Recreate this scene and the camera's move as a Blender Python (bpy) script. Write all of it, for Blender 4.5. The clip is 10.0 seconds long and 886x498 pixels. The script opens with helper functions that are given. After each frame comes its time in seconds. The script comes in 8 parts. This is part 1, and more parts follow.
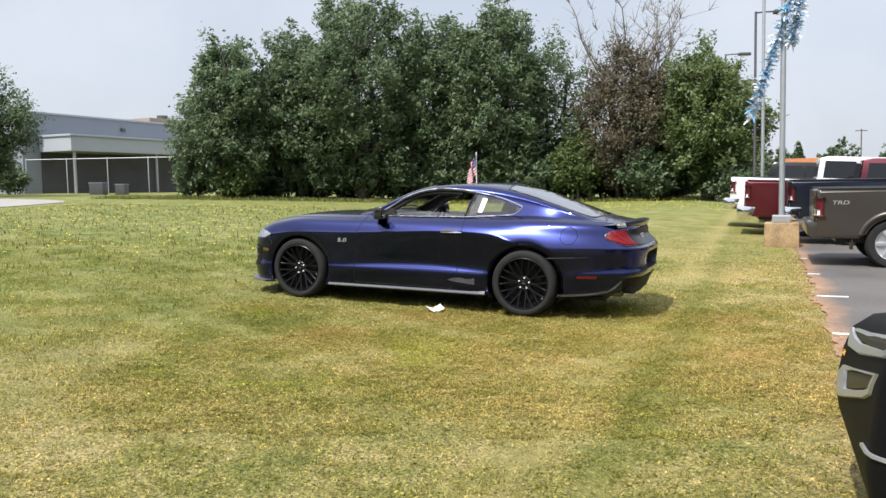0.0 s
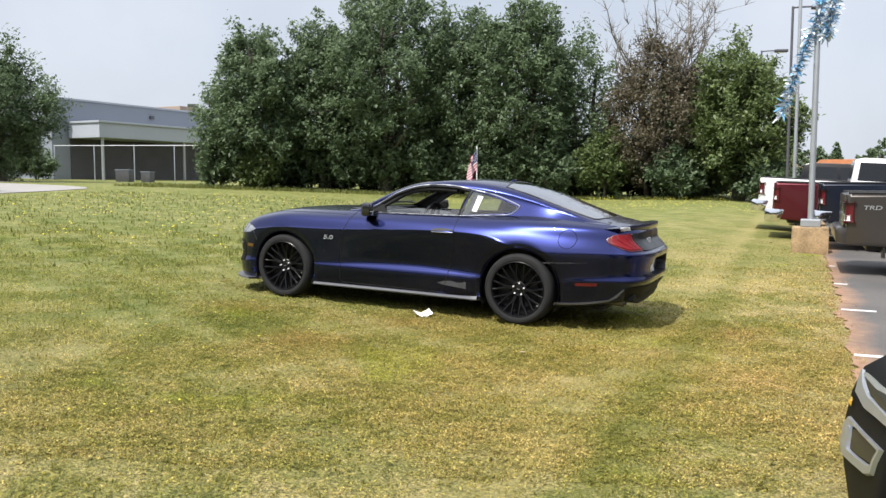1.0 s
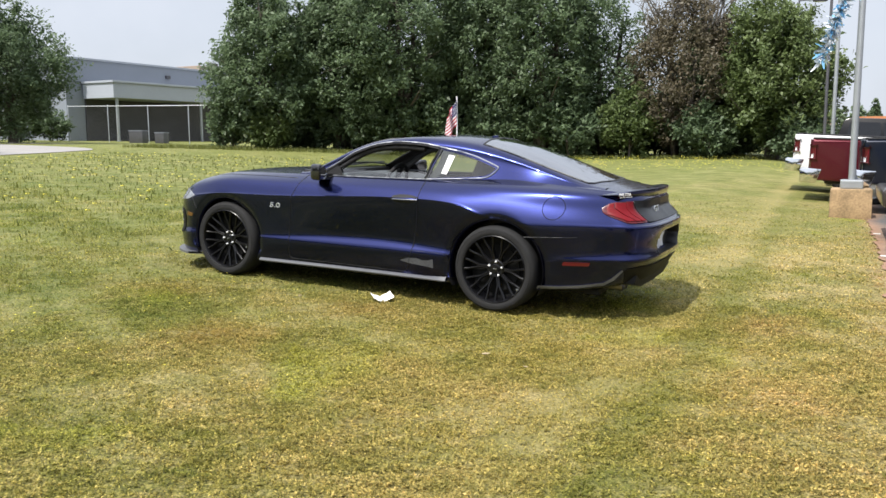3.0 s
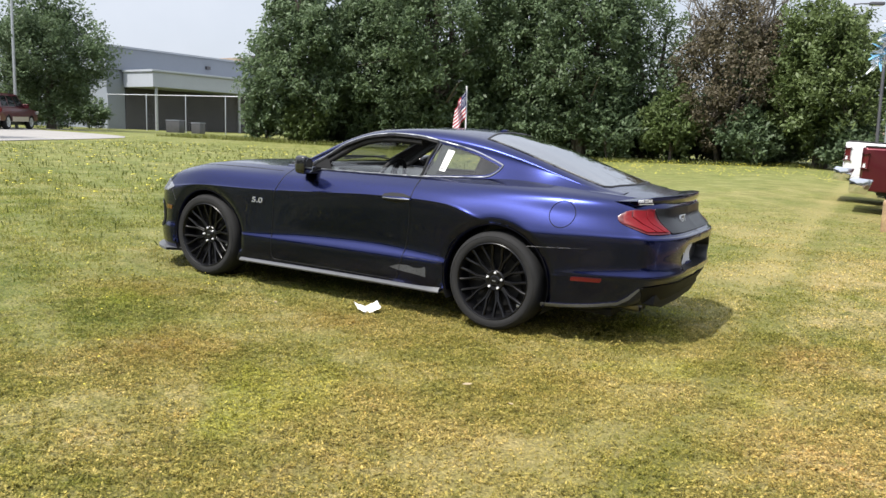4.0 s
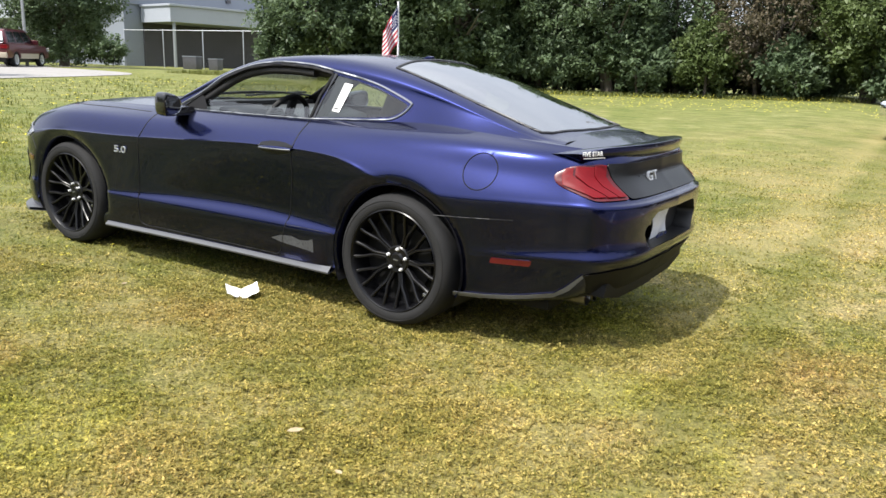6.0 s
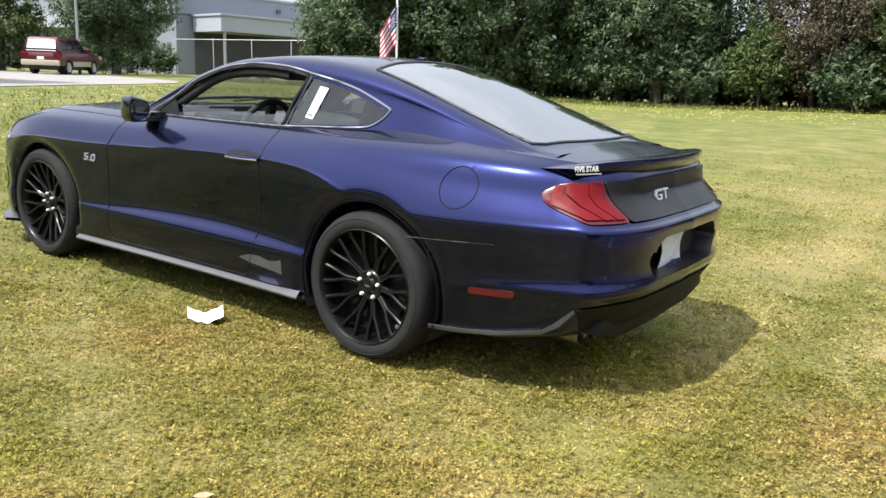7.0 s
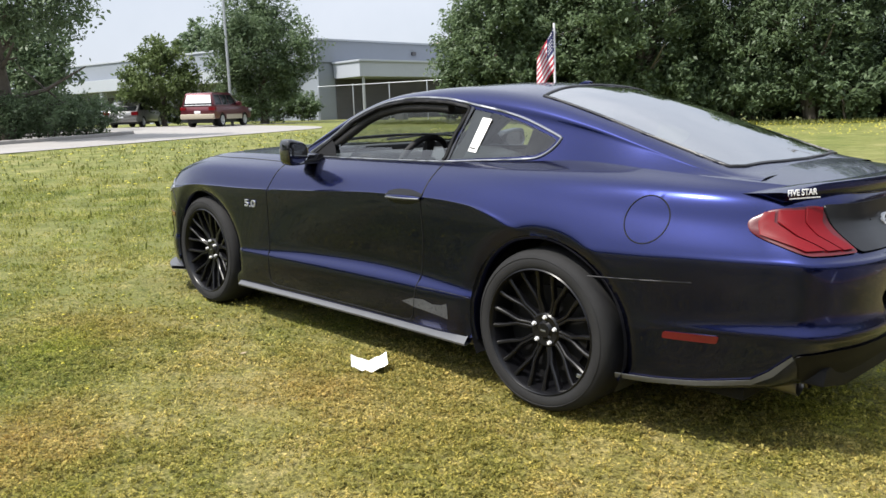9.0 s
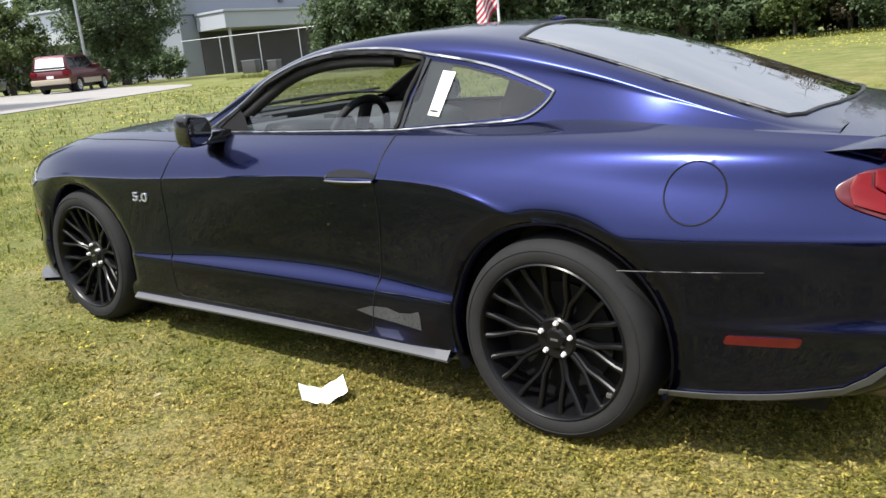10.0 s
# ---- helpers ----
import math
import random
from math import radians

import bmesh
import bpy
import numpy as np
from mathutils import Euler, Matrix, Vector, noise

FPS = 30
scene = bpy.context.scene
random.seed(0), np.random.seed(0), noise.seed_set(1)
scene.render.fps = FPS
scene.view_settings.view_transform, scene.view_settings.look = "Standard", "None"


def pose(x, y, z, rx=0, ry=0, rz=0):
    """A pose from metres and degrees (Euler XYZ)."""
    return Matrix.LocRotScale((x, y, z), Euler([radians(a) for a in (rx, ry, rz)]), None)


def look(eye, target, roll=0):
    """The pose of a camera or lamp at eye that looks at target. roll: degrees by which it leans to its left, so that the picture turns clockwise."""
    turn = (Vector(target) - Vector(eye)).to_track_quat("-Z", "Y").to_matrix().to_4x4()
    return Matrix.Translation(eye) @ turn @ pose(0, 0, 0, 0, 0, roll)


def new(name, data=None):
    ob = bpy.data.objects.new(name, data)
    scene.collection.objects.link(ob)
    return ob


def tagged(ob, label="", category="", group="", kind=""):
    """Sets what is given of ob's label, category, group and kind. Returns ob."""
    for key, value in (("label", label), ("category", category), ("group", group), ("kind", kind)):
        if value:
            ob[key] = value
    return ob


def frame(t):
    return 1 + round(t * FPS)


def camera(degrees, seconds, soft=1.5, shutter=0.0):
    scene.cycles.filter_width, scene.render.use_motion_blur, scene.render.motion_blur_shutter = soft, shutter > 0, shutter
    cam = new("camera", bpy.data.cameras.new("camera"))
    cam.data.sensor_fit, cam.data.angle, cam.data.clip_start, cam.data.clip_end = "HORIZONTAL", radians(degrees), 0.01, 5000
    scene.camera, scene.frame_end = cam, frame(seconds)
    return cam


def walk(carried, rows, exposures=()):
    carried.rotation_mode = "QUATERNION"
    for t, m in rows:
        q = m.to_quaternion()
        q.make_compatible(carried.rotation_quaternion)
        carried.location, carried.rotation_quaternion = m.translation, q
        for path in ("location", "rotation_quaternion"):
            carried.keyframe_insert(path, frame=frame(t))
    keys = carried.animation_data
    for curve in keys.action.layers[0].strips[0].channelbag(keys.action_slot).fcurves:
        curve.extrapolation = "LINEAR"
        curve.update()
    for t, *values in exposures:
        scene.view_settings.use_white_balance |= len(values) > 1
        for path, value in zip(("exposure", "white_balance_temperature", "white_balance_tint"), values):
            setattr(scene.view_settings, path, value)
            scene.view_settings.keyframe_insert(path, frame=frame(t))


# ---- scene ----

cam = camera(56.9, 10.0)
PATH = [
    (0, (0.049, 0.278, 1.397), (0.041, 2.272, 1.249), -1.1),
    (0.5, (0.295, 0.557, 1.436), (0.25, 2.551, 1.284), -0.8),
    (1, (0.44, 0.894, 1.42), (0.359, 2.886, 1.257), 0.1),
    (1.5, (0.582, 1.175, 1.413), (0.477, 3.165, 1.236), 0.4),
    (2, (0.731, 1.526, 1.413), (0.606, 3.512, 1.222), 0.4),
    (2.5, (0.818, 1.941, 1.411), (0.69, 3.924, 1.181), 0.0),
    (3, (0.923, 2.325, 1.389), (0.773, 4.303, 1.13), -0.2),
    (3.2, (0.959, 2.498, 1.395), (0.795, 4.474, 1.133), 0.5),
    (4.3, (1.295, 3.339, 1.342), (1.043, 5.305, 1.078), 1.4),
    (4.5, (1.386, 3.478, 1.367), (1.135, 5.442, 1.08), 1.3),
    (4.6, (1.428, 3.565, 1.363), (1.183, 5.528, 1.069), 1.4),
    (5, (1.553, 3.906, 1.35), (1.342, 5.864, 1.002), 1.1),
    (5.2, (1.612, 4.052, 1.364), (1.418, 6.008, 0.997), 1.0),
    (6.3, (1.832, 4.905, 1.33), (1.46, 6.824, 0.909), 1.2),
    (6.5, (1.878, 5.018, 1.331), (1.49, 6.935, 0.914), 1.3),
    (7, (2.004, 5.266, 1.307), (1.562, 7.177, 0.913), 1.4),
    (7.5, (2.088, 5.369, 1.273), (1.622, 7.281, 0.915), 0.8),
    (8, (2.105, 5.391, 1.235), (1.621, 7.301, 0.892), -0.4),
    (8.5, (2.049, 5.398, 1.246), (1.469, 7.282, 0.908), -0.7),
    (9, (1.761, 5.514, 1.281), (0.997, 7.335, 0.969), -2.1),
    (9.4, (1.474, 5.701, 1.348), (0.679, 7.513, 1.06), -3.8),
    (9.5, (1.448, 5.796, 1.364), (0.658, 7.608, 1.061), -4.6),
    (10, (1.184, 6.195, 1.34), (0.68, 8.075, 0.88), -5.8),
]
walk(cam, [(t, look(eye, target, roll)) for t, eye, target, roll in PATH],
     [(0, 0.40), (2.0, 0.40), (4.5, 0.50), (6.5, 0.64), (8, 0.64), (9, 0.50), (9.5, 0.42), (10, 0.52)])

# ---- daylight: a hazy sky and a softened sun, high, behind the camera's left shoulder ----
SUN_TO = Vector((-0.404, -0.504, 1.008)).normalized()
sun_data = bpy.data.lights.new("sun", "SUN")
sun_data.energy, sun_data.angle, sun_data.color = 4.6, radians(1.0), (1.0, 0.955, 0.885)
sun = new("sun", sun_data)
sun.rotation_euler = (-SUN_TO).to_track_quat("-Z", "Y").to_euler()
sun.location = (-20, -25, 50)
world = bpy.data.worlds.new("hazy_sky")
scene.world = world
world.use_nodes = True
wn, wl = world.node_tree.nodes, world.node_tree.links
wn.clear()
sky = wn.new("ShaderNodeTexSky")
sky.sky_type, sky.sun_disc = "NISHITA", False
sky.sun_elevation, sky.sun_rotation = math.asin(SUN_TO.z), math.atan2(SUN_TO.x, SUN_TO.y)
sky.air_density, sky.dust_density, sky.ozone_density = 1.0, 3.0, 1.5
cloud = wn.new("ShaderNodeTexNoise")
cloud.inputs["Scale"].default_value, cloud.inputs["Detail"].default_value, cloud.inputs["Roughness"].default_value = 2.2, 6.0, 0.55
ramp = wn.new("ShaderNodeMapRange")
ramp.inputs["From Min"].default_value, ramp.inputs["From Max"].default_value = 0.38, 0.68
ramp.inputs["To Min"].default_value, ramp.inputs["To Max"].default_value = 0.66, 1.0
mix = wn.new("ShaderNodeMix")
mix.data_type = "RGBA"
mix.inputs["B"].default_value = (6.2, 6.6, 7.4, 1)
bg = wn.new("ShaderNodeBackground")
bg.inputs["Strength"].default_value = 0.098
wout = wn.new("ShaderNodeOutputWorld")
wl.new(cloud.outputs["Fac"], ramp.inputs["Value"])
wl.new(ramp.outputs["Result"], mix.inputs["Factor"])
wl.new(sky.outputs["Color"], mix.inputs["A"])
# thin cloud scatters forwards, so the sky brightens smoothly towards the sun and overhead
sky_way = wn.new("ShaderNodeTexCoord")
to_sun = wn.new("ShaderNodeVectorMath")
to_sun.operation = "DOT_PRODUCT"
to_sun.inputs[1].default_value = tuple(SUN_TO)
near_sun = wn.new("ShaderNodeMapRange")
near_sun.inputs["From Min"].default_value, near_sun.inputs["From Max"].default_value = 0.0, 1.0
glow = wn.new("ShaderNodeMath")
glow.operation = "POWER"
glow.inputs[1].default_value = 2.0
gain = wn.new("ShaderNodeMath")
gain.operation = "MULTIPLY_ADD"
gain.inputs[1].default_value, gain.inputs[2].default_value = 0.6, 1.0
up_way = wn.new("ShaderNodeSeparateXYZ")
lift = wn.new("ShaderNodeMapRange")
lift.inputs["From Min"].default_value, lift.inputs["To Max"].default_value = 0.25, 0.9
both = wn.new("ShaderNodeMath")
both.operation = "ADD"
haze = wn.new("ShaderNodeVectorMath")
haze.operation = "SCALE"
wl.new(sky_way.outputs["Generated"], to_sun.inputs[0])
wl.new(to_sun.outputs["Value"], near_sun.inputs["Value"])
wl.new(near_sun.outputs["Result"], glow.inputs[0])
wl.new(glow.outputs[0], gain.inputs[0])
wl.new(mix.outputs["Result"], haze.inputs[0])
wl.new(sky_way.outputs["Generated"], up_way.inputs["Vector"])
wl.new(up_way.outputs["Z"], lift.inputs["Value"])
wl.new(gain.outputs[0], both.inputs[0])
wl.new(lift.outputs["Result"], both.inputs[1])
wl.new(both.outputs[0], haze.inputs["Scale"])
wl.new(haze.outputs["Vector"], bg.inputs["Color"])
wl.new(bg.outputs["Background"], wout.inputs["Surface"])

# ---- materials ----
def mat_new(name):
    m = bpy.data.materials.new(name)
    m.use_nodes = True
    nt = m.node_tree
    return m, nt, nt.nodes["Principled BSDF"]


def noise_node(nt, scale, detail=4.0, rough=0.55, dist=0.0, coord="Object"):
    tc = nt.nodes.new("ShaderNodeTexCoord")
    n = nt.nodes.new("ShaderNodeTexNoise")
    n.inputs["Scale"].default_value, n.inputs["Detail"].default_value = scale, detail
    n.inputs["Roughness"].default_value, n.inputs["Distortion"].default_value = rough, dist
    nt.links.new(tc.outputs[coord], n.inputs["Vector"])
    return n


def ramp_node(nt, fac, stops):
    r = nt.nodes.new("ShaderNodeValToRGB")
    e = r.color_ramp.elements
    e[0].position, e[0].color = stops[0][0], (*stops[0][1], 1)
    e[1].position, e[1].color = stops[-1][0], (*stops[-1][1], 1)
    for p, c in stops[1:-1]:
        k = e.new(p)
        k.color = (*c, 1)
    nt.links.new(fac, r.inputs["Fac"])
    return r


def mix_node(nt, fac, a, b, blend="MIX"):
    m = nt.nodes.new("ShaderNodeMix")
    m.data_type, m.blend_type = "RGBA", blend
    for sock, v in (("Factor", fac), ("A", a), ("B", b)):
        if isinstance(v, (int, float)):
            m.inputs[sock].default_value = v
        elif isinstance(v, tuple):
            m.inputs[sock].default_value = (*v, 1)
        else:
            nt.links.new(v, m.inputs[sock])
    return m.outputs["Result"]


def bump_node(nt, height, strength, distance, bsdf):
    b = nt.nodes.new("ShaderNodeBump")
    b.inputs["Strength"].default_value, b.inputs["Distance"].default_value = strength, distance
    nt.links.new(height, b.inputs["Height"])
    nt.links.new(b.outputs["Normal"], bsdf.inputs["Normal"])


def plain(name, color, rough=0.5, metal=0.0, coat=0.0, vary=0.12, scale=6.0, bump=0.0, spec=0.5):
    """A surface of one colour with mottling at two scales and an uneven gloss."""
    m, nt, b = mat_new(name)
    n1, n2 = noise_node(nt, scale), noise_node(nt, scale * 9)
    dark = tuple(c * (1 - vary) for c in color)
    lite = tuple(min(1, c * (1 + vary)) for c in color)
    c1 = ramp_node(nt, n1.outputs["Fac"], [(0.3, dark), (0.7, lite)]).outputs["Color"]
    c2 = ramp_node(nt, n2.outputs["Fac"], [(0.3, dark), (0.7, lite)]).outputs["Color"]
    nt.links.new(mix_node(nt, 0.4, c1, c2), b.inputs["Base Color"])
    r = nt.nodes.new("ShaderNodeMapRange")
    r.inputs["To Min"].default_value, r.inputs["To Max"].default_value = rough * 0.88, min(1, rough * 1.12)
    nt.links.new(n2.outputs["Fac"], r.inputs["Value"])
    nt.links.new(r.outputs["Result"], b.inputs["Roughness"])
    b.inputs["Metallic"].default_value, b.inputs["Coat Weight"].default_value = metal, coat
    b.inputs["Coat Roughness"].default_value, b.inputs["Specular IOR Level"].default_value = 0.04, spec
    if bump:
        bump_node(nt, n2.outputs["Fac"], 0.5, bump, b)
    return m


def paint(name, base, metal=0.75, rough=0.32, coat=0.5):
    """Metallic car paint: flakes under a clear coat, with a faint layer of dust and a slight orange-peel."""
    m, nt, b = mat_new(name)
    fl = noise_node(nt, 900, 1.0)
    du = noise_node(nt, 1.7, 5.0, 0.6)
    c = ramp_node(nt, fl.outputs["Fac"], [(0.35, tuple(v * 0.8 for v in base)), (0.68, tuple(min(1, v * 1.3) for v in base))]).outputs["Color"]
    nt.links.new(c, b.inputs["Base Color"])
    r = nt.nodes.new("ShaderNodeMapRange")
    r.inputs["To Min"].default_value, r.inputs["To Max"].default_value = rough * 0.9, rough * 1.15
    nt.links.new(du.outputs["Fac"], r.inputs["Value"])
    nt.links.new(r.outputs["Result"], b.inputs["Roughness"])
    b.inputs["Metallic"].default_value, b.inputs["Coat Weight"].default_value = metal, coat
    b.inputs["Coat Roughness"].default_value = 0.015
    b.inputs["Coat IOR"].default_value = 1.40
    return m


def glass(name, tint=(0.80, 0.86, 0.82), rough=0.0, see=0.92, mirror=0.08):
    """A thin pane: clear with a tint, and mirror-like at a slant."""
    m, nt, b = mat_new(name)
    nt.nodes.remove(b)
    out = nt.nodes["Material Output"]
    tr, gl, mx, lw, pw, ad = (nt.nodes.new("ShaderNode" + k) for k in ("BsdfTransparent", "BsdfGlossy", "MixShader", "LayerWeight", "Math", "Math"))
    tr.inputs["Color"].default_value = (*(see * c for c in tint), 1)
    gl.inputs["Roughness"].default_value = rough
    lw.inputs["Blend"].default_value = 0.5
    pw.operation, ad.operation = "POWER", "MULTIPLY_ADD"
    pw.inputs[1].default_value, ad.inputs[1].default_value, ad.inputs[2].default_value = 3.2, 0.9, mirror
    nt.links.new(lw.outputs["Facing"], pw.inputs[0])
    nt.links.new(pw.outputs[0], ad.inputs[0])
    nt.links.new(ad.outputs[0], mx.inputs["Fac"])
    nt.links.new(tr.outputs["BSDF"], mx.inputs[1])
    nt.links.new(gl.outputs["BSDF"], mx.inputs[2])
    nt.links.new(mx.outputs["Shader"], out.inputs["Surface"])
    return m


def leaf_mat(name, dark, lite, trans=0.35):
    m, nt, b = mat_new(name)
    g = nt.nodes.new("ShaderNodeNewGeometry")
    n = noise_node(nt, 0.5, 3.0)
    c1 = ramp_node(nt, g.outputs["Random Per Island"], [(0.0, dark), (1.0, lite)]).outputs["Color"]
    c2 = ramp_node(nt, n.outputs["Fac"], [(0.3, dark), (0.7, lite)]).outputs["Color"]
    col = mix_node(nt, 0.45, c1, c2)
    nt.links.new(col, b.inputs["Base Color"])
    b.inputs["Roughness"].default_value, b.inputs["Specular IOR Level"].default_value = 0.5, 0.35
    tl, mx = nt.nodes.new("ShaderNodeBsdfTranslucent"), nt.nodes.new("ShaderNodeMixShader")
    nt.links.new(col, tl.inputs["Color"])
    mx.inputs["Fac"].default_value = trans
    nt.links.new(b.outputs["BSDF"], mx.inputs[1])
    nt.links.new(tl.outputs["BSDF"], mx.inputs[2])
    nt.links.new(mx.outputs["Shader"], nt.nodes["Material Output"].inputs["Surface"])
    return m


def lawn_color(nt):
    """Colours of the lawn by place: green growth, straw, yellow-green clover and bare reddish soil."""
    tc = nt.nodes.new("ShaderNodeNewGeometry")

    def nz(scale, detail=4.0, rough=0.6, dist=0.0):
        n = nt.nodes.new("ShaderNodeTexNoise")
        n.inputs["Scale"].default_value, n.inputs["Detail"].default_value = scale, detail
        n.inputs["Roughness"].default_value, n.inputs["Distortion"].default_value = rough, dist
        nt.links.new(tc.outputs["Position"], n.inputs["Vector"])
        return n.outputs["Fac"]
    a = ramp_node(nt, nz(0.55, 5.0), [(0.36, (0.12, 0.165, 0.026)), (0.48, (0.275, 0.256, 0.074)), (0.60, (0.45, 0.352, 0.165))]).outputs["Color"]
    b = ramp_node(nt, nz(3.1, 5.0, 0.65, 0.6), [(0.36, (0.080, 0.115, 0.024)), (0.5, (0.270, 0.247, 0.073)), (0.63, (0.54, 0.43, 0.225))]).outputs["Color"]
    c = ramp_node(nt, nz(23.0, 3.0, 0.7), [(0.34, (0.065, 0.080, 0.020)), (0.52, (0.280, 0.249, 0.080)), (0.68, (0.58, 0.48, 0.26))]).outputs["Color"]
    col = mix_node(nt, 0.42, a, b)
    col = mix_node(nt, 0.33, col, c)
    soil = ramp_node(nt, nz(1.3, 4.0, 0.6, 0.4), [(0.62, (0, 0, 0)), (0.74, (0.45, 0.45, 0.45))]).outputs["Color"]
    col = mix_node(nt, soil, col, (0.30, 0.185, 0.085))
    clover = ramp_node(nt, nz(0.8, 3.0, 0.5, 0.5), [(0.30, (0.5, 0.5, 0.5)), (0.40, (0, 0, 0))]).outputs["Color"]
    col = mix_node(nt, clover, col, (0.25, 0.30, 0.026))
    # fine thatch, and a dry golden stretch beside the coupe
    d_ = ramp_node(nt, nz(62.0, 4.0, 0.75), [(0.37, (0.22, 0.25, 0.19)), (0.52, (1.0, 1.0, 1.0)), (0.67, (1.95, 1.80, 1.72))]).outputs["Color"]
    col = mix_node(nt, 1.0, col, d_, "MULTIPLY")
    vd = nt.nodes.new("ShaderNodeVectorMath")
    vd.operation = "DISTANCE"
    vd.inputs[1].default_value = (0.9, 7.4, 0.0)
    nt.links.new(tc.outputs["Position"], vd.inputs[0])
    dry = nt.nodes.new("ShaderNodeMapRange")
    dry.inputs["From Min"].default_value, dry.inputs["From Max"].default_value = 3.0, 0.6
    dry.inputs["To Max"].default_value = 0.36
    nt.links.new(vd.outputs["Value"], dry.inputs["Value"])
    dn = nt.nodes.new("ShaderNodeMath")
    dn.operation = "MULTIPLY"
    nt.links.new(dry.outputs["Result"], dn.inputs[0])
    nt.links.new(nz(1.9, 5.0, 0.65, 0.3), dn.inputs[1])
    col = mix_node(nt, dn.outputs[0], col, (0.40, 0.270, 0.080))
    # rusty and straw-dry spots
    wob_ = nz(5.0, 5.0, 0.7)
    for px_, py_, pr_, pc_ in ((-1.04, 7.68, 0.50, (0.36, 0.165, 0.065)), (-0.22, 8.65, 0.40, (0.36, 0.20, 0.075)), (2.18, 7.35, 0.55, (0.50, 0.39, 0.20)), (0.76, 6.59, 0.60, (0.50, 0.38, 0.19)),
                               (2.44, 6.75, 0.45, (0.48, 0.33, 0.17)), (2.87, 8.65, 0.45, (0.40, 0.24, 0.12)), (4.18, 12.26, 0.95, (0.52, 0.42, 0.22)), (-1.89, 9.16, 0.50, (0.36, 0.18, 0.07)),
                               (3.92, 18.37, 0.90, (0.52, 0.40, 0.21)), (4.34, 15.48, 1.00, (0.52, 0.40, 0.21)), (4.02, 12.22, 0.80, (0.52, 0.40, 0.21)), (2.95, 11.60, 0.70, (0.52, 0.40, 0.21)), (6.29, 27.35, 1.80, (0.52, 0.40, 0.21)), (3.85, 11.66, 0.60, (0.52, 0.40, 0.21))):
        pd_ = nt.nodes.new("ShaderNodeVectorMath")
        pd_.operation = "DISTANCE"
        pd_.inputs[1].default_value = (px_, py_, 0.05)
        nt.links.new(tc.outputs["Position"], pd_.inputs[0])
        pa_ = nt.nodes.new("ShaderNodeMath")
        pa_.operation = "MULTIPLY_ADD"
        pa_.inputs[1].default_value = 1.6 * pr_
        nt.links.new(wob_, pa_.inputs[0])
        nt.links.new(pd_.outputs["Value"], pa_.inputs[2])
        pm_ = nt.nodes.new("ShaderNodeMapRange")
        pm_.inputs["From Min"].default_value, pm_.inputs["From Max"].default_value, pm_.inputs["To Max"].default_value = 1.9 * pr_, 0.75 * pr_, 0.38
        nt.links.new(pa_.outputs[0], pm_.inputs["Value"])
        col = mix_node(nt, pm_.outputs["Result"], col, pc_)
    # towards the drive and the trees the field is greener and less mown, and toned down for the blade shade missing
    # there
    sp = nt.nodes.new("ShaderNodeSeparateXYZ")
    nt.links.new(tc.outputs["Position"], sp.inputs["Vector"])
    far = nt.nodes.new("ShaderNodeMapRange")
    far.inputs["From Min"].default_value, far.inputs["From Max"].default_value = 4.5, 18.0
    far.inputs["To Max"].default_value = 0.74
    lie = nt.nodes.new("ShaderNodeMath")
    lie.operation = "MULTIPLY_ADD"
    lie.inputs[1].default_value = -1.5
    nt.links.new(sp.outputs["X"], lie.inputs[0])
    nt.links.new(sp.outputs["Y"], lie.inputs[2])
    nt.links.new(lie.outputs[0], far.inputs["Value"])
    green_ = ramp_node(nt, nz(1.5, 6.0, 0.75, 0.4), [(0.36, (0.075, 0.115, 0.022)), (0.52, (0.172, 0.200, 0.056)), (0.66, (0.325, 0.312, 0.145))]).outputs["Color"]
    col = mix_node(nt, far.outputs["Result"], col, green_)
    return col, tc


EDGE_AT, EDGE_ON = (2.55, 5.0), Vector((0.365, 0.931))


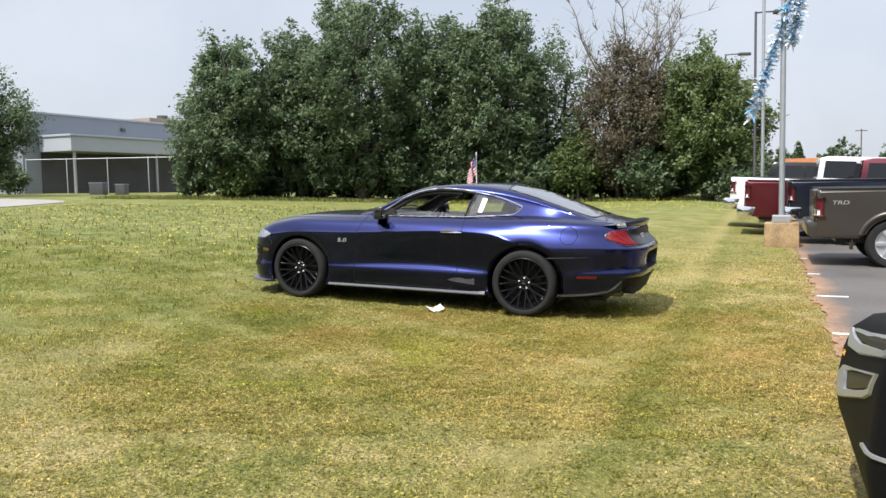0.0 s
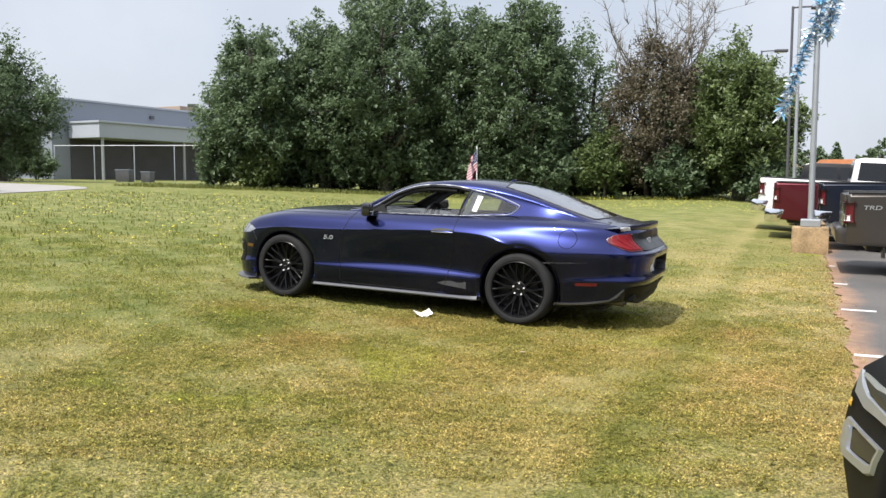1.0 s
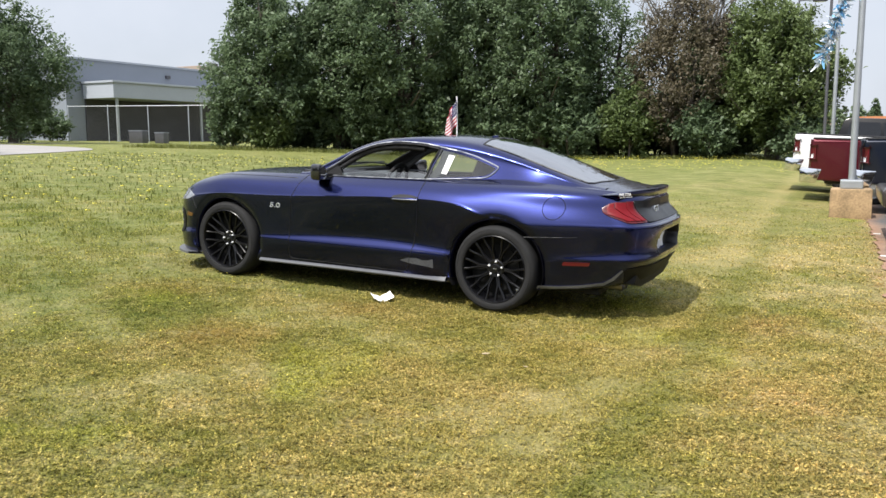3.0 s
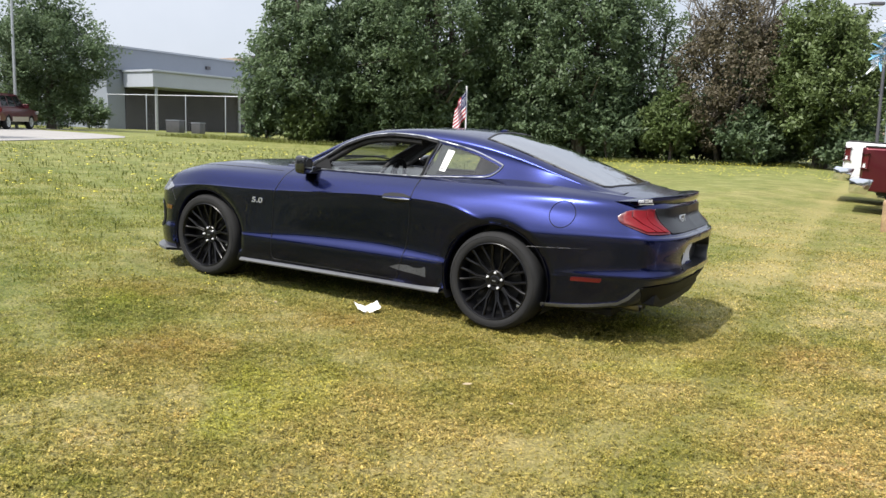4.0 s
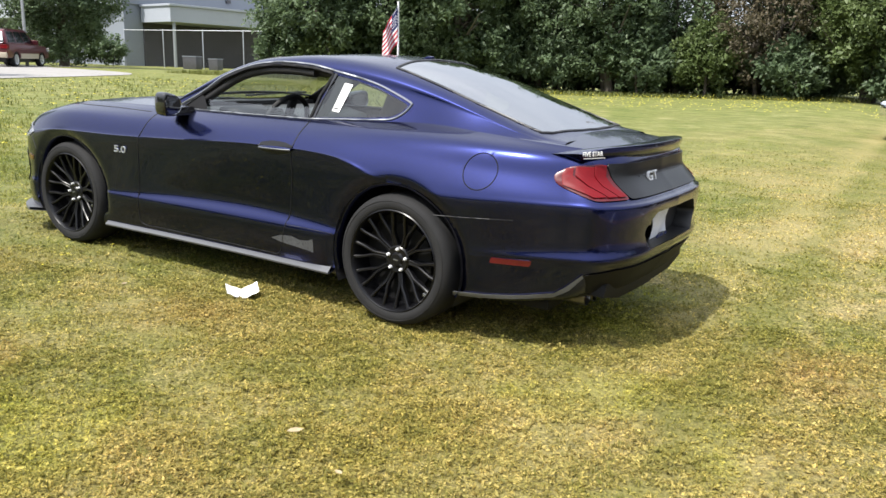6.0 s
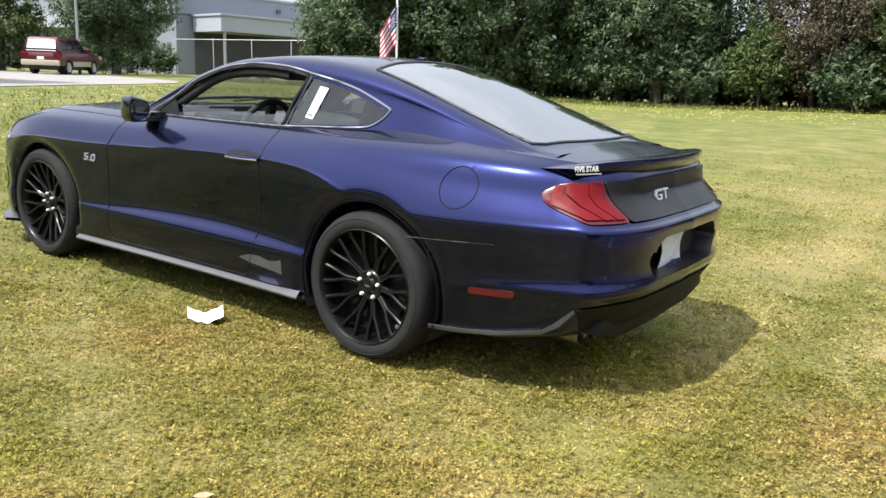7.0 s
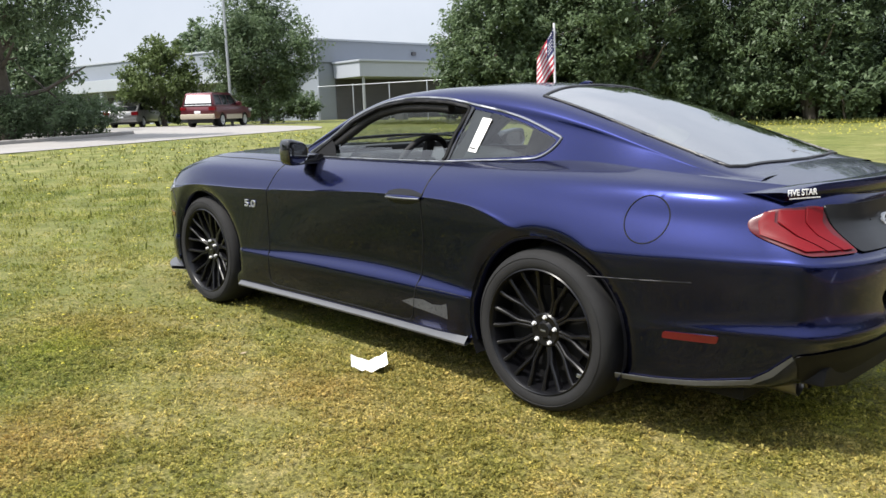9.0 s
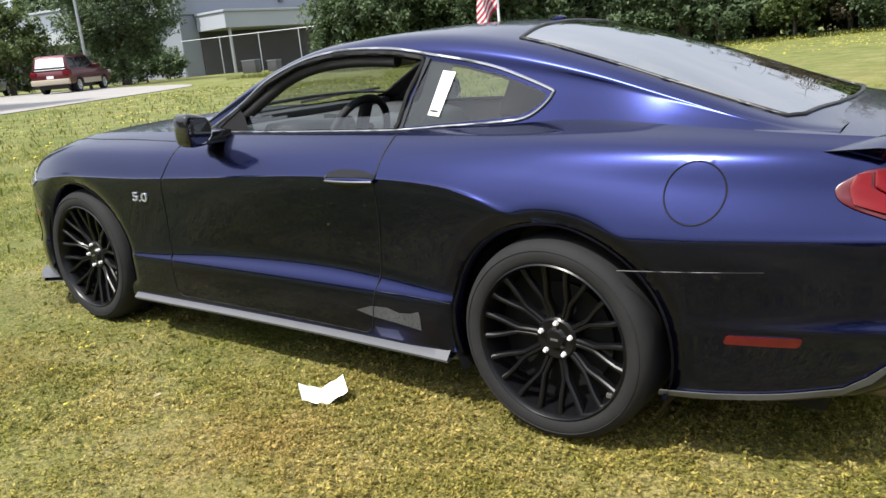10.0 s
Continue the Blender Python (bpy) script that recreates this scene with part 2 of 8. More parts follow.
def lawn_mat(name, blade=False):
    m, nt, b = mat_new(name)
    col, geo = lawn_color(nt)
    sep = nt.nodes.new("ShaderNodeSeparateXYZ")
    nt.links.new(geo.outputs["Position"], sep.inputs["Vector"])
    # distance from the car park's edge, over which the grass thins to dead straw and red dirt
    d1, d2, d3 = (nt.nodes.new("ShaderNodeMath") for _ in range(3))
    d1.operation, d2.operation, d3.operation = "MULTIPLY_ADD", "MULTIPLY_ADD", "ADD"
    d1.inputs[1].default_value, d1.inputs[2].default_value = EDGE_ON.y, -(EDGE_AT[0] * EDGE_ON.y - EDGE_AT[1] * EDGE_ON.x)
    nt.links.new(sep.outputs["X"], d1.inputs[0])
    d2.inputs[1].default_value = -EDGE_ON.x
    nt.links.new(sep.outputs["Y"], d2.inputs[0])
    nt.links.new(d1.outputs[0], d2.inputs[2])
    wob = nt.nodes.new("ShaderNodeTexNoise")
    wob.inputs["Scale"].default_value, wob.inputs["Detail"].default_value = 1.6, 6.0
    nt.links.new(geo.outputs["Position"], wob.inputs["Vector"])
    nt.links.new(d2.outputs[0], d3.inputs[0])
    nt.links.new(wob.outputs["Fac"], d3.inputs[1])
    # a straw-pale mown lane and a greener one beside it, parallel to the car park
    lane = nt.nodes.new("ShaderNodeMath")
    lane.operation = "MULTIPLY_ADD"
    lane.inputs[1].default_value = 0.28
    nt.links.new(wob.outputs["Fac"], lane.inputs[0])
    nt.links.new(d2.outputs[0], lane.inputs[2])
    lanes = nt.nodes.new("ShaderNodeMapRange")
    lanes.inputs["From Min"].default_value, lanes.inputs["From Max"].default_value = -2.6, -0.2
    nt.links.new(lane.outputs[0], lanes.inputs["Value"])
    pale = ramp_node(nt, lanes.outputs["Result"], [(0.30, (0, 0, 0)), (0.44, (0.55, 0.55, 0.55)), (0.52, (0, 0, 0))]).outputs["Color"]
    green = ramp_node(nt, lanes.outputs["Result"], [(0.50, (0, 0, 0)), (0.58, (0.5, 0.5, 0.5)), (0.70, (0, 0, 0))]).outputs["Color"]
    col = mix_node(nt, pale, col, (0.36, 0.31, 0.13))
    col = mix_node(nt, green, col, (0.15, 0.165, 0.035))
    edge = ramp_node(nt, d3.outputs[0], [(0.20, (0, 0, 0)), (0.42, (0.30, 0.30, 0.30)), (0.56, (0.75, 0.75, 0.75))]).outputs["Color"]
    dirt = ramp_node(nt, noise_node(nt, 9.0, 5.0, 0.7).outputs["Fac"], [(0.35, (0.20, 0.11, 0.06)), (0.5, (0.38, 0.25, 0.13)), (0.62, (0.50, 0.43, 0.24))]).outputs["Color"]
    col = mix_node(nt, edge, col, dirt)
    b.inputs["Roughness"].default_value, b.inputs["Specular IOR Level"].default_value = 0.75, 0.2
    if blade:
        rnd = ramp_node(nt, geo.outputs["Random Per Island"], [(0.0, (0.74, 0.80, 0.62)), (0.5, (1.26, 1.24, 1.08)), (1.0, (1.95, 1.82, 1.60))]).outputs["Color"]
        col = mix_node(nt, 1.0, col, rnd, "MULTIPLY")
        tl, mx = nt.nodes.new("ShaderNodeBsdfTranslucent"), nt.nodes.new("ShaderNodeMixShader")
        nt.links.new(col, tl.inputs["Color"])
        mx.inputs["Fac"].default_value = 0.5
        nt.links.new(b.outputs["BSDF"], mx.inputs[1])
        nt.links.new(tl.outputs["BSDF"], mx.inputs[2])
        nt.links.new(mx.outputs["Shader"], nt.nodes["Material Output"].inputs["Surface"])
    else:
        col = mix_node(nt, 1.0, col, (0.86, 0.86, 0.82), "MULTIPLY")
        n = noise_node(nt, 60, 5.0, 0.7)
        bump_node(nt, n.outputs["Fac"], 0.9, 0.03, b)
    nt.links.new(col, b.inputs["Base Color"])
    return m


def asphalt_mat(name):
    """Worn grey asphalt with red soil washed over its edge."""
    m, nt, b = mat_new(name)
    g = nt.nodes.new("ShaderNodeNewGeometry")
    sep = nt.nodes.new("ShaderNodeSeparateXYZ")
    nt.links.new(g.outputs["Position"], sep.inputs["Vector"])
    d1, d2, d3 = (nt.nodes.new("ShaderNodeMath") for _ in range(3))
    d1.operation, d2.operation, d3.operation = "MULTIPLY_ADD", "MULTIPLY_ADD", "MULTIPLY_ADD"
    d1.inputs[1].default_value, d1.inputs[2].default_value = EDGE_ON.y, -(EDGE_AT[0] * EDGE_ON.y - EDGE_AT[1] * EDGE_ON.x)
    nt.links.new(sep.outputs["X"], d1.inputs[0])
    d2.inputs[1].default_value = -EDGE_ON.x
    nt.links.new(sep.outputs["Y"], d2.inputs[0])
    nt.links.new(d1.outputs[0], d2.inputs[2])
    n1, n2, n3 = noise_node(nt, 0.7, 5.0), noise_node(nt, 9.0, 5.0, 0.65), noise_node(nt, 90.0, 3.0, 0.7)
    d3.inputs[1].default_value = -0.7
    nt.links.new(n1.outputs["Fac"], d3.inputs[0])
    nt.links.new(d2.outputs[0], d3.inputs[2])
    col = ramp_node(nt, n1.outputs["Fac"], [(0.3, (0.066, 0.063, 0.062)), (0.7, (0.105, 0.098, 0.092))]).outputs["Color"]
    fine = ramp_node(nt, n3.outputs["Fac"], [(0.3, (0.6, 0.6, 0.6)), (0.7, (1.45, 1.42, 1.38))]).outputs["Color"]
    col = mix_node(nt, 1.0, col, fine, "MULTIPLY")
    wash = nt.nodes.new("ShaderNodeMapRange")
    wash.inputs["From Min"].default_value, wash.inputs["From Max"].default_value, wash.inputs["To Max"].default_value = -0.12, -0.42, 0.7
    nt.links.new(d3.outputs[0], wash.inputs["Value"])
    dirt = ramp_node(nt, n2.outputs["Fac"], [(0.35, (0.26, 0.12, 0.06)), (0.65, (0.40, 0.24, 0.13))]).outputs["Color"]
    nt.links.new(mix_node(nt, wash.outputs["Result"], col, dirt), b.inputs["Base Color"])
    b.inputs["Roughness"].default_value = 0.88
    bump_node(nt, n3.outputs["Fac"], 0.5, 0.004, b)
    return m


M = {}
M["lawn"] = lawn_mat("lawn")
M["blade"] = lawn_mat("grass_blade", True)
M["tuft"] = leaf_mat("tuft_green", (0.16, 0.16, 0.035), (0.42, 0.38, 0.11), 0.6)
M["asphalt"] = asphalt_mat("asphalt")
M["line"] = plain("line_paint", (0.55, 0.55, 0.53), 0.7, vary=0.25, scale=9, bump=0.002)
M["concrete"] = plain("concrete", (0.265, 0.252, 0.238), 0.85, vary=0.14, scale=0.8, bump=0.003)
M["blockcon"] = plain("stained_concrete", (0.30, 0.205, 0.11), 0.9, vary=0.6, scale=3.0, bump=0.01)
M["panel"] = plain("painted_panel", (0.205, 0.228, 0.265), 0.7, vary=0.05, scale=0.4)
M["fascia"] = plain("fascia_white", (0.33, 0.355, 0.40), 0.6, vary=0.05, scale=0.5)
M["fencewire"] = plain("weathered_fence_wire", (0.16, 0.16, 0.165), 0.6, metal=0.4, vary=0.2)
# near-black: shade under the canopy and eave, put into the colour
M["recess_shade"] = plain("recess_shade_tone", (0.045, 0.045, 0.05), 0.8, vary=0.3, scale=0.7)
M["roofing"] = plain("roofing", (0.25, 0.195, 0.15), 0.9, vary=0.15, scale=1.0)
M["galv"] = plain("galvanised_steel", (0.36, 0.38, 0.40), 0.45, metal=0.6, vary=0.12, scale=4)
M["darksteel"] = plain("dark_steel", (0.10, 0.10, 0.11), 0.5, metal=0.5)
M["blue"] = paint("indigo_car_paint", (0.0150, 0.0200, 0.084), 1.0, 0.235, 0.72)
M["wheelblack"] = plain("ebony_wheel_enamel", (0.005, 0.005, 0.006), 0.30, coat=0.08, vary=0.2, scale=20, spec=0.25)
M["rearpanel"] = plain("black_rear_panel", (0.010, 0.010, 0.011), 0.30, coat=0.06, vary=0.2, scale=20, spec=0.25)
M["gloss"] = plain("gloss_black", (0.008, 0.008, 0.009), 0.12, coat=0.6, vary=0.2, scale=20)
M["satin"] = plain("satin_black", (0.015, 0.015, 0.016), 0.42, vary=0.2, scale=25)
M["badge"] = plain("satin_chrome_badge", (0.76, 0.77, 0.79), 0.4, metal=0.1, vary=0.03)
M["rubber"] = plain("tyre_rubber", (0.017, 0.017, 0.0175), 0.8, vary=0.25, scale=14, bump=0.001, spec=0.25)
M["cloth"] = plain("black_upholstery", (0.012, 0.012, 0.013), 0.75, vary=0.3, scale=30, bump=0.001)
M["dash"] = plain("grey_dash_plastic", (0.05, 0.052, 0.055), 0.55, vary=0.15, scale=20)
M["silver"] = plain("silver_trim", (0.24, 0.25, 0.265), 0.42, metal=0.85, vary=0.06)
M["pipe"] = plain("exhaust_steel", (0.16, 0.155, 0.15), 0.3, metal=0.9, vary=0.15, scale=20)
M["chrome"] = plain("chrome", (0.78, 0.78, 0.8), 0.08, metal=1.0, vary=0.03)
M["aero"] = plain("grey_aero_strip", (0.095, 0.098, 0.105), 0.42, vary=0.12, scale=12)
M["brightwork"] = plain("satin_brightwork", (0.40, 0.42, 0.45), 0.3, metal=0.55, vary=0.06)
M["white"] = plain("white_paint", (0.78, 0.78, 0.78), 0.4, coat=0.4, vary=0.03)
M["paper"] = plain("white_paper", (0.82, 0.82, 0.80), 0.8, vary=0.05, scale=12)
# grey for a reflection painted on the coupe's lower flank
M["flank_reflection"] = plain("grey_flank_reflection", (0.055, 0.058, 0.065), 0.28, vary=0.3, scale=20)
M["deadleaf"] = plain("dead_leaf", (0.34, 0.27, 0.16), 0.8, vary=0.2, scale=30)
M["trucklens"] = plain("truck_lens", (0.085, 0.004, 0.007), 0.3, coat=0.3, vary=0.2, scale=20)
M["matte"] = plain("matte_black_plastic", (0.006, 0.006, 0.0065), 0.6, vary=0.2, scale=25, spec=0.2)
M["redlens"] = plain("red_lens", (0.14, 0.002, 0.005), 0.35, coat=0.04, vary=0.12, scale=30, spec=0.2)
M["darklens"] = plain("dark_red_lens", (0.080, 0.001, 0.004), 0.3, coat=0.05, vary=0.12, scale=30)
M["clearlens"] = plain("headlamp_lens", (0.55, 0.57, 0.6), 0.08, metal=0.5, coat=1.0, vary=0.3, scale=40)
M["coupelens"] = plain("coupe_headlamp_lens", (0.26, 0.27, 0.29), 0.12, metal=0.4, coat=0.6, vary=0.45, scale=60)
M["amber_dark"] = plain("smoked_amber_lens", (0.10, 0.045, 0.010), 0.25, coat=0.4)
M["orange"] = plain("amber_lens", (0.75, 0.42, 0.03), 0.2, coat=1.0)
M["glass"] = glass("window_glass")
M["mirrorglass"] = plain("door_mirror_glass", (0.30, 0.31, 0.33), 0.05, metal=1.0, vary=0.03)
M["doorglass"] = glass("lowered_door_glass", (0.82, 0.88, 0.86), mirror=0.10)
M["rearglass"] = glass("rear_glass", (0.45, 0.5, 0.5), see=0.5, mirror=0.40)
M["tint"] = glass("tinted_glass", (0.62, 0.70, 0.68), see=0.75, mirror=0.07)
M["dark"] = glass("privacy_glass", (0.3, 0.32, 0.33), see=0.3)
M["red_truck"] = paint("ruby_red_paint", (0.085, 0.006, 0.014), 0.5)
M["navy_truck"] = paint("navy_paint", (0.005, 0.009, 0.022), 0.4)
M["white_truck"] = plain("white_truck_paint", (0.75, 0.75, 0.76), 0.35, coat=0.8, vary=0.02)
M["grey_truck"] = paint("warm_grey_paint", (0.056, 0.049, 0.043), 0.5)
M["suv_nose"] = plain("black_nose_plastic", (0.006, 0.006, 0.007), 0.55, vary=0.2, scale=20, spec=0.06)
M["black_suv"] = plain("black_suv_paint", (0.004, 0.004, 0.005), 0.22, coat=0.1, vary=0.2, scale=8, spec=0.22)
M["maroon"] = paint("maroon_paint", (0.085, 0.012, 0.018), 0.4)
M["tan"] = plain("tan_cladding", (0.42, 0.37, 0.29), 0.5, vary=0.05)
M["sedan"] = paint("grey_sedan_paint", (0.22, 0.22, 0.215), 0.6)
M["bark"] = plain("bark", (0.085, 0.072, 0.058), 0.9, vary=0.4, scale=3, bump=0.02)
M["paleb"] = plain("pale_bare_branch", (0.15, 0.135, 0.115), 0.9, vary=0.3, scale=3)
M["leaf"] = leaf_mat("leaf_green", (0.050, 0.082, 0.040), (0.180, 0.245, 0.128), 0.40)
M["leaf_lt"] = leaf_mat("leaf_light_green", (0.052, 0.080, 0.022), (0.165, 0.215, 0.080))
M["leaf_br"] = leaf_mat("leaf_brown", (0.070, 0.066, 0.036), (0.165, 0.135, 0.090))
M["weed"] = leaf_mat("weed_green", (0.07, 0.09, 0.02), (0.22, 0.23, 0.06))
M["flower"] = leaf_mat("yellow_petal", (0.55, 0.46, 0.03), (0.75, 0.68, 0.10), 0.2)
M["tinsel_b"] = plain("blue_foil", (0.22, 0.48, 0.72), 0.25, metal=0.6, vary=0.2)
M["tinsel_w"] = plain("silver_foil", (0.72, 0.76, 0.80), 0.25, metal=0.6, vary=0.1)
M["flag_red"] = plain("flag_red_cloth", (0.42, 0.03, 0.05), 0.85, vary=0.1, scale=40)
M["flag_white"] = plain("flag_white_cloth", (0.74, 0.73, 0.72), 0.85, vary=0.05, scale=40)
M["flag_blue"] = plain("flag_blue_cloth", (0.025, 0.03, 0.10), 0.85, vary=0.1, scale=40)
M["brick"] = plain("orange_wall", (0.42, 0.17, 0.08), 0.9, vary=0.2, scale=1.0)
M["plate"] = plain("paper_plate", (0.74, 0.75, 0.78), 0.6, vary=0.12, scale=18)

# ---- helpers for building ----
def link_mesh(name, verts, faces, material, parent=None, label="", smooth=True):
    me = bpy.data.meshes.new(name)
    me.from_pydata([tuple(v) for v in verts], [], faces)
    me.update()
    if smooth:
        me.shade_smooth()
    me.materials.append(material)
    ob = new(name, me)
    ob.parent = parent
    if label:
        tagged(ob, label)
    return ob


def part(name, bm, material, parent=None, label="", smooth=None):
    """Links a bmesh as one mesh object under a thing or a part. smooth: the angle up to which edges are shaded round."""
    bmesh.ops.recalc_face_normals(bm, faces=bm.faces)
    me = bpy.data.meshes.new(name)
    bm.to_mesh(me)
    bm.free()
    if smooth is not None:
        me.shade_smooth()
        me.set_sharp_from_angle(angle=radians(smooth))
    me.materials.append(material)
    ob = new(name, me)
    ob.parent = parent
    if label:
        tagged(ob, label)
    return ob


def thing(name, at, label, category, group="", rz=0.0):
    e = new(name)
    e.empty_display_size = 0.2
    e.matrix_basis = pose(*at, 0, 0, rz) if not isinstance(at, Matrix) else at
    return tagged(e, label, category, group)


def box(bm, lo, hi, bevel=0.0, seg=2, taper=None):
    """A box between two corners, with rounded edges; taper: (x, y) scale of its top."""
    r = bmesh.ops.create_cube(bm, size=1.0)
    vs = r["verts"]
    for v in vs:
        top = v.co.z > 0
        v.co = Vector([lo[i] + (hi[i] - lo[i]) * (v.co[i] + 0.5) for i in range(3)])
        if taper and top:
            c = Vector(((lo[0] + hi[0]) / 2, (lo[1] + hi[1]) / 2, v.co.z))
            v.co = Vector((c.x + (v.co.x - c.x) * taper[0], c.y + (v.co.y - c.y) * taper[1], v.co.z))
    if bevel:
        edges = list({e for v in vs for e in v.link_edges})
        bmesh.ops.bevel(bm, geom=edges, offset=bevel, segments=seg, affect="EDGES", profile=0.6)
    return bm


def tube_path(bm, pts, rad, sides=8, cap=True):
    """A round bar along a path; rad: one radius or one for each point."""
    pts = [Vector(p) for p in pts]
    rads = rad if isinstance(rad, (list, tuple)) else [rad] * len(pts)
    rings, last = [], None
    for i, p in enumerate(pts):
        d = (pts[min(i + 1, len(pts) - 1)] - pts[max(i - 1, 0)]).normalized()
        a = d.orthogonal() if last is None else (last - d * last.dot(d))
        a = a.normalized() if a.length > 1e-6 else d.orthogonal().normalized()
        last = a
        b = d.cross(a)
        rings.append([bm.verts.new(p + (a * math.cos(2 * math.pi * k / sides) + b * math.sin(2 * math.pi * k / sides)) * rads[i]) for k in range(sides)])
    for r0, r1 in zip(rings, rings[1:]):
        for k in range(sides):
            bm.faces.new((r0[k], r0[(k + 1) % sides], r1[(k + 1) % sides], r1[k]))
    if cap:
        bm.faces.new(rings[0][::-1])
        bm.faces.new(rings[-1])
    return bm


def lathe(bm, profile, n=40, axis="y", centre=(0, 0, 0), close=False):
    """Turns a profile of (radius, along) round an axis."""
    rings = []
    c = Vector(centre)
    for r, h in profile:
        ring = []
        for k in range(n):
            a = 2 * math.pi * k / n
            if axis == "y":
                v = Vector((r * math.cos(a), h, r * math.sin(a)))
            else:
                v = Vector((r * math.cos(a), r * math.sin(a), h))
            ring.append(bm.verts.new(c + v))
        rings.append(ring)
    if close:
        rings.append(rings[0])
    for r0, r1 in zip(rings, rings[1:]):
        for k in range(n):
            bm.faces.new((r0[k], r0[(k + 1) % n], r1[(k + 1) % n], r1[k]))
    return bm


def prism(bm, outline, y0, y1, bevel=0.0, plane="xz"):
    """An outline in one plane, pulled from y0 to y1 along the third axis."""
    def at(p, h):
        return (p[0], h, p[1]) if plane == "xz" else ((p[0], p[1], h) if plane == "xy" else (h, p[0], p[1]))
    a = [bm.verts.new(at(p, y0)) for p in outline]
    b = [bm.verts.new(at(p, y1)) for p in outline]
    n = len(outline)
    fs = [bm.faces.new(a), bm.faces.new(b[::-1])]
    for k in range(n):
        fs.append(bm.faces.new((a[k], b[k], b[(k + 1) % n], a[(k + 1) % n])))
    if bevel:
        bmesh.ops.bevel(bm, geom=list({e for f in fs for e in f.edges}), offset=bevel, segments=2, affect="EDGES", profile=0.6)
    return bm


def curve_at(keys, x):
    """A smooth curve through (x, value) keys, given in rising x (monotone cubic)."""
    xs = np.array([k[0] for k in keys], float)
    ys = np.array([k[1] for k in keys], float)
    h, d = np.diff(xs), np.diff(ys) / np.diff(xs)
    m = np.empty_like(ys)
    m[0], m[-1] = d[0], d[-1]
    m[1:-1] = (d[:-1] * h[1:] + d[1:] * h[:-1]) / (h[1:] + h[:-1])
    x = np.clip(np.asarray(x, float), xs[0], xs[-1])
    i = np.clip(np.searchsorted(xs, x) - 1, 0, len(xs) - 2)
    t = (x - xs[i]) / h[i]
    return (ys[i] * (1 + 2 * t) * (1 - t) ** 2 + h[i] * m[i] * t * (1 - t) ** 2 + ys[i + 1] * t * t * (3 - 2 * t) + h[i] * m[i + 1] * t * t * (t - 1))


def land(x, y):
    """The ground's height: a lawn that rises gently to the left and into the distance."""
    raw = 0.036 * np.log1p(np.exp(np.minimum(300.0, (0.9 - np.asarray(x, float)) / 0.8)))
    a = 1.4 * (1 - np.exp(-raw / 1.4))
    b = 1 - np.exp(-0.024 * np.maximum(0.0, np.asarray(y, float) - 8))
    d = (np.asarray(x, float) - 2.55) * 0.931 - (np.asarray(y, float) - 5.0) * 0.365
    q = np.clip((d + 4.0) / 5.0, 0, 1)
    return a + b * (1 - 0.8 * q * q * (3 - 2 * q))


def ground_at(x, y):
    return float(land(x, y))


def value_noise(x, y, seed):
    """Smooth noise of -1 to 1 with a cell of one unit."""
    xi, yi = np.floor(x).astype(np.int64), np.floor(y).astype(np.int64)
    fx, fy = x - xi, y - yi
    fx, fy = fx * fx * (3 - 2 * fx), fy * fy * (3 - 2 * fy)

    def h(a, b):
        n = (a * 374761393 + b * 668265263 + seed * 974634541) & 0xFFFFFFFF
        n = ((n ^ (n >> 13)) * 1274126177) & 0xFFFFFFFF
        return ((n ^ (n >> 16)) & 0xFFFF) / 32767.5 - 1
    lo = h(xi, yi) * (1 - fx) + h(xi + 1, yi) * fx
    hi = h(xi, yi + 1) * (1 - fx) + h(xi + 1, yi + 1) * fx
    return lo * (1 - fy) + hi * fy


def turf(x, y):
    """The lawn's surface: the ground with matted clumps and hollows on it, which flatten out far off and at the paving."""
    x, y = np.asarray(x, float), np.asarray(y, float)
    wx, wy = x + 0.03 * value_noise(x * 9, y * 9, 5), y + 0.03 * value_noise(x * 9, y * 9, 6)
    lump = np.abs(value_noise(wx * 9.0, wy * 12.0, 1)) + 0.7 * np.abs(value_noise(wx * 17.0, wy * 21.0, 2))
    bump = 0.016 * (0.55 - lump) + 0.010 * value_noise(x * 3.1, y * 3.1, 3) + 0.004 * value_noise(x * 26, y * 30, 4)
    d = (x - 2.55) * 0.931 - (y - 5.0) * 0.365
    fade = np.clip((-0.12 - d) / 0.25, 0, 1) * np.clip((13.5 - y) / 3.0, 0, 1) * np.clip((7.0 - np.abs(x)) / 2.0, 0, 1) * np.clip((y - 1.0) / 1.5, 0, 1)
    return land(x, y) + fade * bump


def rest(x, y, rz=0.0, sink=0.0):
    """A pose on the ground, leaning with it."""
    e = 0.8
    n = Vector((ground_at(x - e, y) - ground_at(x + e, y), ground_at(x, y - e) - ground_at(x, y + e), 2 * e)).normalized()
    fx = Vector((math.cos(radians(rz)), math.sin(radians(rz)), 0))
    fx = (fx - n * fx.dot(n)).normalized()
    fy = n.cross(fx)
    m = Matrix((fx, fy, n)).transposed().to_4x4()
    m.translation = Vector((x, y, ground_at(x, y) - sink))
    return m

# ---- the ground, the car park and the drive ----
def sheet(name, xs, ys, lift, material, keep=None):
    X, Y = np.meshgrid(np.array(xs), np.array(ys), indexing="ij")
    Z = turf(X, Y) + lift
    nx, ny = X.shape
    verts = np.stack([X, Y, Z], -1).reshape(-1, 3)
    faces = [(i * ny + j, (i + 1) * ny + j, (i + 1) * ny + j + 1, i * ny + j + 1) for i in range(nx - 1) for j in range(ny - 1)]
    return link_mesh(name, verts, faces, material)


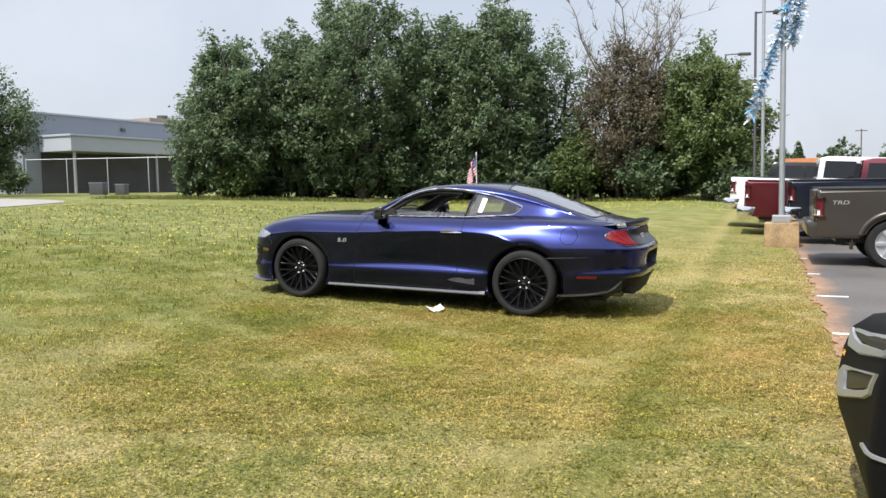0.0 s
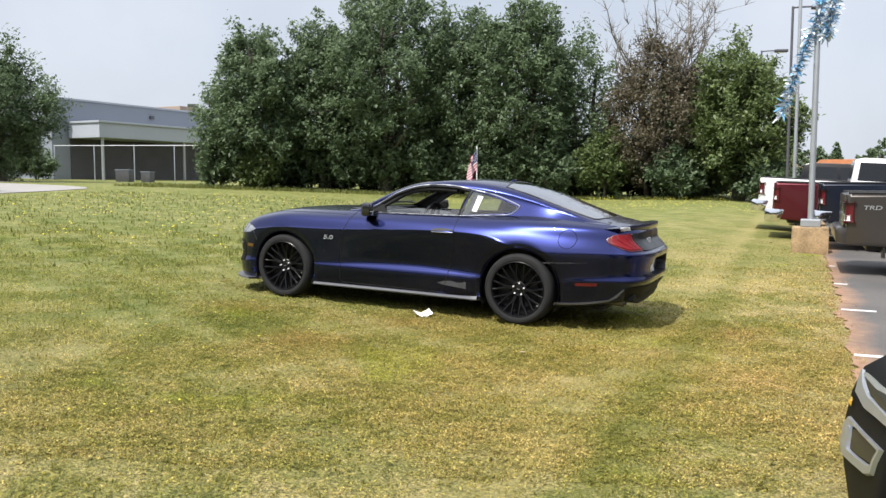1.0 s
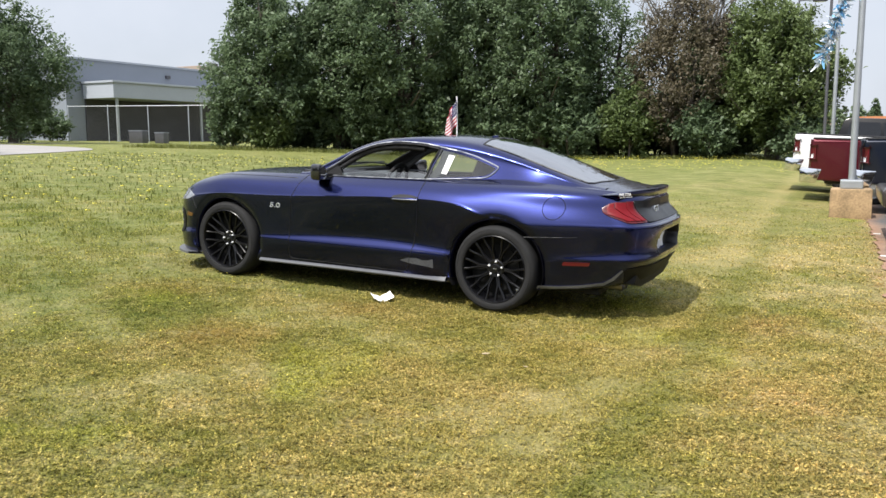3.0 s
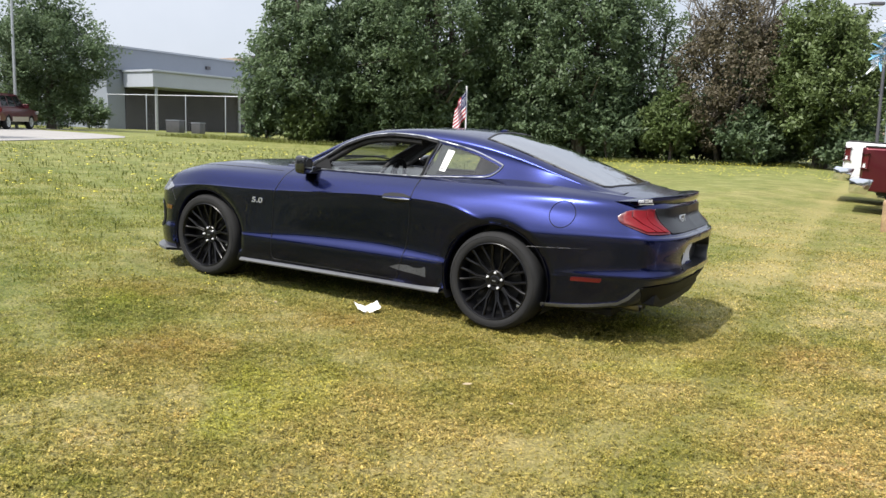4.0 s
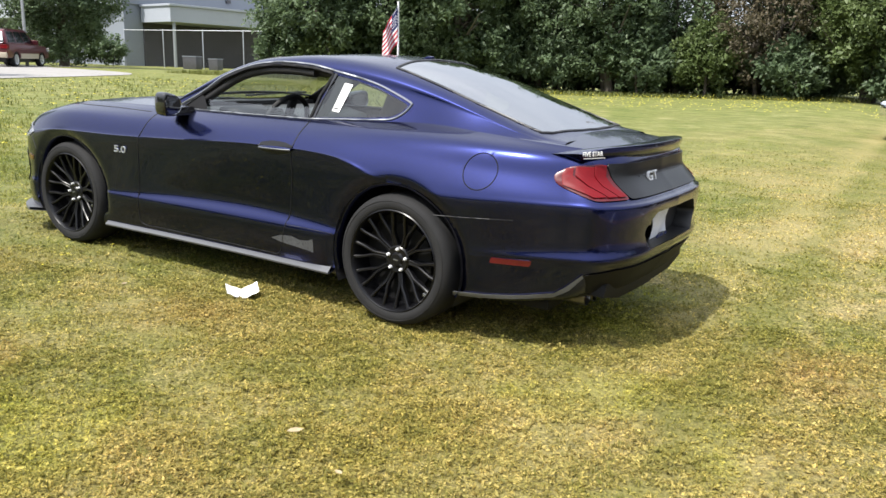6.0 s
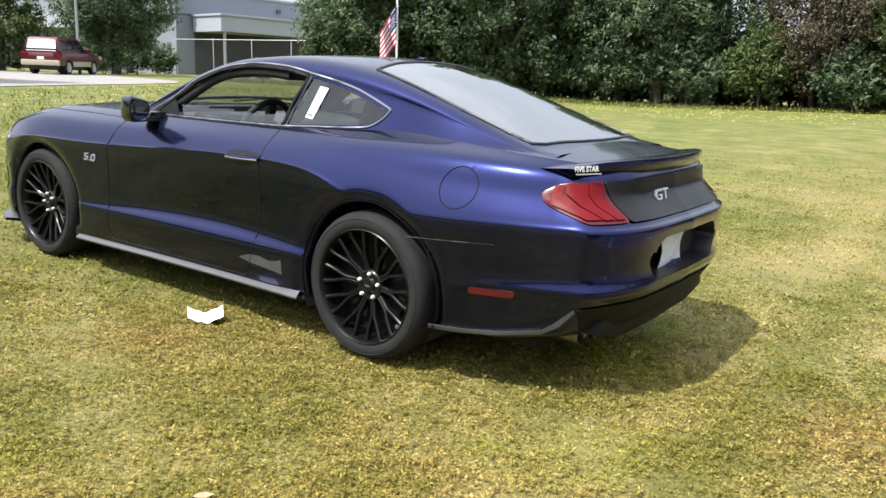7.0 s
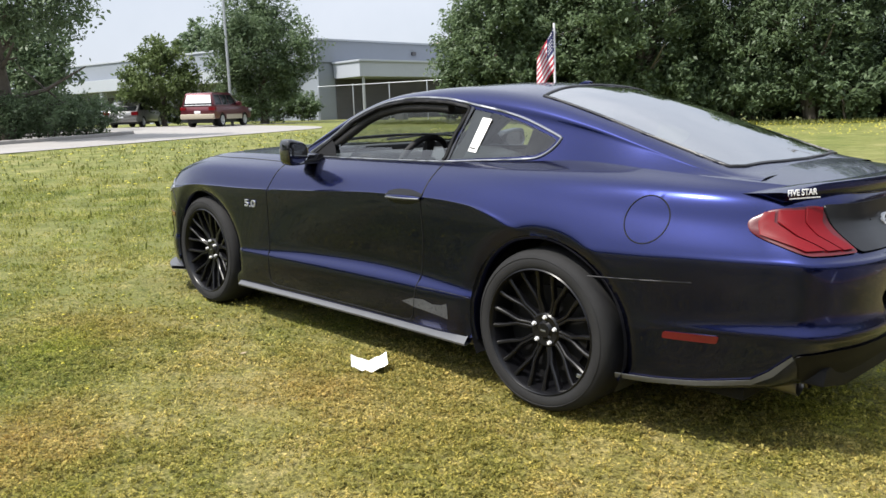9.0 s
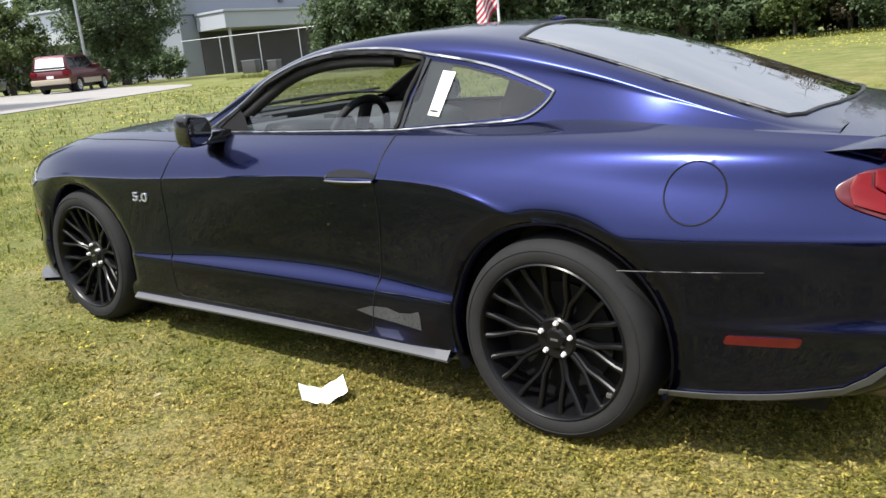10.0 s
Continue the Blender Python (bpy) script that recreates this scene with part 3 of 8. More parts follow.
def stations(a, lo, hi, b, fine, grow):
    """Rising stations: even fine steps from lo to hi that grow outwards to a and b."""
    mid = list(np.arange(lo, hi, fine))
    left, right, s = [lo], [mid[-1]], fine
    while left[0] > a:
        s *= grow
        left.insert(0, left[0] - s)
    s = fine
    while right[-1] < b:
        s *= grow
        right.append(right[-1] + s)
    return left[:-1] + mid + right[1:]


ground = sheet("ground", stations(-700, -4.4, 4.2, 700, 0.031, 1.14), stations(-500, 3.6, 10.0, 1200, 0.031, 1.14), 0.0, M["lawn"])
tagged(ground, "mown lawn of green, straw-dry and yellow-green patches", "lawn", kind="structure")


def ribbon(name, left, right, lift, material, steps, across=8):
    """A strip of paving between two edges, draped on the ground."""
    verts, faces = [], []
    for i in range(steps + 1):
        t = i / steps
        a, b = Vector(left(t)), Vector(right(t))
        for j in range(across + 1):
            p = a.lerp(b, j / across)
            verts.append((p.x, p.y, ground_at(p.x, p.y) + lift))
    w = across + 1
    for i in range(steps):
        for j in range(across):
            faces.append((i * w + j, i * w + j + 1, (i + 1) * w + j + 1, (i + 1) * w + j))
    return link_mesh(name, verts, faces, material)


EDGE_ACROSS = Vector((EDGE_ON.y, -EDGE_ON.x))


def lot(s, d):
    """A place in the car park: s metres along its edge, d metres in from it."""
    return Vector(EDGE_AT) + EDGE_ON * s + EDGE_ACROSS * d


def ragged(t):
    s = -9 + 60 * t
    return lot(s, -0.05 + 0.10 * noise.noise((s * 0.9, 0, 3.1)) + 0.06 * noise.noise((s * 2.7, 2, 0)) + 0.05 * noise.noise((s * 8, 5, 0)) + 0.02 * noise.noise((s * 19, 1, 0)))


car_park = ribbon("car_park", ragged, lambda t: lot(-9 + 60 * t, 45), 0.016, M["asphalt"], 1400, 16)
tagged(car_park, "dark worn asphalt car park with a crumbling edge", "car park", kind="structure")
STALLS = (-2.2, 0.3, 2.8, 5.35, 7.75, 10.2, 12.7, 15.2, 17.8, 20.3)
for s in STALLS:
    ln = ribbon("stall_line", lambda t, s=s: lot(s - 0.05, -0.04 + 5.3 * t), lambda t, s=s: lot(s + 0.05, -0.04 + 5.3 * t), 0.018, M["line"], 20, 1)
    tagged(ln, "faded white painted stall line on asphalt", "line", "stall lines", "structure")

# the pale concrete drive that ends in the lawn, and the planted island with its kerb
def drive_edge(keys):
    def f(t):
        y = 10 + 36 * t
        return (float(curve_at(keys, y)), y)
    return f


drive = ribbon("drive", drive_edge([(10, -15.6), (21, -15.9), (29, -16.2), (34, -16.4), (37, -17.0), (39, -18.5), (40.5, -20.8), (42, -24.0), (46, -26.5)]),
               drive_edge([(10, -34), (21, -36), (29, -36), (36, -35), (41, -33), (44, -29.0), (46, -22.0)]), 0.02, M["concrete"], 90, 16)
tagged(drive, "pale concrete drive curving past the lawn", "drive", kind="structure")


def kerb_round(name, cx, cy, rx, ry, turn, material, label):
    bm = bmesh.new()
    n = 48
    rings = []
    for k in range(n):
        a = 2 * math.pi * k / n
        ring = []
        for q, h in ((1.0, 0.0), (1.0, 0.11), (0.985, 0.13), (0.93, 0.13), (0.92, 0.08)):
            x, y = rx * q * math.cos(a), ry * q * math.sin(a)
            X = cx + x * math.cos(turn) - y * math.sin(turn)
            Y = cy + x * math.sin(turn) + y * math.cos(turn)
            ring.append(bm.verts.new((X, Y, ground_at(X, Y) + h + 0.01)))
        rings.append(ring)
    for k in range(n):
        for j in range(4):
            bm.faces.new((rings[k][j], rings[(k + 1) % n][j], rings[(k + 1) % n][j + 1], rings[k][j + 1]))
    ob = part(name, bm, material, None, "", 40)
    return tagged(ob, label, "kerb", kind="structure")


kerb_round("island_kerb", -22.6, 22.6, 2.6, 9.2, 0.06, M["concrete"], "low concrete kerb round a planted island")

# ---- the low building with its canopy, the fence and what stands far off ----
def wall_box(name, parent, lo, hi, material, bevel=0.02, label=""):
    bm = bmesh.new()
    box(bm, lo, hi, bevel)
    return part(name, bm, material, parent, label)


# local frame: x along the canopy front (away into the distance), y to the back, z up; the near corner of the walls at the origin
BLD = pose(-29.8, 58.4, ground_at(-29, 60) - 0.3, 0, 0, 65.8)
Z0 = 0.3 - ground_at(-29, 60)
building = thing("building", BLD, "long low pale grey building with a white canopy", "building")
wall_box("wall", building, (0, 0, 0), (60, 26, 5.75 + Z0), M["panel"], label="pale grey panel wall")
wall_box("parapet", building, (-0.12, -0.12, 5.75 + Z0), (60.1, 26.1, 7.3 + Z0), M["panel"], label="pale grey parapet band")
wall_box("coping", building, (-0.2, -0.2, 7.3 + Z0), (60.2, 26.2, 7.45 + Z0), M["fascia"], label="white roof coping")
wall_box("canopy", building, (1.3, -3.3, 4.55 + Z0), (56, -0.125, 5.6 + Z0), M["fascia"], label="white canopy fascia")
wall_box("canopy_edge", building, (1.2, -3.4, 5.6 + Z0), (56.1, -0.125, 5.75 + Z0), M["fascia"])
# dark sheet before the pale wall; it carries the canopy's shade as colour
wall_box("shaded_wall", building, (1.5, -0.10, 0), (56, 0.05, 4.54 + Z0), M["recess_shade"], label="wall coloured dark for the shade under the canopy")
for k in range(6):
    bm = bmesh.new()
    tube_path(bm, [(1.8 + 8 * k, -3.0, 0), (1.8 + 8 * k, -3.0, 4.56 + Z0)], 0.11, 10)
    part("column", bm, M["galv"], building, smooth=40)
bm = bmesh.new()
box(bm, (28, 15, 7.45 + Z0), (44, 24, 9.7 + Z0), 0.05)
part("rear_roof", bm, M["roofing"], building, "tan rear roof block")
bm = bmesh.new()
tube_path(bm, [(31, 16, 9.7 + Z0), (31, 16, 10.15 + Z0)], 0.6, 14)
part("roof_vent", bm, M["darksteel"], building, smooth=40)
bm = bmesh.new()
box(bm, (9.0, -0.3, 6.45 + Z0), (9.4, -0.12, 6.7 + Z0), 0.02)
part("wall_lamp", bm, M["darksteel"], building)
# wing that runs away to the left, with dark openings between piers under a deep eave
wing = thing("building_wing", pose(-30.1, 58.6, ground_at(-34, 58) - 0.3, 0, 0, -10), "pale grey wing of the low building with dark openings", "building")
Z1 = 0.3 - ground_at(-34, 58)
wall_box("wall", wing, (-46, 0.6, 0), (0, 20, 5.6 + Z1), M["panel"], label="pale grey wall")
wall_box("parapet", wing, (-46.1, -0.4, 5.6 + Z1), (0.0, 20.1, 7.2 + Z1), M["panel"], label="pale grey parapet band")
wall_box("coping", wing, (-46.2, -0.5, 7.2 + Z1), (0.0, 20.2, 7.35 + Z1), M["fascia"], label="white roof coping")
wall_box("eave", wing, (-46.1, -1.4, 4.75 + Z1), (-7.5, -0.41, 5.75 + Z1), M["fascia"], label="white eave band")
# flat dark panels stand in for the shaded depth of the openings
for a, b in ((-11.5, -8.5), (-16.5, -12.5), (-22.5, -18.0), (-29, -24.5), (-37, -31)):
    wall_box("opening", wing, (a, 0.54, 0.2), (b, 0.62, 4.3 + Z1), M["recess_shade"], label="flat dark panel for an opening")
    bm = bmesh.new()
    box(bm, (b + 0.4, -1.2, 0), (b + 0.9, -0.7, 4.75 + Z1), 0.03)
    part("pier", bm, M["fascia"], wing, "white pier")

# chain-link fence with posts and a top rail
fence = thing("chain_link_fence", pose(-25.0, 55.2, ground_at(-24, 55), 0, 0, -1.0), "tall galvanised chain-link fence with a top rail", "fence")
for k in range(12):
    bm = bmesh.new()
    x = -3.0 + 2.75 * k
    tube_path(bm, [(x, 0, -0.2), (x, 0, 2.42), (x, 0, 2.47)], [0.035, 0.035, 0.01], 8)
    part("post", bm, M["galv"], fence, smooth=40)
bm = bmesh.new()
tube_path(bm, [(-3.0, 0, 2.38), (27.3, 0, 2.38)], 0.026, 8)
part("top_rail", bm, M["galv"], fence, smooth=40)
bm = bmesh.new()
for k in range(230):
    for sgn in (1, -1):
        x0 = -3.0 + 0.13 * k
        x1 = x0 + sgn * 2.3
        t = 1.0
        if x1 > 27.3 or x1 < -3.0:
            lim = 27.3 if x1 > 27.3 else -3.0
            t = (lim - x0) / (x1 - x0)
        tube_path(bm, [(x0, 0.0, 0.05), (x0 + (x1 - x0) * t, 0.0, 0.05 + 2.3 * t)], 0.0028, 3, False)
mesh_wire = part("wire_mesh", bm, M["fencewire"], fence, "galvanised diamond wire mesh")
tagged(mesh_wire, kind="stuff")

# ---- the coupe ----
# Its own frame: x ahead from the rear axle, y to its left, z up from the ground it stands on.
from mathutils.bvhtree import BVHTree
from mathutils import geometry

CAR_F = Vector((-0.92251, 0.38386, 0.04044))
CAR_L = Vector((-0.38417, -0.92326, 0.0))
CAR_POSE = Matrix((CAR_F, CAR_L, CAR_F.cross(CAR_L))).transposed().to_4x4()
CAR_POSE.translation = (1.1546, 9.5160, 0.0453)
coupe = thing("coupe", CAR_POSE, "indigo blue two-door fastback coupe with black wheels on the lawn", "car")

# the plan outline at its widest, from the rear middle along the left side to the nose
OUT_X = [-1.19, -1.17, -1.075, -0.90, -0.65, -0.35, 0.0, 0.40, 1.0, 1.6, 2.15, 2.72, 3.05, 3.28, 3.45, 3.56, 3.60]
OUT_Y = [0.0, 0.45, 0.695, 0.768, 0.832, 0.876, 0.896, 0.880, 0.876, 0.885, 0.900, 0.908, 0.888, 0.832, 0.69, 0.40, 0.0]
# levels from the sill upwards: heights and insets at the tail, rear axle, door, front axle and nose, and how far tail and nose slope in
LEVEL_AT = [-1.17, -0.55, 0.0, 0.46, 1.2, 2.10, 2.72, 3.6]
LEVELS = [
    ((0.28, 0.235, 0.22, 0.180, 0.165, 0.167, 0.17, 0.15), (0.16, 0.10, 0.10, 0.10, 0.10, 0.10, 0.10, 0.14), 0.20, -0.10),
    ((0.31, 0.262, 0.25, 0.215, 0.205, 0.202, 0.20, 0.19), (0.06, 0.035, 0.03, 0.038, 0.042, 0.038, 0.03, 0.04), 0.12, -0.03),
    ((0.455, 0.440, 0.40, 0.400, 0.405, 0.385, 0.37, 0.33), (0.012, 0.015, 0.020, 0.018, 0.012, 0.016, 0.016, 0.02), 0.03, 0.0),
    ((0.505, 0.475, 0.46, 0.470, 0.488, 0.445, 0.43, 0.42), (0.0, 0.012, 0.030, 0.036, 0.052, 0.026, 0.022, 0.03), 0.0, -0.02),
    ((0.575, 0.535, 0.55, 0.610, 0.625, 0.590, 0.57, 0.55), (0.012, 0.014, 0.022, 0.030, 0.034, 0.020, 0.014, 0.02), 0.012, -0.02),
    ((0.740, 0.712, 0.705, 0.836, 0.822, 0.776, 0.758, 0.64), (0.010, 0.006, 0.002, 0.006, 0.003, 0.002, 0.0, 0.03), 0.0, -0.02),
    ((0.776, 0.766, 0.775, 0.860, 0.846, 0.804, 0.790, 0.68), (0.016, 0.016, 0.016, 0.013, 0.010, 0.010, 0.010, 0.05), 0.03, -0.03),
    ((0.86, 0.870, 0.89, 0.925, 0.922, 0.903, 0.895, 0.74), (0.045, 0.066, 0.072, 0.062, 0.060, 0.060, 0.062, 0.09), 0.11, -0.06),
    ((0.945, 0.970, 0.985, 0.984, 0.98, 0.956, 0.940, 0.78), (0.09, 0.115, 0.145, 0.134, 0.130, 0.140, 0.150, 0.15), 0.12, -0.10),
    ((0.990, 1.020, 1.045, 1.022, 1.005, 0.984, 0.964, 0.795), (0.16, 0.215, 0.285, 0.205, 0.178, 0.205, 0.240, 0.22), 0.14, -0.16),
]
N_S, N_V = 420, 64


def spline_rows(P, n):
    """Resamples rows of points (k, m, 3) to n rows along k by centripetal-like Catmull-Rom."""
    k = len(P)
    ext = np.concatenate([[2 * P[0] - P[1]], P, [2 * P[-1] - P[-2]]])
    t = np.linspace(0, k - 1 - 1e-9, n)
    i = t.astype(int)
    u = (t - i)[:, None, None]
    a, b, c, d = ext[i], ext[i + 1], ext[i + 2], ext[i + 3]
    return 0.5 * (2 * b + (c - a) * u + (2 * a - 5 * b + 4 * c - d) * u ** 2 + (3 * b - a - 3 * c + d) * u ** 3)


def side_grid():
    rails = []
    for zs, ins, tail, nose in LEVELS:
        row = []
        for i, (x, y) in enumerate(zip(OUT_X, OUT_Y)):
            wr = (1, 1, 1, 0.55, 0.12)[i] if i < 5 else 0.0
            wf = {12: 0.12, 13: 0.55, 14: 0.9, 15: 1.0, 16: 1.0}.get(i, 0.0)
            inset = float(curve_at(list(zip(LEVEL_AT, ins)), x))
            z = float(curve_at(list(zip(LEVEL_AT, zs)), x))
            yy = max(0.0, y - inset) if 0 < i < 16 else 0.0
            if i in (1, 15):
                yy = y - 0.4 * inset
            row.append((x + wr * tail + wf * nose, yy, z))
        rails.append(row)
    P = np.array(rails)                       # levels, stations, xyz
    P = spline_rows(P, N_V)
    P = spline_rows(P.transpose(1, 0, 2), N_S)  # stations, levels
    P[0, :, 1] = P[-1, :, 1] = 0.0
    return P


SIDE = side_grid()
BELT = SIDE[:, -1, :]                         # the upper edge


def grid_faces(nu, nv, flip=False):
    f = []
    for i in range(nu - 1):
        for j in range(nv - 1):
            q = (i * nv + j, (i + 1) * nv + j, (i + 1) * nv + j + 1, i * nv + j + 1)
            f.append(q[::-1] if flip else q)
    return f


def belt_at(x):
    """The body's upper edge at x: half width and height."""
    order = np.argsort(BELT[40:-40, 0])
    b = BELT[40:-40][order]
    return float(np.interp(x, b[:, 0], b[:, 1])), float(np.interp(x, b[:, 0], b[:, 2]))


ROOF_C = [(-0.80, 1.020), (-0.62, 1.085), (-0.3, 1.200), (0.0, 1.297), (0.25, 1.352), (0.55, 1.381), (0.85, 1.374), (1.1, 1.338), (1.4, 1.252), (1.75, 1.118), (2.02, 1.010)]
RAIL_Z = [(-0.80, 1.000), (-0.62, 1.032), (-0.3, 1.125), (0.0, 1.214), (0.3, 1.288), (0.6, 1.330), (1.0, 1.336), (1.27, 1.300), (1.54, 1.200), (1.75, 1.085), (1.90, 1.005), (2.02, 0.995)]
RAIL_Y = [(-0.80, 0.565), (-0.62, 0.585), (-0.3, 0.555), (0.0, 0.540), (0.5, 0.545), (1.0, 0.565), (1.5, 0.620), (1.85, 0.680), (2.02, 0.690)]
GX = np.linspace(-0.78, 2.0, 240)
GV = 70


def house_grid():
    rows = []
    for x in GX:
        yb, zb = belt_at(x)
        zb -= 0.004
        yr, zr, zc = float(curve_at(RAIL_Y, x)), float(curve_at(RAIL_Z, x)), float(curve_at(ROOF_C, x))
        zr = max(zr, zb + 0.012)
        zc = max(zc, zr + 0.008)
        yr = min(yr, yb - 0.012)
        h = zr - zb
        rows.append([(x, yb, zb), (x, yb + (yr - yb) * 0.40 + 0.012 * h, zb + 0.36 * h), (x, yb + (yr - yb) * 0.74 + 0.012 * h, zb + 0.70 * h),
                     (x, yr + 0.06 * h, zr - 0.10 * h), (x, yr - 0.05, zr + 0.20 * (zc - zr) + 0.004), (x, yr * 0.62, zc - 0.26 * (zc - zr)), (x, yr * 0.3, zc - 0.06 * (zc - zr)), (x, 0.0, zc)])
    P = np.array(rows).transpose(1, 0, 2)
    return spline_rows(P, GV).transpose(1, 0, 2)


HOUSE = house_grid()


def poly_sdf(poly):
    """Signed distance to a polygon in a plane, negative inside."""
    A = np.array(poly, float)
    B = np.roll(A, -1, 0)

    def f(p):
        p = np.asarray(p, float)
        ab, ap = B - A, p - A
        t = np.clip((ap * ab).sum(1) / (ab * ab).sum(1), 0, 1)
        d = np.sqrt(((ap - ab * t[:, None]) ** 2).sum(1)).min()
        cond = (A[:, 1] > p[1]) != (B[:, 1] > p[1])
        with np.errstate(divide="ignore", invalid="ignore"):
            xi = A[:, 0] + (p[1] - A[:, 1]) * (B[:, 0] - A[:, 0]) / (B[:, 1] - A[:, 1])
        return -d if (np.sum(cond & (p[0] < xi)) % 2) else d
    return f


def round_poly(pts, r=0.03, n=4):
    """A polygon with its corners rounded."""
    out, m = [], len(pts)
    for i in range(m):
        p0, p, p1 = (Vector(pts[(i + k) % m]) for k in (-1, 0, 1))
        a, b = (p0 - p), (p1 - p)
        k = min(r, a.length * 0.4, b.length * 0.4)
        a, b = p + a.normalized() * k, p + b.normalized() * k
        for q in range(n + 1):
            t = q / n
            out.append(tuple(a * (1 - t) ** 2 + p * 2 * t * (1 - t) + b * t * t))
    return out


def cut(verts, faces, sdf, ij, tree_, cell, keep):
    """Bends the mesh lines nearest to an outline onto it and splits the faces there. ij: the plane's axes; keep: a test on 3D points.
    Returns the faces outside and those inside."""
    verts_list = verts
    k3 = ({0, 1, 2} - set(ij)).pop()
    n = len(verts_list)
    val = np.full(n, 9.0)
    for q in range(n):
        if keep(verts_list[q]):
            val[q] = sdf((verts_list[q][ij[0]], verts_list[q][ij[1]]))
    e = 1e-4
    for q in np.nonzero(np.abs(val) < cell * 0.56)[0]:
        p = verts_list[q]
        a, b = p[ij[0]], p[ij[1]]
        g = np.array((sdf((a + e, b)) - val[q], sdf((a, b + e)) - val[q])) / e
        gl = np.linalg.norm(g)
        if gl < 0.3:
            continue
        a, b = a - g[0] / gl * val[q], b - g[1] / gl * val[q]
        o = [0.0, 0.0, 0.0]
        o[ij[0]], o[ij[1]], o[k3] = a, b, p[k3] + 0.3
        way = [0.0, 0.0, 0.0]
        way[k3] = -1.0
        hit = tree_.ray_cast(Vector(o), Vector(way), 0.7)
        p[ij[0]], p[ij[1]] = a, b
        if hit[0] is not None and abs(hit[0][k3] - p[k3]) < 0.08:
            p[k3] = hit[0][k3]
        val[q] = 0.0
    inner, outer = [], []
    for f in faces:
        s = sum(val[q] for q in f)
        (inner if s < -1e-9 else outer).append(f)
    return outer, inner


def sub(name, verts, faces, material, parent=coupe, label="", thick=0.0, mirror=False, smooth=True):
    """Links the used part of a sheet as a mesh; thick: its depth inwards; mirror: joins the right-hand half."""
    used = sorted({q for f in faces for q in f})
    at = {q: i for i, q in enumerate(used)}
    v = [tuple(verts[q]) for q in used]
    fs = [tuple(at[q] for q in f) for f in faces]
    if mirror:
        k = len(v)
        v = v + [(a, -b, c) for a, b, c in v]
        fs = fs + [tuple(q + k for q in f)[::-1] for f in fs]
    bm = bmesh.new()
    bv = [bm.verts.new(p) for p in v]
    for f in fs:
        try:
            bm.faces.new([bv[q] for q in dict.fromkeys(f)])
        except ValueError:
            pass
    if mirror:
        bmesh.ops.remove_doubles(bm, verts=[q for q in bm.verts if abs(q.co.y) < 1e-4], dist=2e-4)
    if thick:
        bm.normal_update()
        bmesh.ops.solidify(bm, geom=bm.faces[:], thickness=thick)
    me = bpy.data.meshes.new(name)
    bm.to_mesh(me)
    bm.free()
    if smooth:
        me.shade_smooth()
        me.set_sharp_from_angle(angle=radians(48))
    me.materials.append(material)
    ob = new(name, me)
    ob.parent = parent
    if label:
        tagged(ob, label)
    return ob


def flip_y(faces):
    return [tuple(f)[::-1] for f in faces]


WHEEL_R, HUB_Z = 0.348, 0.348
AXLES = (0.0, 2.72)

sv = [list(p) for p in SIDE.reshape(-1, 3)]
sf = grid_faces(N_S, N_V, True)
SIDE_BVH = BVHTree.FromPolygons([tuple(p) for p in sv], sf)
for ax in AXLES:
    rx = 0.395 if ax else 0.405
    sf, _ = cut(sv, sf, lambda p, ax=ax, rx=rx: math.hypot(p[0] - ax, p[1] - HUB_Z) - rx, (0, 2), SIDE_BVH, 0.034, lambda p, ax=ax: p[1] > 0.6 and abs(p[0] - ax) < 0.6 and p[2] < 0.9)
# below the hubs the opening runs straight down to the sill
sf = [f for f in sf if not any(all(abs(sv[q][0] - ax) < 0.37 and sv[q][2] < HUB_Z for q in f) for ax in AXLES)]

# the flanks turn in round the arches
for p in sv:
    for ax in AXLES:
        rx = 0.395 if ax else 0.405
        d_ = math.hypot(p[0] - ax, p[2] - HUB_Z) - rx
        if p[1] > 0.6 and -0.004 < d_ < 0.058 and p[2] > 0.26:
            p[1] -= 0.024 * (1 - max(0.0, d_) / 0.058) ** 1.6

# panels, parted along the real shut lines
DOOR = round_poly([(1.883, 0.983), (1.955, 0.797), (1.990, 0.495), (1.984, 0.240), (0.790, 0.240), (0.748, 0.424), (0.702, 0.693), (0.699, 0.83), (0.697, 0.985), (0.697, 1.058), (1.027, 1.058), (1.864, 1.059)], 0.05)
side_body, door_f = cut(sv, sf, poly_sdf(DOOR), (0, 2), SIDE_BVH, 0.019, lambda p: p[1] > 0.5 and 0.3 < p[0] < 2.3)
FUEL_C, FUEL_R = (-0.452, 0.862), 0.086
side_body, fuel_f = cut(sv, side_body, lambda p: math.hypot(p[0] - FUEL_C[0], p[1] - FUEL_C[1]) - FUEL_R, (0, 2), SIDE_BVH, 0.019, lambda p: p[1] > 0.5 and p[0] < 0.2)
PLATE_HOLE = round_poly([(-0.31, 0.705), (0.31, 0.705), (0.43, 0.625), (0.35, 0.525), (-0.35, 0.525), (-0.43, 0.625)], 0.03)
side_body, plate_f = cut(sv, side_body, poly_sdf(PLATE_HOLE), (1, 2), SIDE_BVH, 0.026, lambda p: p[0] < -0.9)

# the right-hand door is left in the mirrored shell, the left one is a part of its own
sub("body", sv, side_body, M["blue"], mirror=True, label="glossy indigo metallic body shell", thick=0.0)
door = sub("door", sv, door_f, M["blue"], label="indigo driver's door with its window lowered")
rdoor = sub("door", [(a, -b, c) for a, b, c in sv], flip_y(door_f), M["blue"])
flap = sub("fuel_flap", sv, fuel_f, M["blue"])
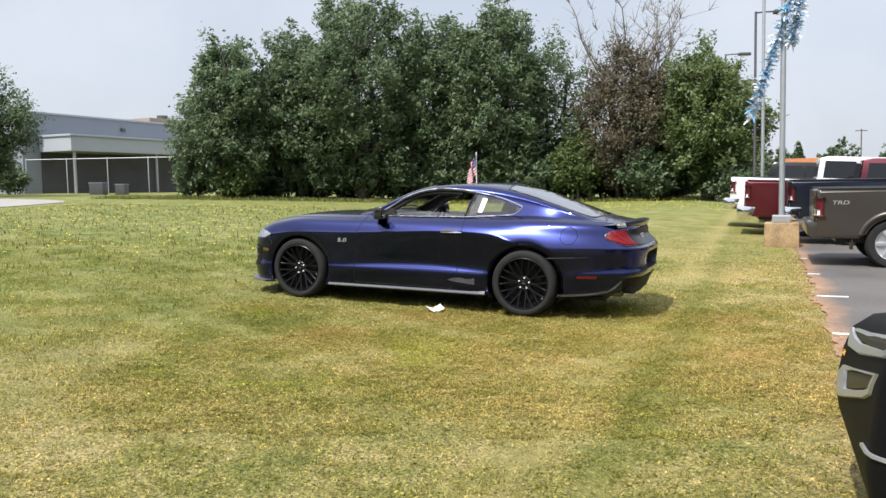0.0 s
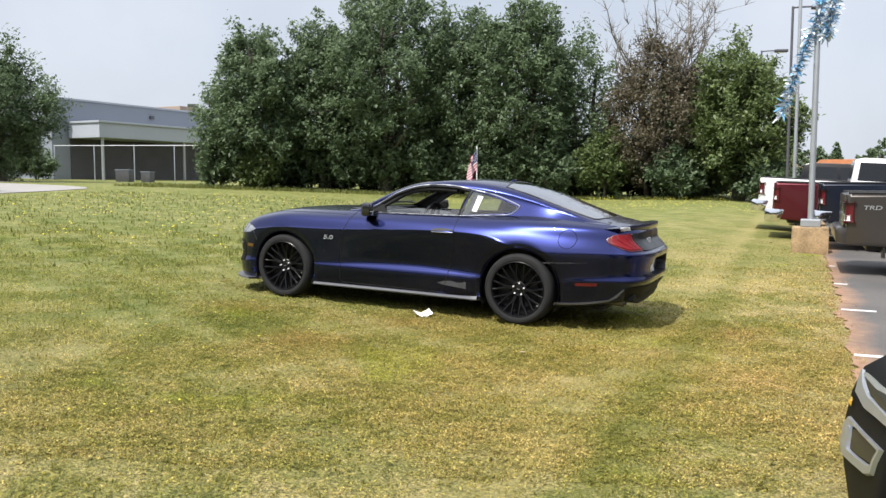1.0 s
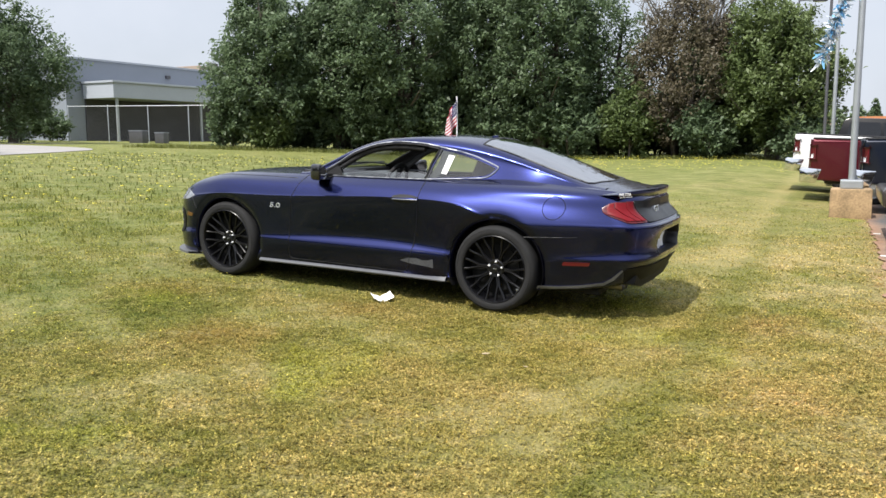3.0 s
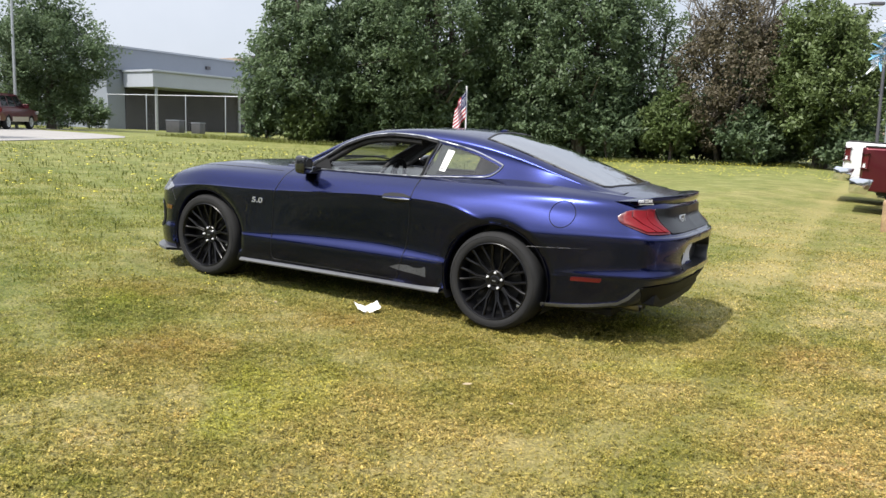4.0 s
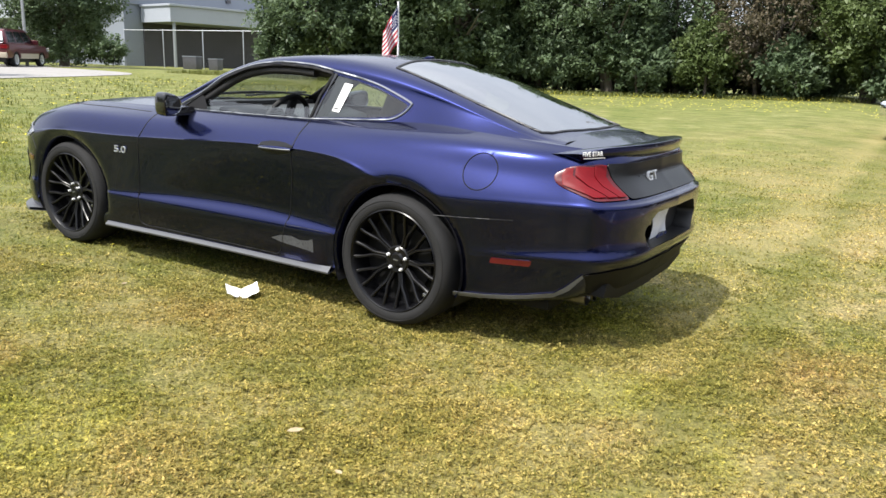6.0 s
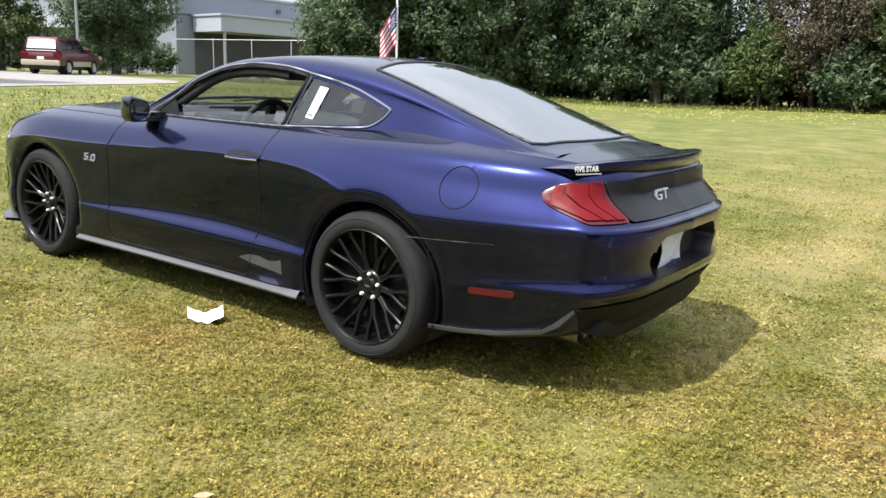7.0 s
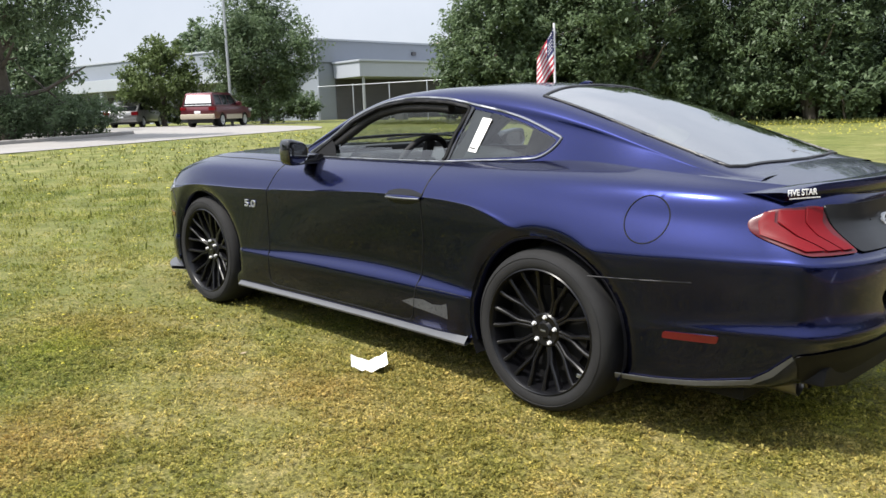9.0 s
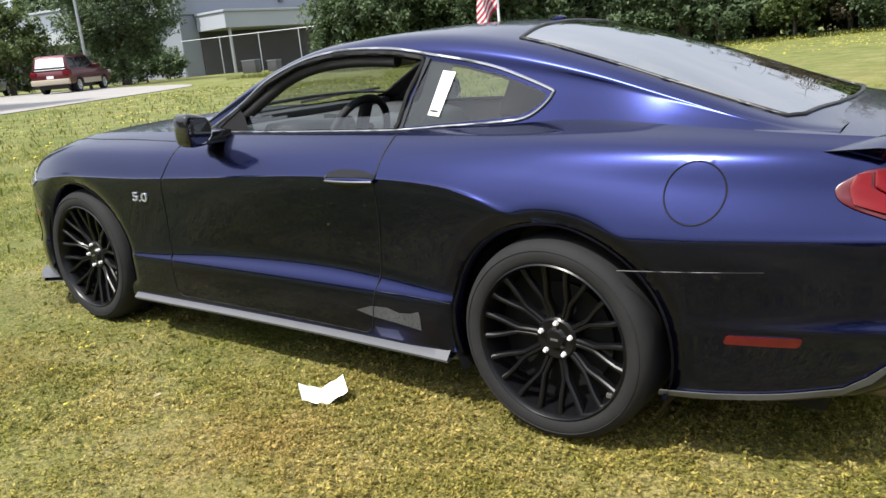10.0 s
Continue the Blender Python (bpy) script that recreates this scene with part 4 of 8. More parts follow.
sub("filler_panel", [(a, -b, c) for a, b, c in sv], flip_y(fuel_f), M["blue"])


def onto(x, z, side=1, bvh=None, out=0.0, depth=2.0):
    """The point on the flank at (x, z), lifted off it by out."""
    hit = (bvh or SIDE_BVH).ray_cast(Vector((x, 1.5, z)), Vector((0, -1, 0)), depth)
    if hit[0] is None and bvh is not None:
        hit = SIDE_BVH.ray_cast(Vector((x, 1.5, z)), Vector((0, -1, 0)), depth)
    if hit[0] is None:
        return None
    nrm = hit[1] if hit[1].y > 0 else -hit[1]
    p = hit[0] + nrm * out
    return Vector((p.x, p.y * side, p.z))


def seam(name, pts, r=0.0028, material=None, parent=coupe, side=1, bvh=None, out=0.0, step=0.02, closed=False, label=""):
    """A thin line laid on the flank along (x, z) points."""
    path = []
    pts = list(pts) + ([pts[0]] if closed else [])
    for (a, b), (c, d) in zip(pts, pts[1:]):
        n = max(1, int(math.hypot(c - a, d - b) / step))
        for k in range(n):
            p = onto(a + (c - a) * k / n, b + (d - b) * k / n, side, bvh, out)
            if p:
                path.append(p)
    p = onto(*pts[-1], side, bvh, out)
    if p:
        path.append(p)
    bm = bmesh.new()
    tube_path(bm, path, r, 6)
    return part(name, bm, material or M["satin"], parent, label, 60)


for sd in (1, -1):
    d = door if sd == 1 else rdoor
    seam("door_gap", [p for p in DOOR if p[1] < 1.0], 0.0034, M["matte"], d, sd, out=-0.0004)
seam("flap_gap", [(FUEL_C[0] + FUEL_R * math.cos(a), FUEL_C[1] + FUEL_R * math.sin(a)) for a in np.linspace(0, 6.283, 40)], 0.0030, M["matte"], flap, out=-0.0004)
for sd in (1, -1):
    seam("bumper_gap", [(-0.245, 0.628), (-0.45, 0.641), (-0.655, 0.655)], 0.0019, M["satin"], coupe, sd)
    seam("fender_gap", [(3.082, 0.612), (3.128, 0.693), (3.188, 0.772)], 0.0025, M["satin"], coupe, sd)
    seam("rocker_gap", [(0.750, 0.424), (0.60, 0.427), (0.40, 0.424)], 0.0019, M["satin"], coupe, sd)
seam("hood_gap", [(1.971, 0.953), (2.325, 0.953), (2.762, 0.945), (3.433, 0.879), (3.772, 0.817)], 0.0026, M["satin"])

# wheel arches: a rolled lip and a black liner
for ax in AXLES:
    rr = 0.395 if ax else 0.405
    for sd in (1, -1):
        lip_a, lip_b, lip_c = [], [], []
        for a in np.linspace(-0.30, math.pi + 0.30, 60):
            x, z = ax + rr * math.cos(a), HUB_Z + rr * math.sin(a)
            p = onto(x, max(z, 0.21), 1)
            y = p.y if p else 0.88
            y -= 0.022
            lip_a.append((x, sd * (y + 0.002), z))
            lip_b.append((ax + (rr - 0.012) * math.cos(a), sd * (y - 0.006), HUB_Z + (rr - 0.012) * math.sin(a)))
            lip_c.append((ax + (rr - 0.016) * math.cos(a), sd * (y - 0.05), HUB_Z + (rr - 0.016) * math.sin(a)))
        n = len(lip_a)
        link_mesh("arch_lip", lip_a + lip_b + lip_c, [(r * n + k, r * n + k + 1, (r + 1) * n + k + 1, (r + 1) * n + k) for r in (0, 1) for k in range(n - 1)], M["blue"], coupe)
        bm = bmesh.new()
        ring = [(ax + (rr + 0.0) * math.cos(a), HUB_Z + (rr + 0.0) * math.sin(a)) for a in np.linspace(-0.45, math.pi + 0.45, 40)]
        for k in range(len(ring) - 1):
            (x0, z0), (x1, z1) = ring[k], ring[k + 1]
            bm.faces.new([bm.verts.new(q) for q in ((x0, sd * 0.85, z0), (x1, sd * 0.85, z1), (x1, sd * 0.50, z1), (x0, sd * 0.50, z0))])
        bmesh.ops.remove_doubles(bm, verts=bm.verts, dist=1e-4)
        bm.faces.new([bm.verts.new((x, sd * 0.50, z)) for x, z in ring])
        part("arch_liner", bm, M["satin"], coupe)

# floor pan, so that no light comes up through the cabin
bm = bmesh.new()
box(bm, (-0.80, -0.66, 0.20), (3.2, 0.66, 0.25), 0.01)
part("floor_pan", bm, M["matte"], coupe)

# ---- greenhouse ----
hv = [list(p) for p in HOUSE.reshape(-1, 3)]
hf = grid_faces(len(GX), GV, True)
HOUSE_BVH = BVHTree.FromPolygons([tuple(p) for p in hv], hf)
WIN_DOOR = round_poly([(1.758, 0.994), (1.621, 1.084), (1.459, 1.188), (1.284, 1.258), (1.122, 1.287), (0.993, 1.294), (0.806, 1.288), (0.645, 1.262), (0.699, 1.139), (0.721, 1.015), (1.225, 1.004)], 0.02)
WIN_QTR = round_poly([(0.627, 1.257), (0.468, 1.232), (0.321, 1.197), (0.145, 1.135), (0.131, 1.122), (0.166, 1.083), (0.217, 1.059), (0.332, 1.047), (0.699, 1.019), (0.676, 1.139)], 0.016)
WIN_BACK = round_poly([(0.335, 0.0), (0.325, 0.25), (0.30, 0.465), (-0.05, 0.487), (-0.40, 0.508), (-0.625, 0.515), (-0.66, 0.46), (-0.70, 0.2), (-0.71, 0.0), (-0.70, -0.2), (-0.2, -0.2), (0.335, -0.2)], 0.03)
WIN_FRONT = round_poly([(1.98, -0.2), (1.98, 0.0), (1.965, 0.3), (1.90, 0.55), (1.85, 0.60), (1.5, 0.545), (1.14, 0.475), (1.10, 0.2), (1.095, 0.0), (1.095, -0.2)], 0.03)
hf, win_f = cut(hv, hf, poly_sdf(WIN_DOOR), (0, 2), HOUSE_BVH, 0.011, lambda p: p[1] > 0.35)
hf, qtr_f = cut(hv, hf, poly_sdf(WIN_QTR), (0, 2), HOUSE_BVH, 0.011, lambda p: p[1] > 0.35)
hf, back_f = cut(hv, hf, poly_sdf(WIN_BACK), (0, 1), HOUSE_BVH, 0.011, lambda p: p[0] < 0.6)
hf, shield_f = cut(hv, hf, poly_sdf(WIN_FRONT), (0, 1), HOUSE_BVH, 0.011, lambda p: p[0] > 0.8)
roof = sub("roof", hv, hf, M["blue"], mirror=True, label="indigo roof and pillars", thick=0.0)
inner = [(a, b * 0.985, c - 0.012) for a, b, c in hv]
sub("headliner", inner, [f[::-1] for f in hf], M["cloth"], mirror=True, label="black headliner")
back_glass = sub("rear_window", hv, back_f, M["rearglass"], mirror=True, label="tinted rear window")
windshield = sub("windshield", hv, shield_f, M["glass"], mirror=True, label="clear windshield")
qw = sub("quarter_window", hv, qtr_f, M["tint"], label="tinted quarter window with a white sticker")
sub("quarter_window", [(a, -b, c) for a, b, c in hv], flip_y(qtr_f), M["tint"])
# the door windows are wound down to a low band of glass
low_f = [f for f in win_f if max(hv[q][2] for q in f) < 1.062 + 0.10 * max(0.0, 0.9 - sum(hv[q][0] for q in f) / 4)]
dg = sub("door_glass", [(a, b - 0.012, c) for a, b, c in hv], low_f, M["doorglass"], door, "door glass wound most of the way down")
for o in (back_glass, windshield, qw, dg):
    o.visible_shadow = False

# trims round the windows
def smooth_path(pts, per=6):
    """A smooth curve through points of a plane."""
    p = np.array(pts, float)
    ext = np.concatenate([[2 * p[0] - p[1]], p, [2 * p[-1] - p[-2]]])
    out = []
    for i in range(len(p) - 1):
        a, b, c, d = ext[i:i + 4]
        for k in range(per):
            u = k / per
            out.append(tuple(0.5 * (2 * b + (c - a) * u + (2 * a - 5 * b + 4 * c - d) * u ** 2 + (3 * b - a - 3 * c + d) * u ** 3)))
    return out + [tuple(p[-1])]


for sd in (1, -1):
    own = coupe
    seam("window_trim", WIN_DOOR[3:-6], 0.013, M["matte"], own, sd, HOUSE_BVH, -0.002, label="black window seal")
    seam("chrome_trim", smooth_path([(1.824, 0.988), (1.638, 1.091), (1.463, 1.203), (1.279, 1.274), (1.121, 1.303), (0.989, 1.310), (0.801, 1.304), (0.627, 1.277), (0.462, 1.249), (0.316, 1.214), (0.133, 1.147), (0.114, 1.126), (0.150, 1.080), (0.213, 1.047), (0.333, 1.035)]), 0.0070, M["silver"], own, sd, HOUSE_BVH, 0.0, label="bright metal window trim")
    seam("belt_trim", [(0.333, 1.035), (0.532, 1.023), (0.721, 1.009), (1.225, 0.998), (1.763, 0.988)], 0.0046, M["silver"], own, sd, HOUSE_BVH, 0.002, label="bright metal waist trim")
    # black pillar behind the door
    pil = [onto(x, z, sd, HOUSE_BVH, 0.003) for x, z in ((0.639, 1.268), (0.621, 1.262), (0.670, 1.139), (0.695, 1.017), (0.725, 1.013), (0.672, 1.14))]
    link_mesh("door_pillar", pil, [(0, 1, 2, 5), (5, 2, 3, 4)], M["gloss"], coupe, "gloss black door pillar", False)
    # lining inside the windscreen pillar and along the roof edge
    bm = bmesh.new()
    tube_path(bm, [onto(x, z, sd, HOUSE_BVH, -0.034) for x, z in smooth_path([(1.735, 0.992), (1.615, 1.066), (1.455, 1.166), (1.284, 1.234), (1.122, 1.264), (0.95, 1.270), (0.80, 1.264)], 3)], 0.026, 10)
    part("pillar_lining", bm, M["cloth"], coupe, "black lining of the windscreen pillar", 60)
    sail = [onto(x, z, sd, HOUSE_BVH, 0.005) for x, z in ((1.767, 0.992), (1.619, 1.087), (1.579, 1.059), (1.535, 0.998))]
    link_mesh("mirror_sail", sail, [(0, 1, 2, 3)], M["matte"], coupe, "black corner panel behind the mirror", False)
    # opaque black border at the front of the quarter glass
    fr = [onto(x, z, sd, HOUSE_BVH, -0.004) for x, z in ((0.621, 1.252), (0.517, 1.238), (0.568, 1.128), (0.617, 1.032), (0.693, 1.023), (0.640, 1.14))]
    link_mesh("glass_border", fr, [(0, 1, 2, 5), (5, 2, 3, 4)], M["satin"], coupe, "", False)


def lay_top(x, y, out=0.0, bvh=None):
    hit = (bvh or HOUSE_BVH).ray_cast(Vector((x, abs(y), 2.0)), Vector((0, 0, -1)), 2.0)
    if hit[0] is None:
        return None
    n = hit[1] if hit[1].z > 0 else -hit[1]
    p = hit[0] + n * out
    return Vector((p.x, p.y if y >= 0 else -p.y, p.z))


def top_seam(name, pts, r, material, bvh=None, out=0.0, mirror=True, label=""):
    path = []
    both = [pts] if not mirror else [list(pts) + [(a, -b) for a, b in reversed(pts) if b > 0]]
    for (a, b), (c, d) in zip(both[0], both[0][1:]):
        n = max(1, int(math.hypot(c - a, d - b) / 0.025))
        path += [lay_top(a + (c - a) * k / n, b + (d - b) * k / n, out, bvh) for k in range(n)]
    path.append(lay_top(*both[0][-1], out, bvh))
    bm = bmesh.new()
    tube_path(bm, [p for p in path if p], r, 6)
    return part(name, bm, material, coupe, label, 60)


top_seam("rear_window_seal", [(0.335, 0.0), (0.325, 0.25), (0.30, 0.465), (-0.05, 0.487), (-0.40, 0.508), (-0.625, 0.515), (-0.66, 0.46), (-0.70, 0.2), (-0.71, 0.001)][::-1], 0.008, M["satin"], label="black rear window seal")
top_seam("windshield_seal", [(1.095, 0.001), (1.10, 0.2), (1.14, 0.475), (1.5, 0.545), (1.85, 0.60)], 0.008, M["satin"], label="black windshield seal")

# ---- bonnet and boot lid, from upper edge to upper edge ----
def lid(name, i0, i1, crown, material, label, dome=0.0):
    B = BELT[i0:i1]
    cols = 41
    v = []
    for k, (x, y, z) in enumerate(B):
        c = float(curve_at(crown, x))
        for j in range(cols):
            t = 2 * j / (cols - 1) - 1
            w = math.sqrt(max(0.0, 1 - t * t))
            bulge = c * (1 - abs(t) ** 2.4) + dome * max(0.0, 1 - (t / 0.55) ** 4) * (1 if abs(t) < 0.55 else 0)
            v.append((x, y * t, z + bulge))
    return link_mesh(name, v, grid_faces(len(B), cols, False), material, coupe, label), v


i_cowl = int(np.argmin(np.abs(BELT[:, 0] - 1.86)))
i_deck = int(np.argmin(np.abs(BELT[: N_S // 2, 0] + 0.55)))
lid("hood", i_cowl, N_S, [(1.80, 0.022), (2.1, 0.024), (2.72, 0.026), (3.2, 0.018), (3.45, 0.004)], M["blue"], "indigo bonnet with a raised centre")
lid("boot_lid", 0, i_deck, [(-1.05, 0.012), (-0.9, 0.022), (-0.6, 0.045), (-0.4, 0.05)], M["blue"], "indigo boot lid")
bm = bmesh.new()
box(bm, (1.84, -0.62, 0.985), (2.02, 0.62, 1.022), 0.01)
part("cowl", bm, M["satin"], coupe, "black cowl panel below the windshield")
for y0 in (0.45, -0.1):
    bm = bmesh.new()
    tube_path(bm, [(1.98, y0 + 0.05, 1.045), (1.93, y0 - 0.25, 1.065), (1.90, y0 - 0.5, 1.07)], 0.008, 6)
    part("wiper", bm, M["satin"], coupe, smooth=60)

# boot spoiler: an upswept black-edged blade on the lid's end
sp_pts = []
rows_ = [(-0.90, -0.012, 1.0), (-1.00, 0.006, 1.0), (-1.080, 0.020, 1.0), (-1.104, 0.018, 1.0), (-1.108, 0.004, 1.0), (-1.094, -0.036, 0.985), (-1.066, -0.052, 0.95), (-1.02, -0.052, 0.92), (-0.95, -0.045, 0.92)]
n_sp = 49
for k in range(n_sp):
    t = 2 * k / (n_sp - 1) - 1
    y = 0.668 * t
    bow = 0.185 * abs(t) ** 2.6
    end = max(0.0, (abs(t) - 0.80) / 0.20) ** 2        # the ends sink into the quarter
    for x, dz, sc in rows_:
        sp_pts.append((x + bow, y * sc + math.copysign(0.012, t) * end, 1.008 + dz * (1 - 0.45 * end) - 0.022 * abs(t) ** 3 - 0.012 * end))
m_ = len(rows_)
sp_f = [(k * m_ + j, k * m_ + (j + 1) % m_, (k + 1) * m_ + (j + 1) % m_, (k + 1) * m_ + j) for k in range(n_sp - 1) for j in range(m_)]
sp_f += [tuple(range(m_))[::-1], tuple((n_sp - 1) * m_ + j for j in range(m_))]
spo = link_mesh("spoiler", sp_pts, sp_f, M["blue"], coupe, "indigo boot-lid spoiler with an upturned edge")
spo.data.set_sharp_from_angle(angle=radians(50))


# ---- pieces that lie on the skin, cut to an outline ----
def skin(name, outline, material, view="side", lift=0.004, parent=coupe, label="", side=1, cell=0.02, bvh=None, depth=0.006):
    """A thin plate that follows the body: outline in (x, z) seen from the side, (y, z) from behind or ahead, (x, y) from above."""
    bm = bmesh.new()
    vs = [bm.verts.new((a, b, 0)) for a, b in outline]
    f = bm.faces.new(vs)
    los = [min(p[i] for p in outline) for i in (0, 1)]
    his = [max(p[i] for p in outline) for i in (0, 1)]
    for i in (0, 1):
        n = int((his[i] - los[i]) / cell)
        for k in range(1, n + 1):
            co = [0, 0, 0]
            co[i] = los[i] + (his[i] - los[i]) * k / (n + 1)
            no = [0, 0, 0]
            no[i] = 1
            bmesh.ops.bisect_plane(bm, geom=bm.verts[:] + bm.edges[:] + bm.faces[:], plane_co=co, plane_no=no)
    tree_ = bvh or SIDE_BVH
    dead = []
    for v in bm.verts:
        a, b = v.co.x, v.co.y
        if view == "side":
            hit = tree_.ray_cast(Vector((a, 1.6, b)), Vector((0, -1, 0)), 2.0)
        elif view == "rear":
            hit = tree_.ray_cast(Vector((-2.0, abs(a), b)), Vector((1, 0, 0)), 2.0)
        elif view == "front":
            hit = tree_.ray_cast(Vector((5.0, abs(a), b)), Vector((-1, 0, 0)), 3.0)
        else:
            hit = tree_.ray_cast(Vector((a, abs(b), 2.0)), Vector((0, 0, -1)), 2.0)
        if hit[0] is None:
            dead.append(v)
            continue
        n = hit[1]
        to = {"side": Vector((0, 1, 0)), "rear": Vector((-1, 0, 0)), "front": Vector((1, 0, 0)), "top": Vector((0, 0, 1))}[view]
        n = n if n.dot(to) > 0 else -n
        p = hit[0] + n * lift
        if view in ("rear", "front") and a < 0:
            p.y = -p.y
        if view == "top" and b < 0:
            p.y = -p.y
        v.co = (p.x, p.y * side, p.z)
    if dead:
        bmesh.ops.delete(bm, geom=dead, context="VERTS")
    bmesh.ops.recalc_face_normals(bm, faces=bm.faces)
    if depth:
        edge = [e for e in bm.edges if e.is_boundary]
        ext = bmesh.ops.extrude_edge_only(bm, edges=edge)
        to = {"side": Vector((0, -side, 0)), "rear": Vector((1, 0, 0)), "front": Vector((-1, 0, 0)), "top": Vector((0, 0, -1))}[view]
        for v in (g for g in ext["geom"] if isinstance(g, bmesh.types.BMVert)):
            v.co += to * depth
    return part(name, bm, material, parent, label, 40)


# rear lights: three slanted red blades in a dark housing that wraps the corner
for sd in (1, -1):
    hous = [(sd * a, b) for a, b in round_poly([(0.572, 0.938), (0.672, 0.926), (0.716, 0.884), (0.732, 0.840), (0.712, 0.778), (0.535, 0.783)], 0.018)]
    lamp = skin("tail_lamp", hous if sd == 1 else hous[::-1], M["darklens"], "rear", 0.006, label="red tail lamp of three slanted blades in a dark housing")
    for k in range(3):
        # each blade leans inwards towards its foot, its edges bowed
        a0, a1 = 0.576 + 0.053 * k, 0.576 + 0.053 * k + 0.042
        lim = lambda q, z: min(q, 0.724 - 0.55 * max(0.0, z - 0.845) - 0.28 * max(0.0, 0.835 - z))
        blade = [(sd * lim(q, z), z) for q, z in ((a0 - 0.026, 0.792), (a1 - 0.022, 0.790), (a1 + 0.010, 0.835), (a1 + 0.014, 0.880), (a1 - 0.002, 0.927 - 0.008 * k), (a0 - 0.006, 0.931 - 0.008 * k), (a0 + 0.008, 0.880), (a0 + 0.004, 0.835))]
        skin("blade", blade if sd == 1 else blade[::-1], M["redlens"], "rear", 0.013, lamp, "bright red lamp blade")
panel = skin("rear_panel", round_poly([(-0.565, 0.938), (0.565, 0.938), (0.532, 0.782), (-0.532, 0.782)], 0.02), M["rearpanel"], "rear", 0.008, label="gloss black panel between the tail lamps")
for z in (0.872,):
    bm = bmesh.new()
    pts = []
    for y in np.linspace(-0.33, 0.33, 24):
        h = SIDE_BVH.ray_cast(Vector((-2, abs(y), z)), Vector((1, 0, 0)), 2)
        if h[0]:
            pts.append((h[0].x - 0.010, y, z))
    tube_path(bm, pts, 0.003, 5)
    part("panel_crease", bm, M["satin"], panel)
for sd in (1, -1):
    skin("side_marker", round_poly([(-0.758, 0.472), (-0.560, 0.462), (-0.552, 0.434), (-0.748, 0.442)], 0.01), M["trucklens"], "side", 0.004, label="red side marker lamp", side=sd)
    skin("aero_strip", [(-0.355, 0.238), (-0.525, 0.251), (-0.704, 0.274), (-0.850, 0.300), (-0.919, 0.341), (-0.987, 0.418), (-0.984, 0.432), (-0.908, 0.360), (-0.851, 0.320), (-0.705, 0.292), (-0.527, 0.270), (-0.366, 0.259)], M["aero"], "side", 0.008, label="grey lower bumper strip", side=sd)

# the recess for the number plate, its plate and the dark lower bumper with the pipes
bm = bmesh.new()
ring = [p for p in PLATE_HOLE]
def rear_x(y, z):
    h = SIDE_BVH.ray_cast(Vector((-2, abs(y), z)), Vector((1, 0, 0)), 2)
    return h[0].x if h[0] else -1.15
a = [bm.verts.new((rear_x(y, z) + 0.001, y, z)) for y, z in ring]
b = [bm.verts.new((-1.075, y * 0.93, 0.592 + (z - 0.592) * 0.9)) for y, z in ring]
for k in range(len(ring)):
    bm.faces.new((a[k], a[(k + 1) % len(ring)], b[(k + 1) % len(ring)], b[k]))
bm.faces.new(b)
part("plate_recess", bm, M["satin"], coupe, "black number plate recess")
bm = bmesh.new()
n = 14
for i in range(n + 1):
    for j in range(6):
        y, z = 0.155 - 0.31 * i / n, 0.675 - 0.165 * j / 5
        bm.verts.new((-1.102 - 0.012 * math.sin(3.0 * i / n + 0.5 * j) - 0.006 * math.sin(9 * i / n + j), y, z))
bm.verts.ensure_lookup_table()
for i in range(n):
    for j in range(5):
        bm.faces.new([bm.verts[q] for q in (i * 6 + j, (i + 1) * 6 + j, (i + 1) * 6 + j + 1, i * 6 + j + 1)])
plate = part("number_plate", bm, M["plate"], coupe, "crumpled white paper dealer plate", 60)
for k, (y, w) in enumerate(((-0.02, 0.05), (0.05, 0.04), (-0.08, 0.03))):
    bm = bmesh.new()
    box(bm, (-1.124, y, 0.530), (-1.120, y + w, 0.545), 0.001)
    part("print_bar", bm, M["flag_blue"], plate, "unreadable dark blue print")

skin("lower_bumper", round_poly([(0.715, 0.435), (0.60, 0.452), (-0.60, 0.452), (-0.715, 0.435), (-0.64, 0.325), (0.64, 0.325)], 0.02), M["matte"], "rear", 0.006, label="matte black lower bumper")
prof = [(-0.62, 0.31), (-0.60, 0.37), (-0.42, 0.415), (0.42, 0.415), (0.60, 0.37), (0.62, 0.31), (0.40, 0.262), (0.0, 0.255), (-0.40, 0.262)]
bm = bmesh.new()
prism(bm, prof, -1.065, -0.80, 0.012, "yz")
part("diffuser", bm, M["matte"], coupe, "black rear diffuser", 40)
for y in (0.575, 0.475, -0.475, -0.575):
    bm = bmesh.new()
    lathe(bm, [(0.036, -0.78), (0.040, -0.955), (0.042, -0.965), (0.039, -0.967), (0.036, -0.96), (0.034, -0.88), (0.0, -0.88)], 24, "y", (0, 0, 0))
    for v in bm.verts:
        v.co = Vector((v.co.y, y + v.co.x, 0.285 + v.co.z))
    part("exhaust_pipe", bm, M["pipe"], coupe, "round darkened-steel exhaust tip", 50)

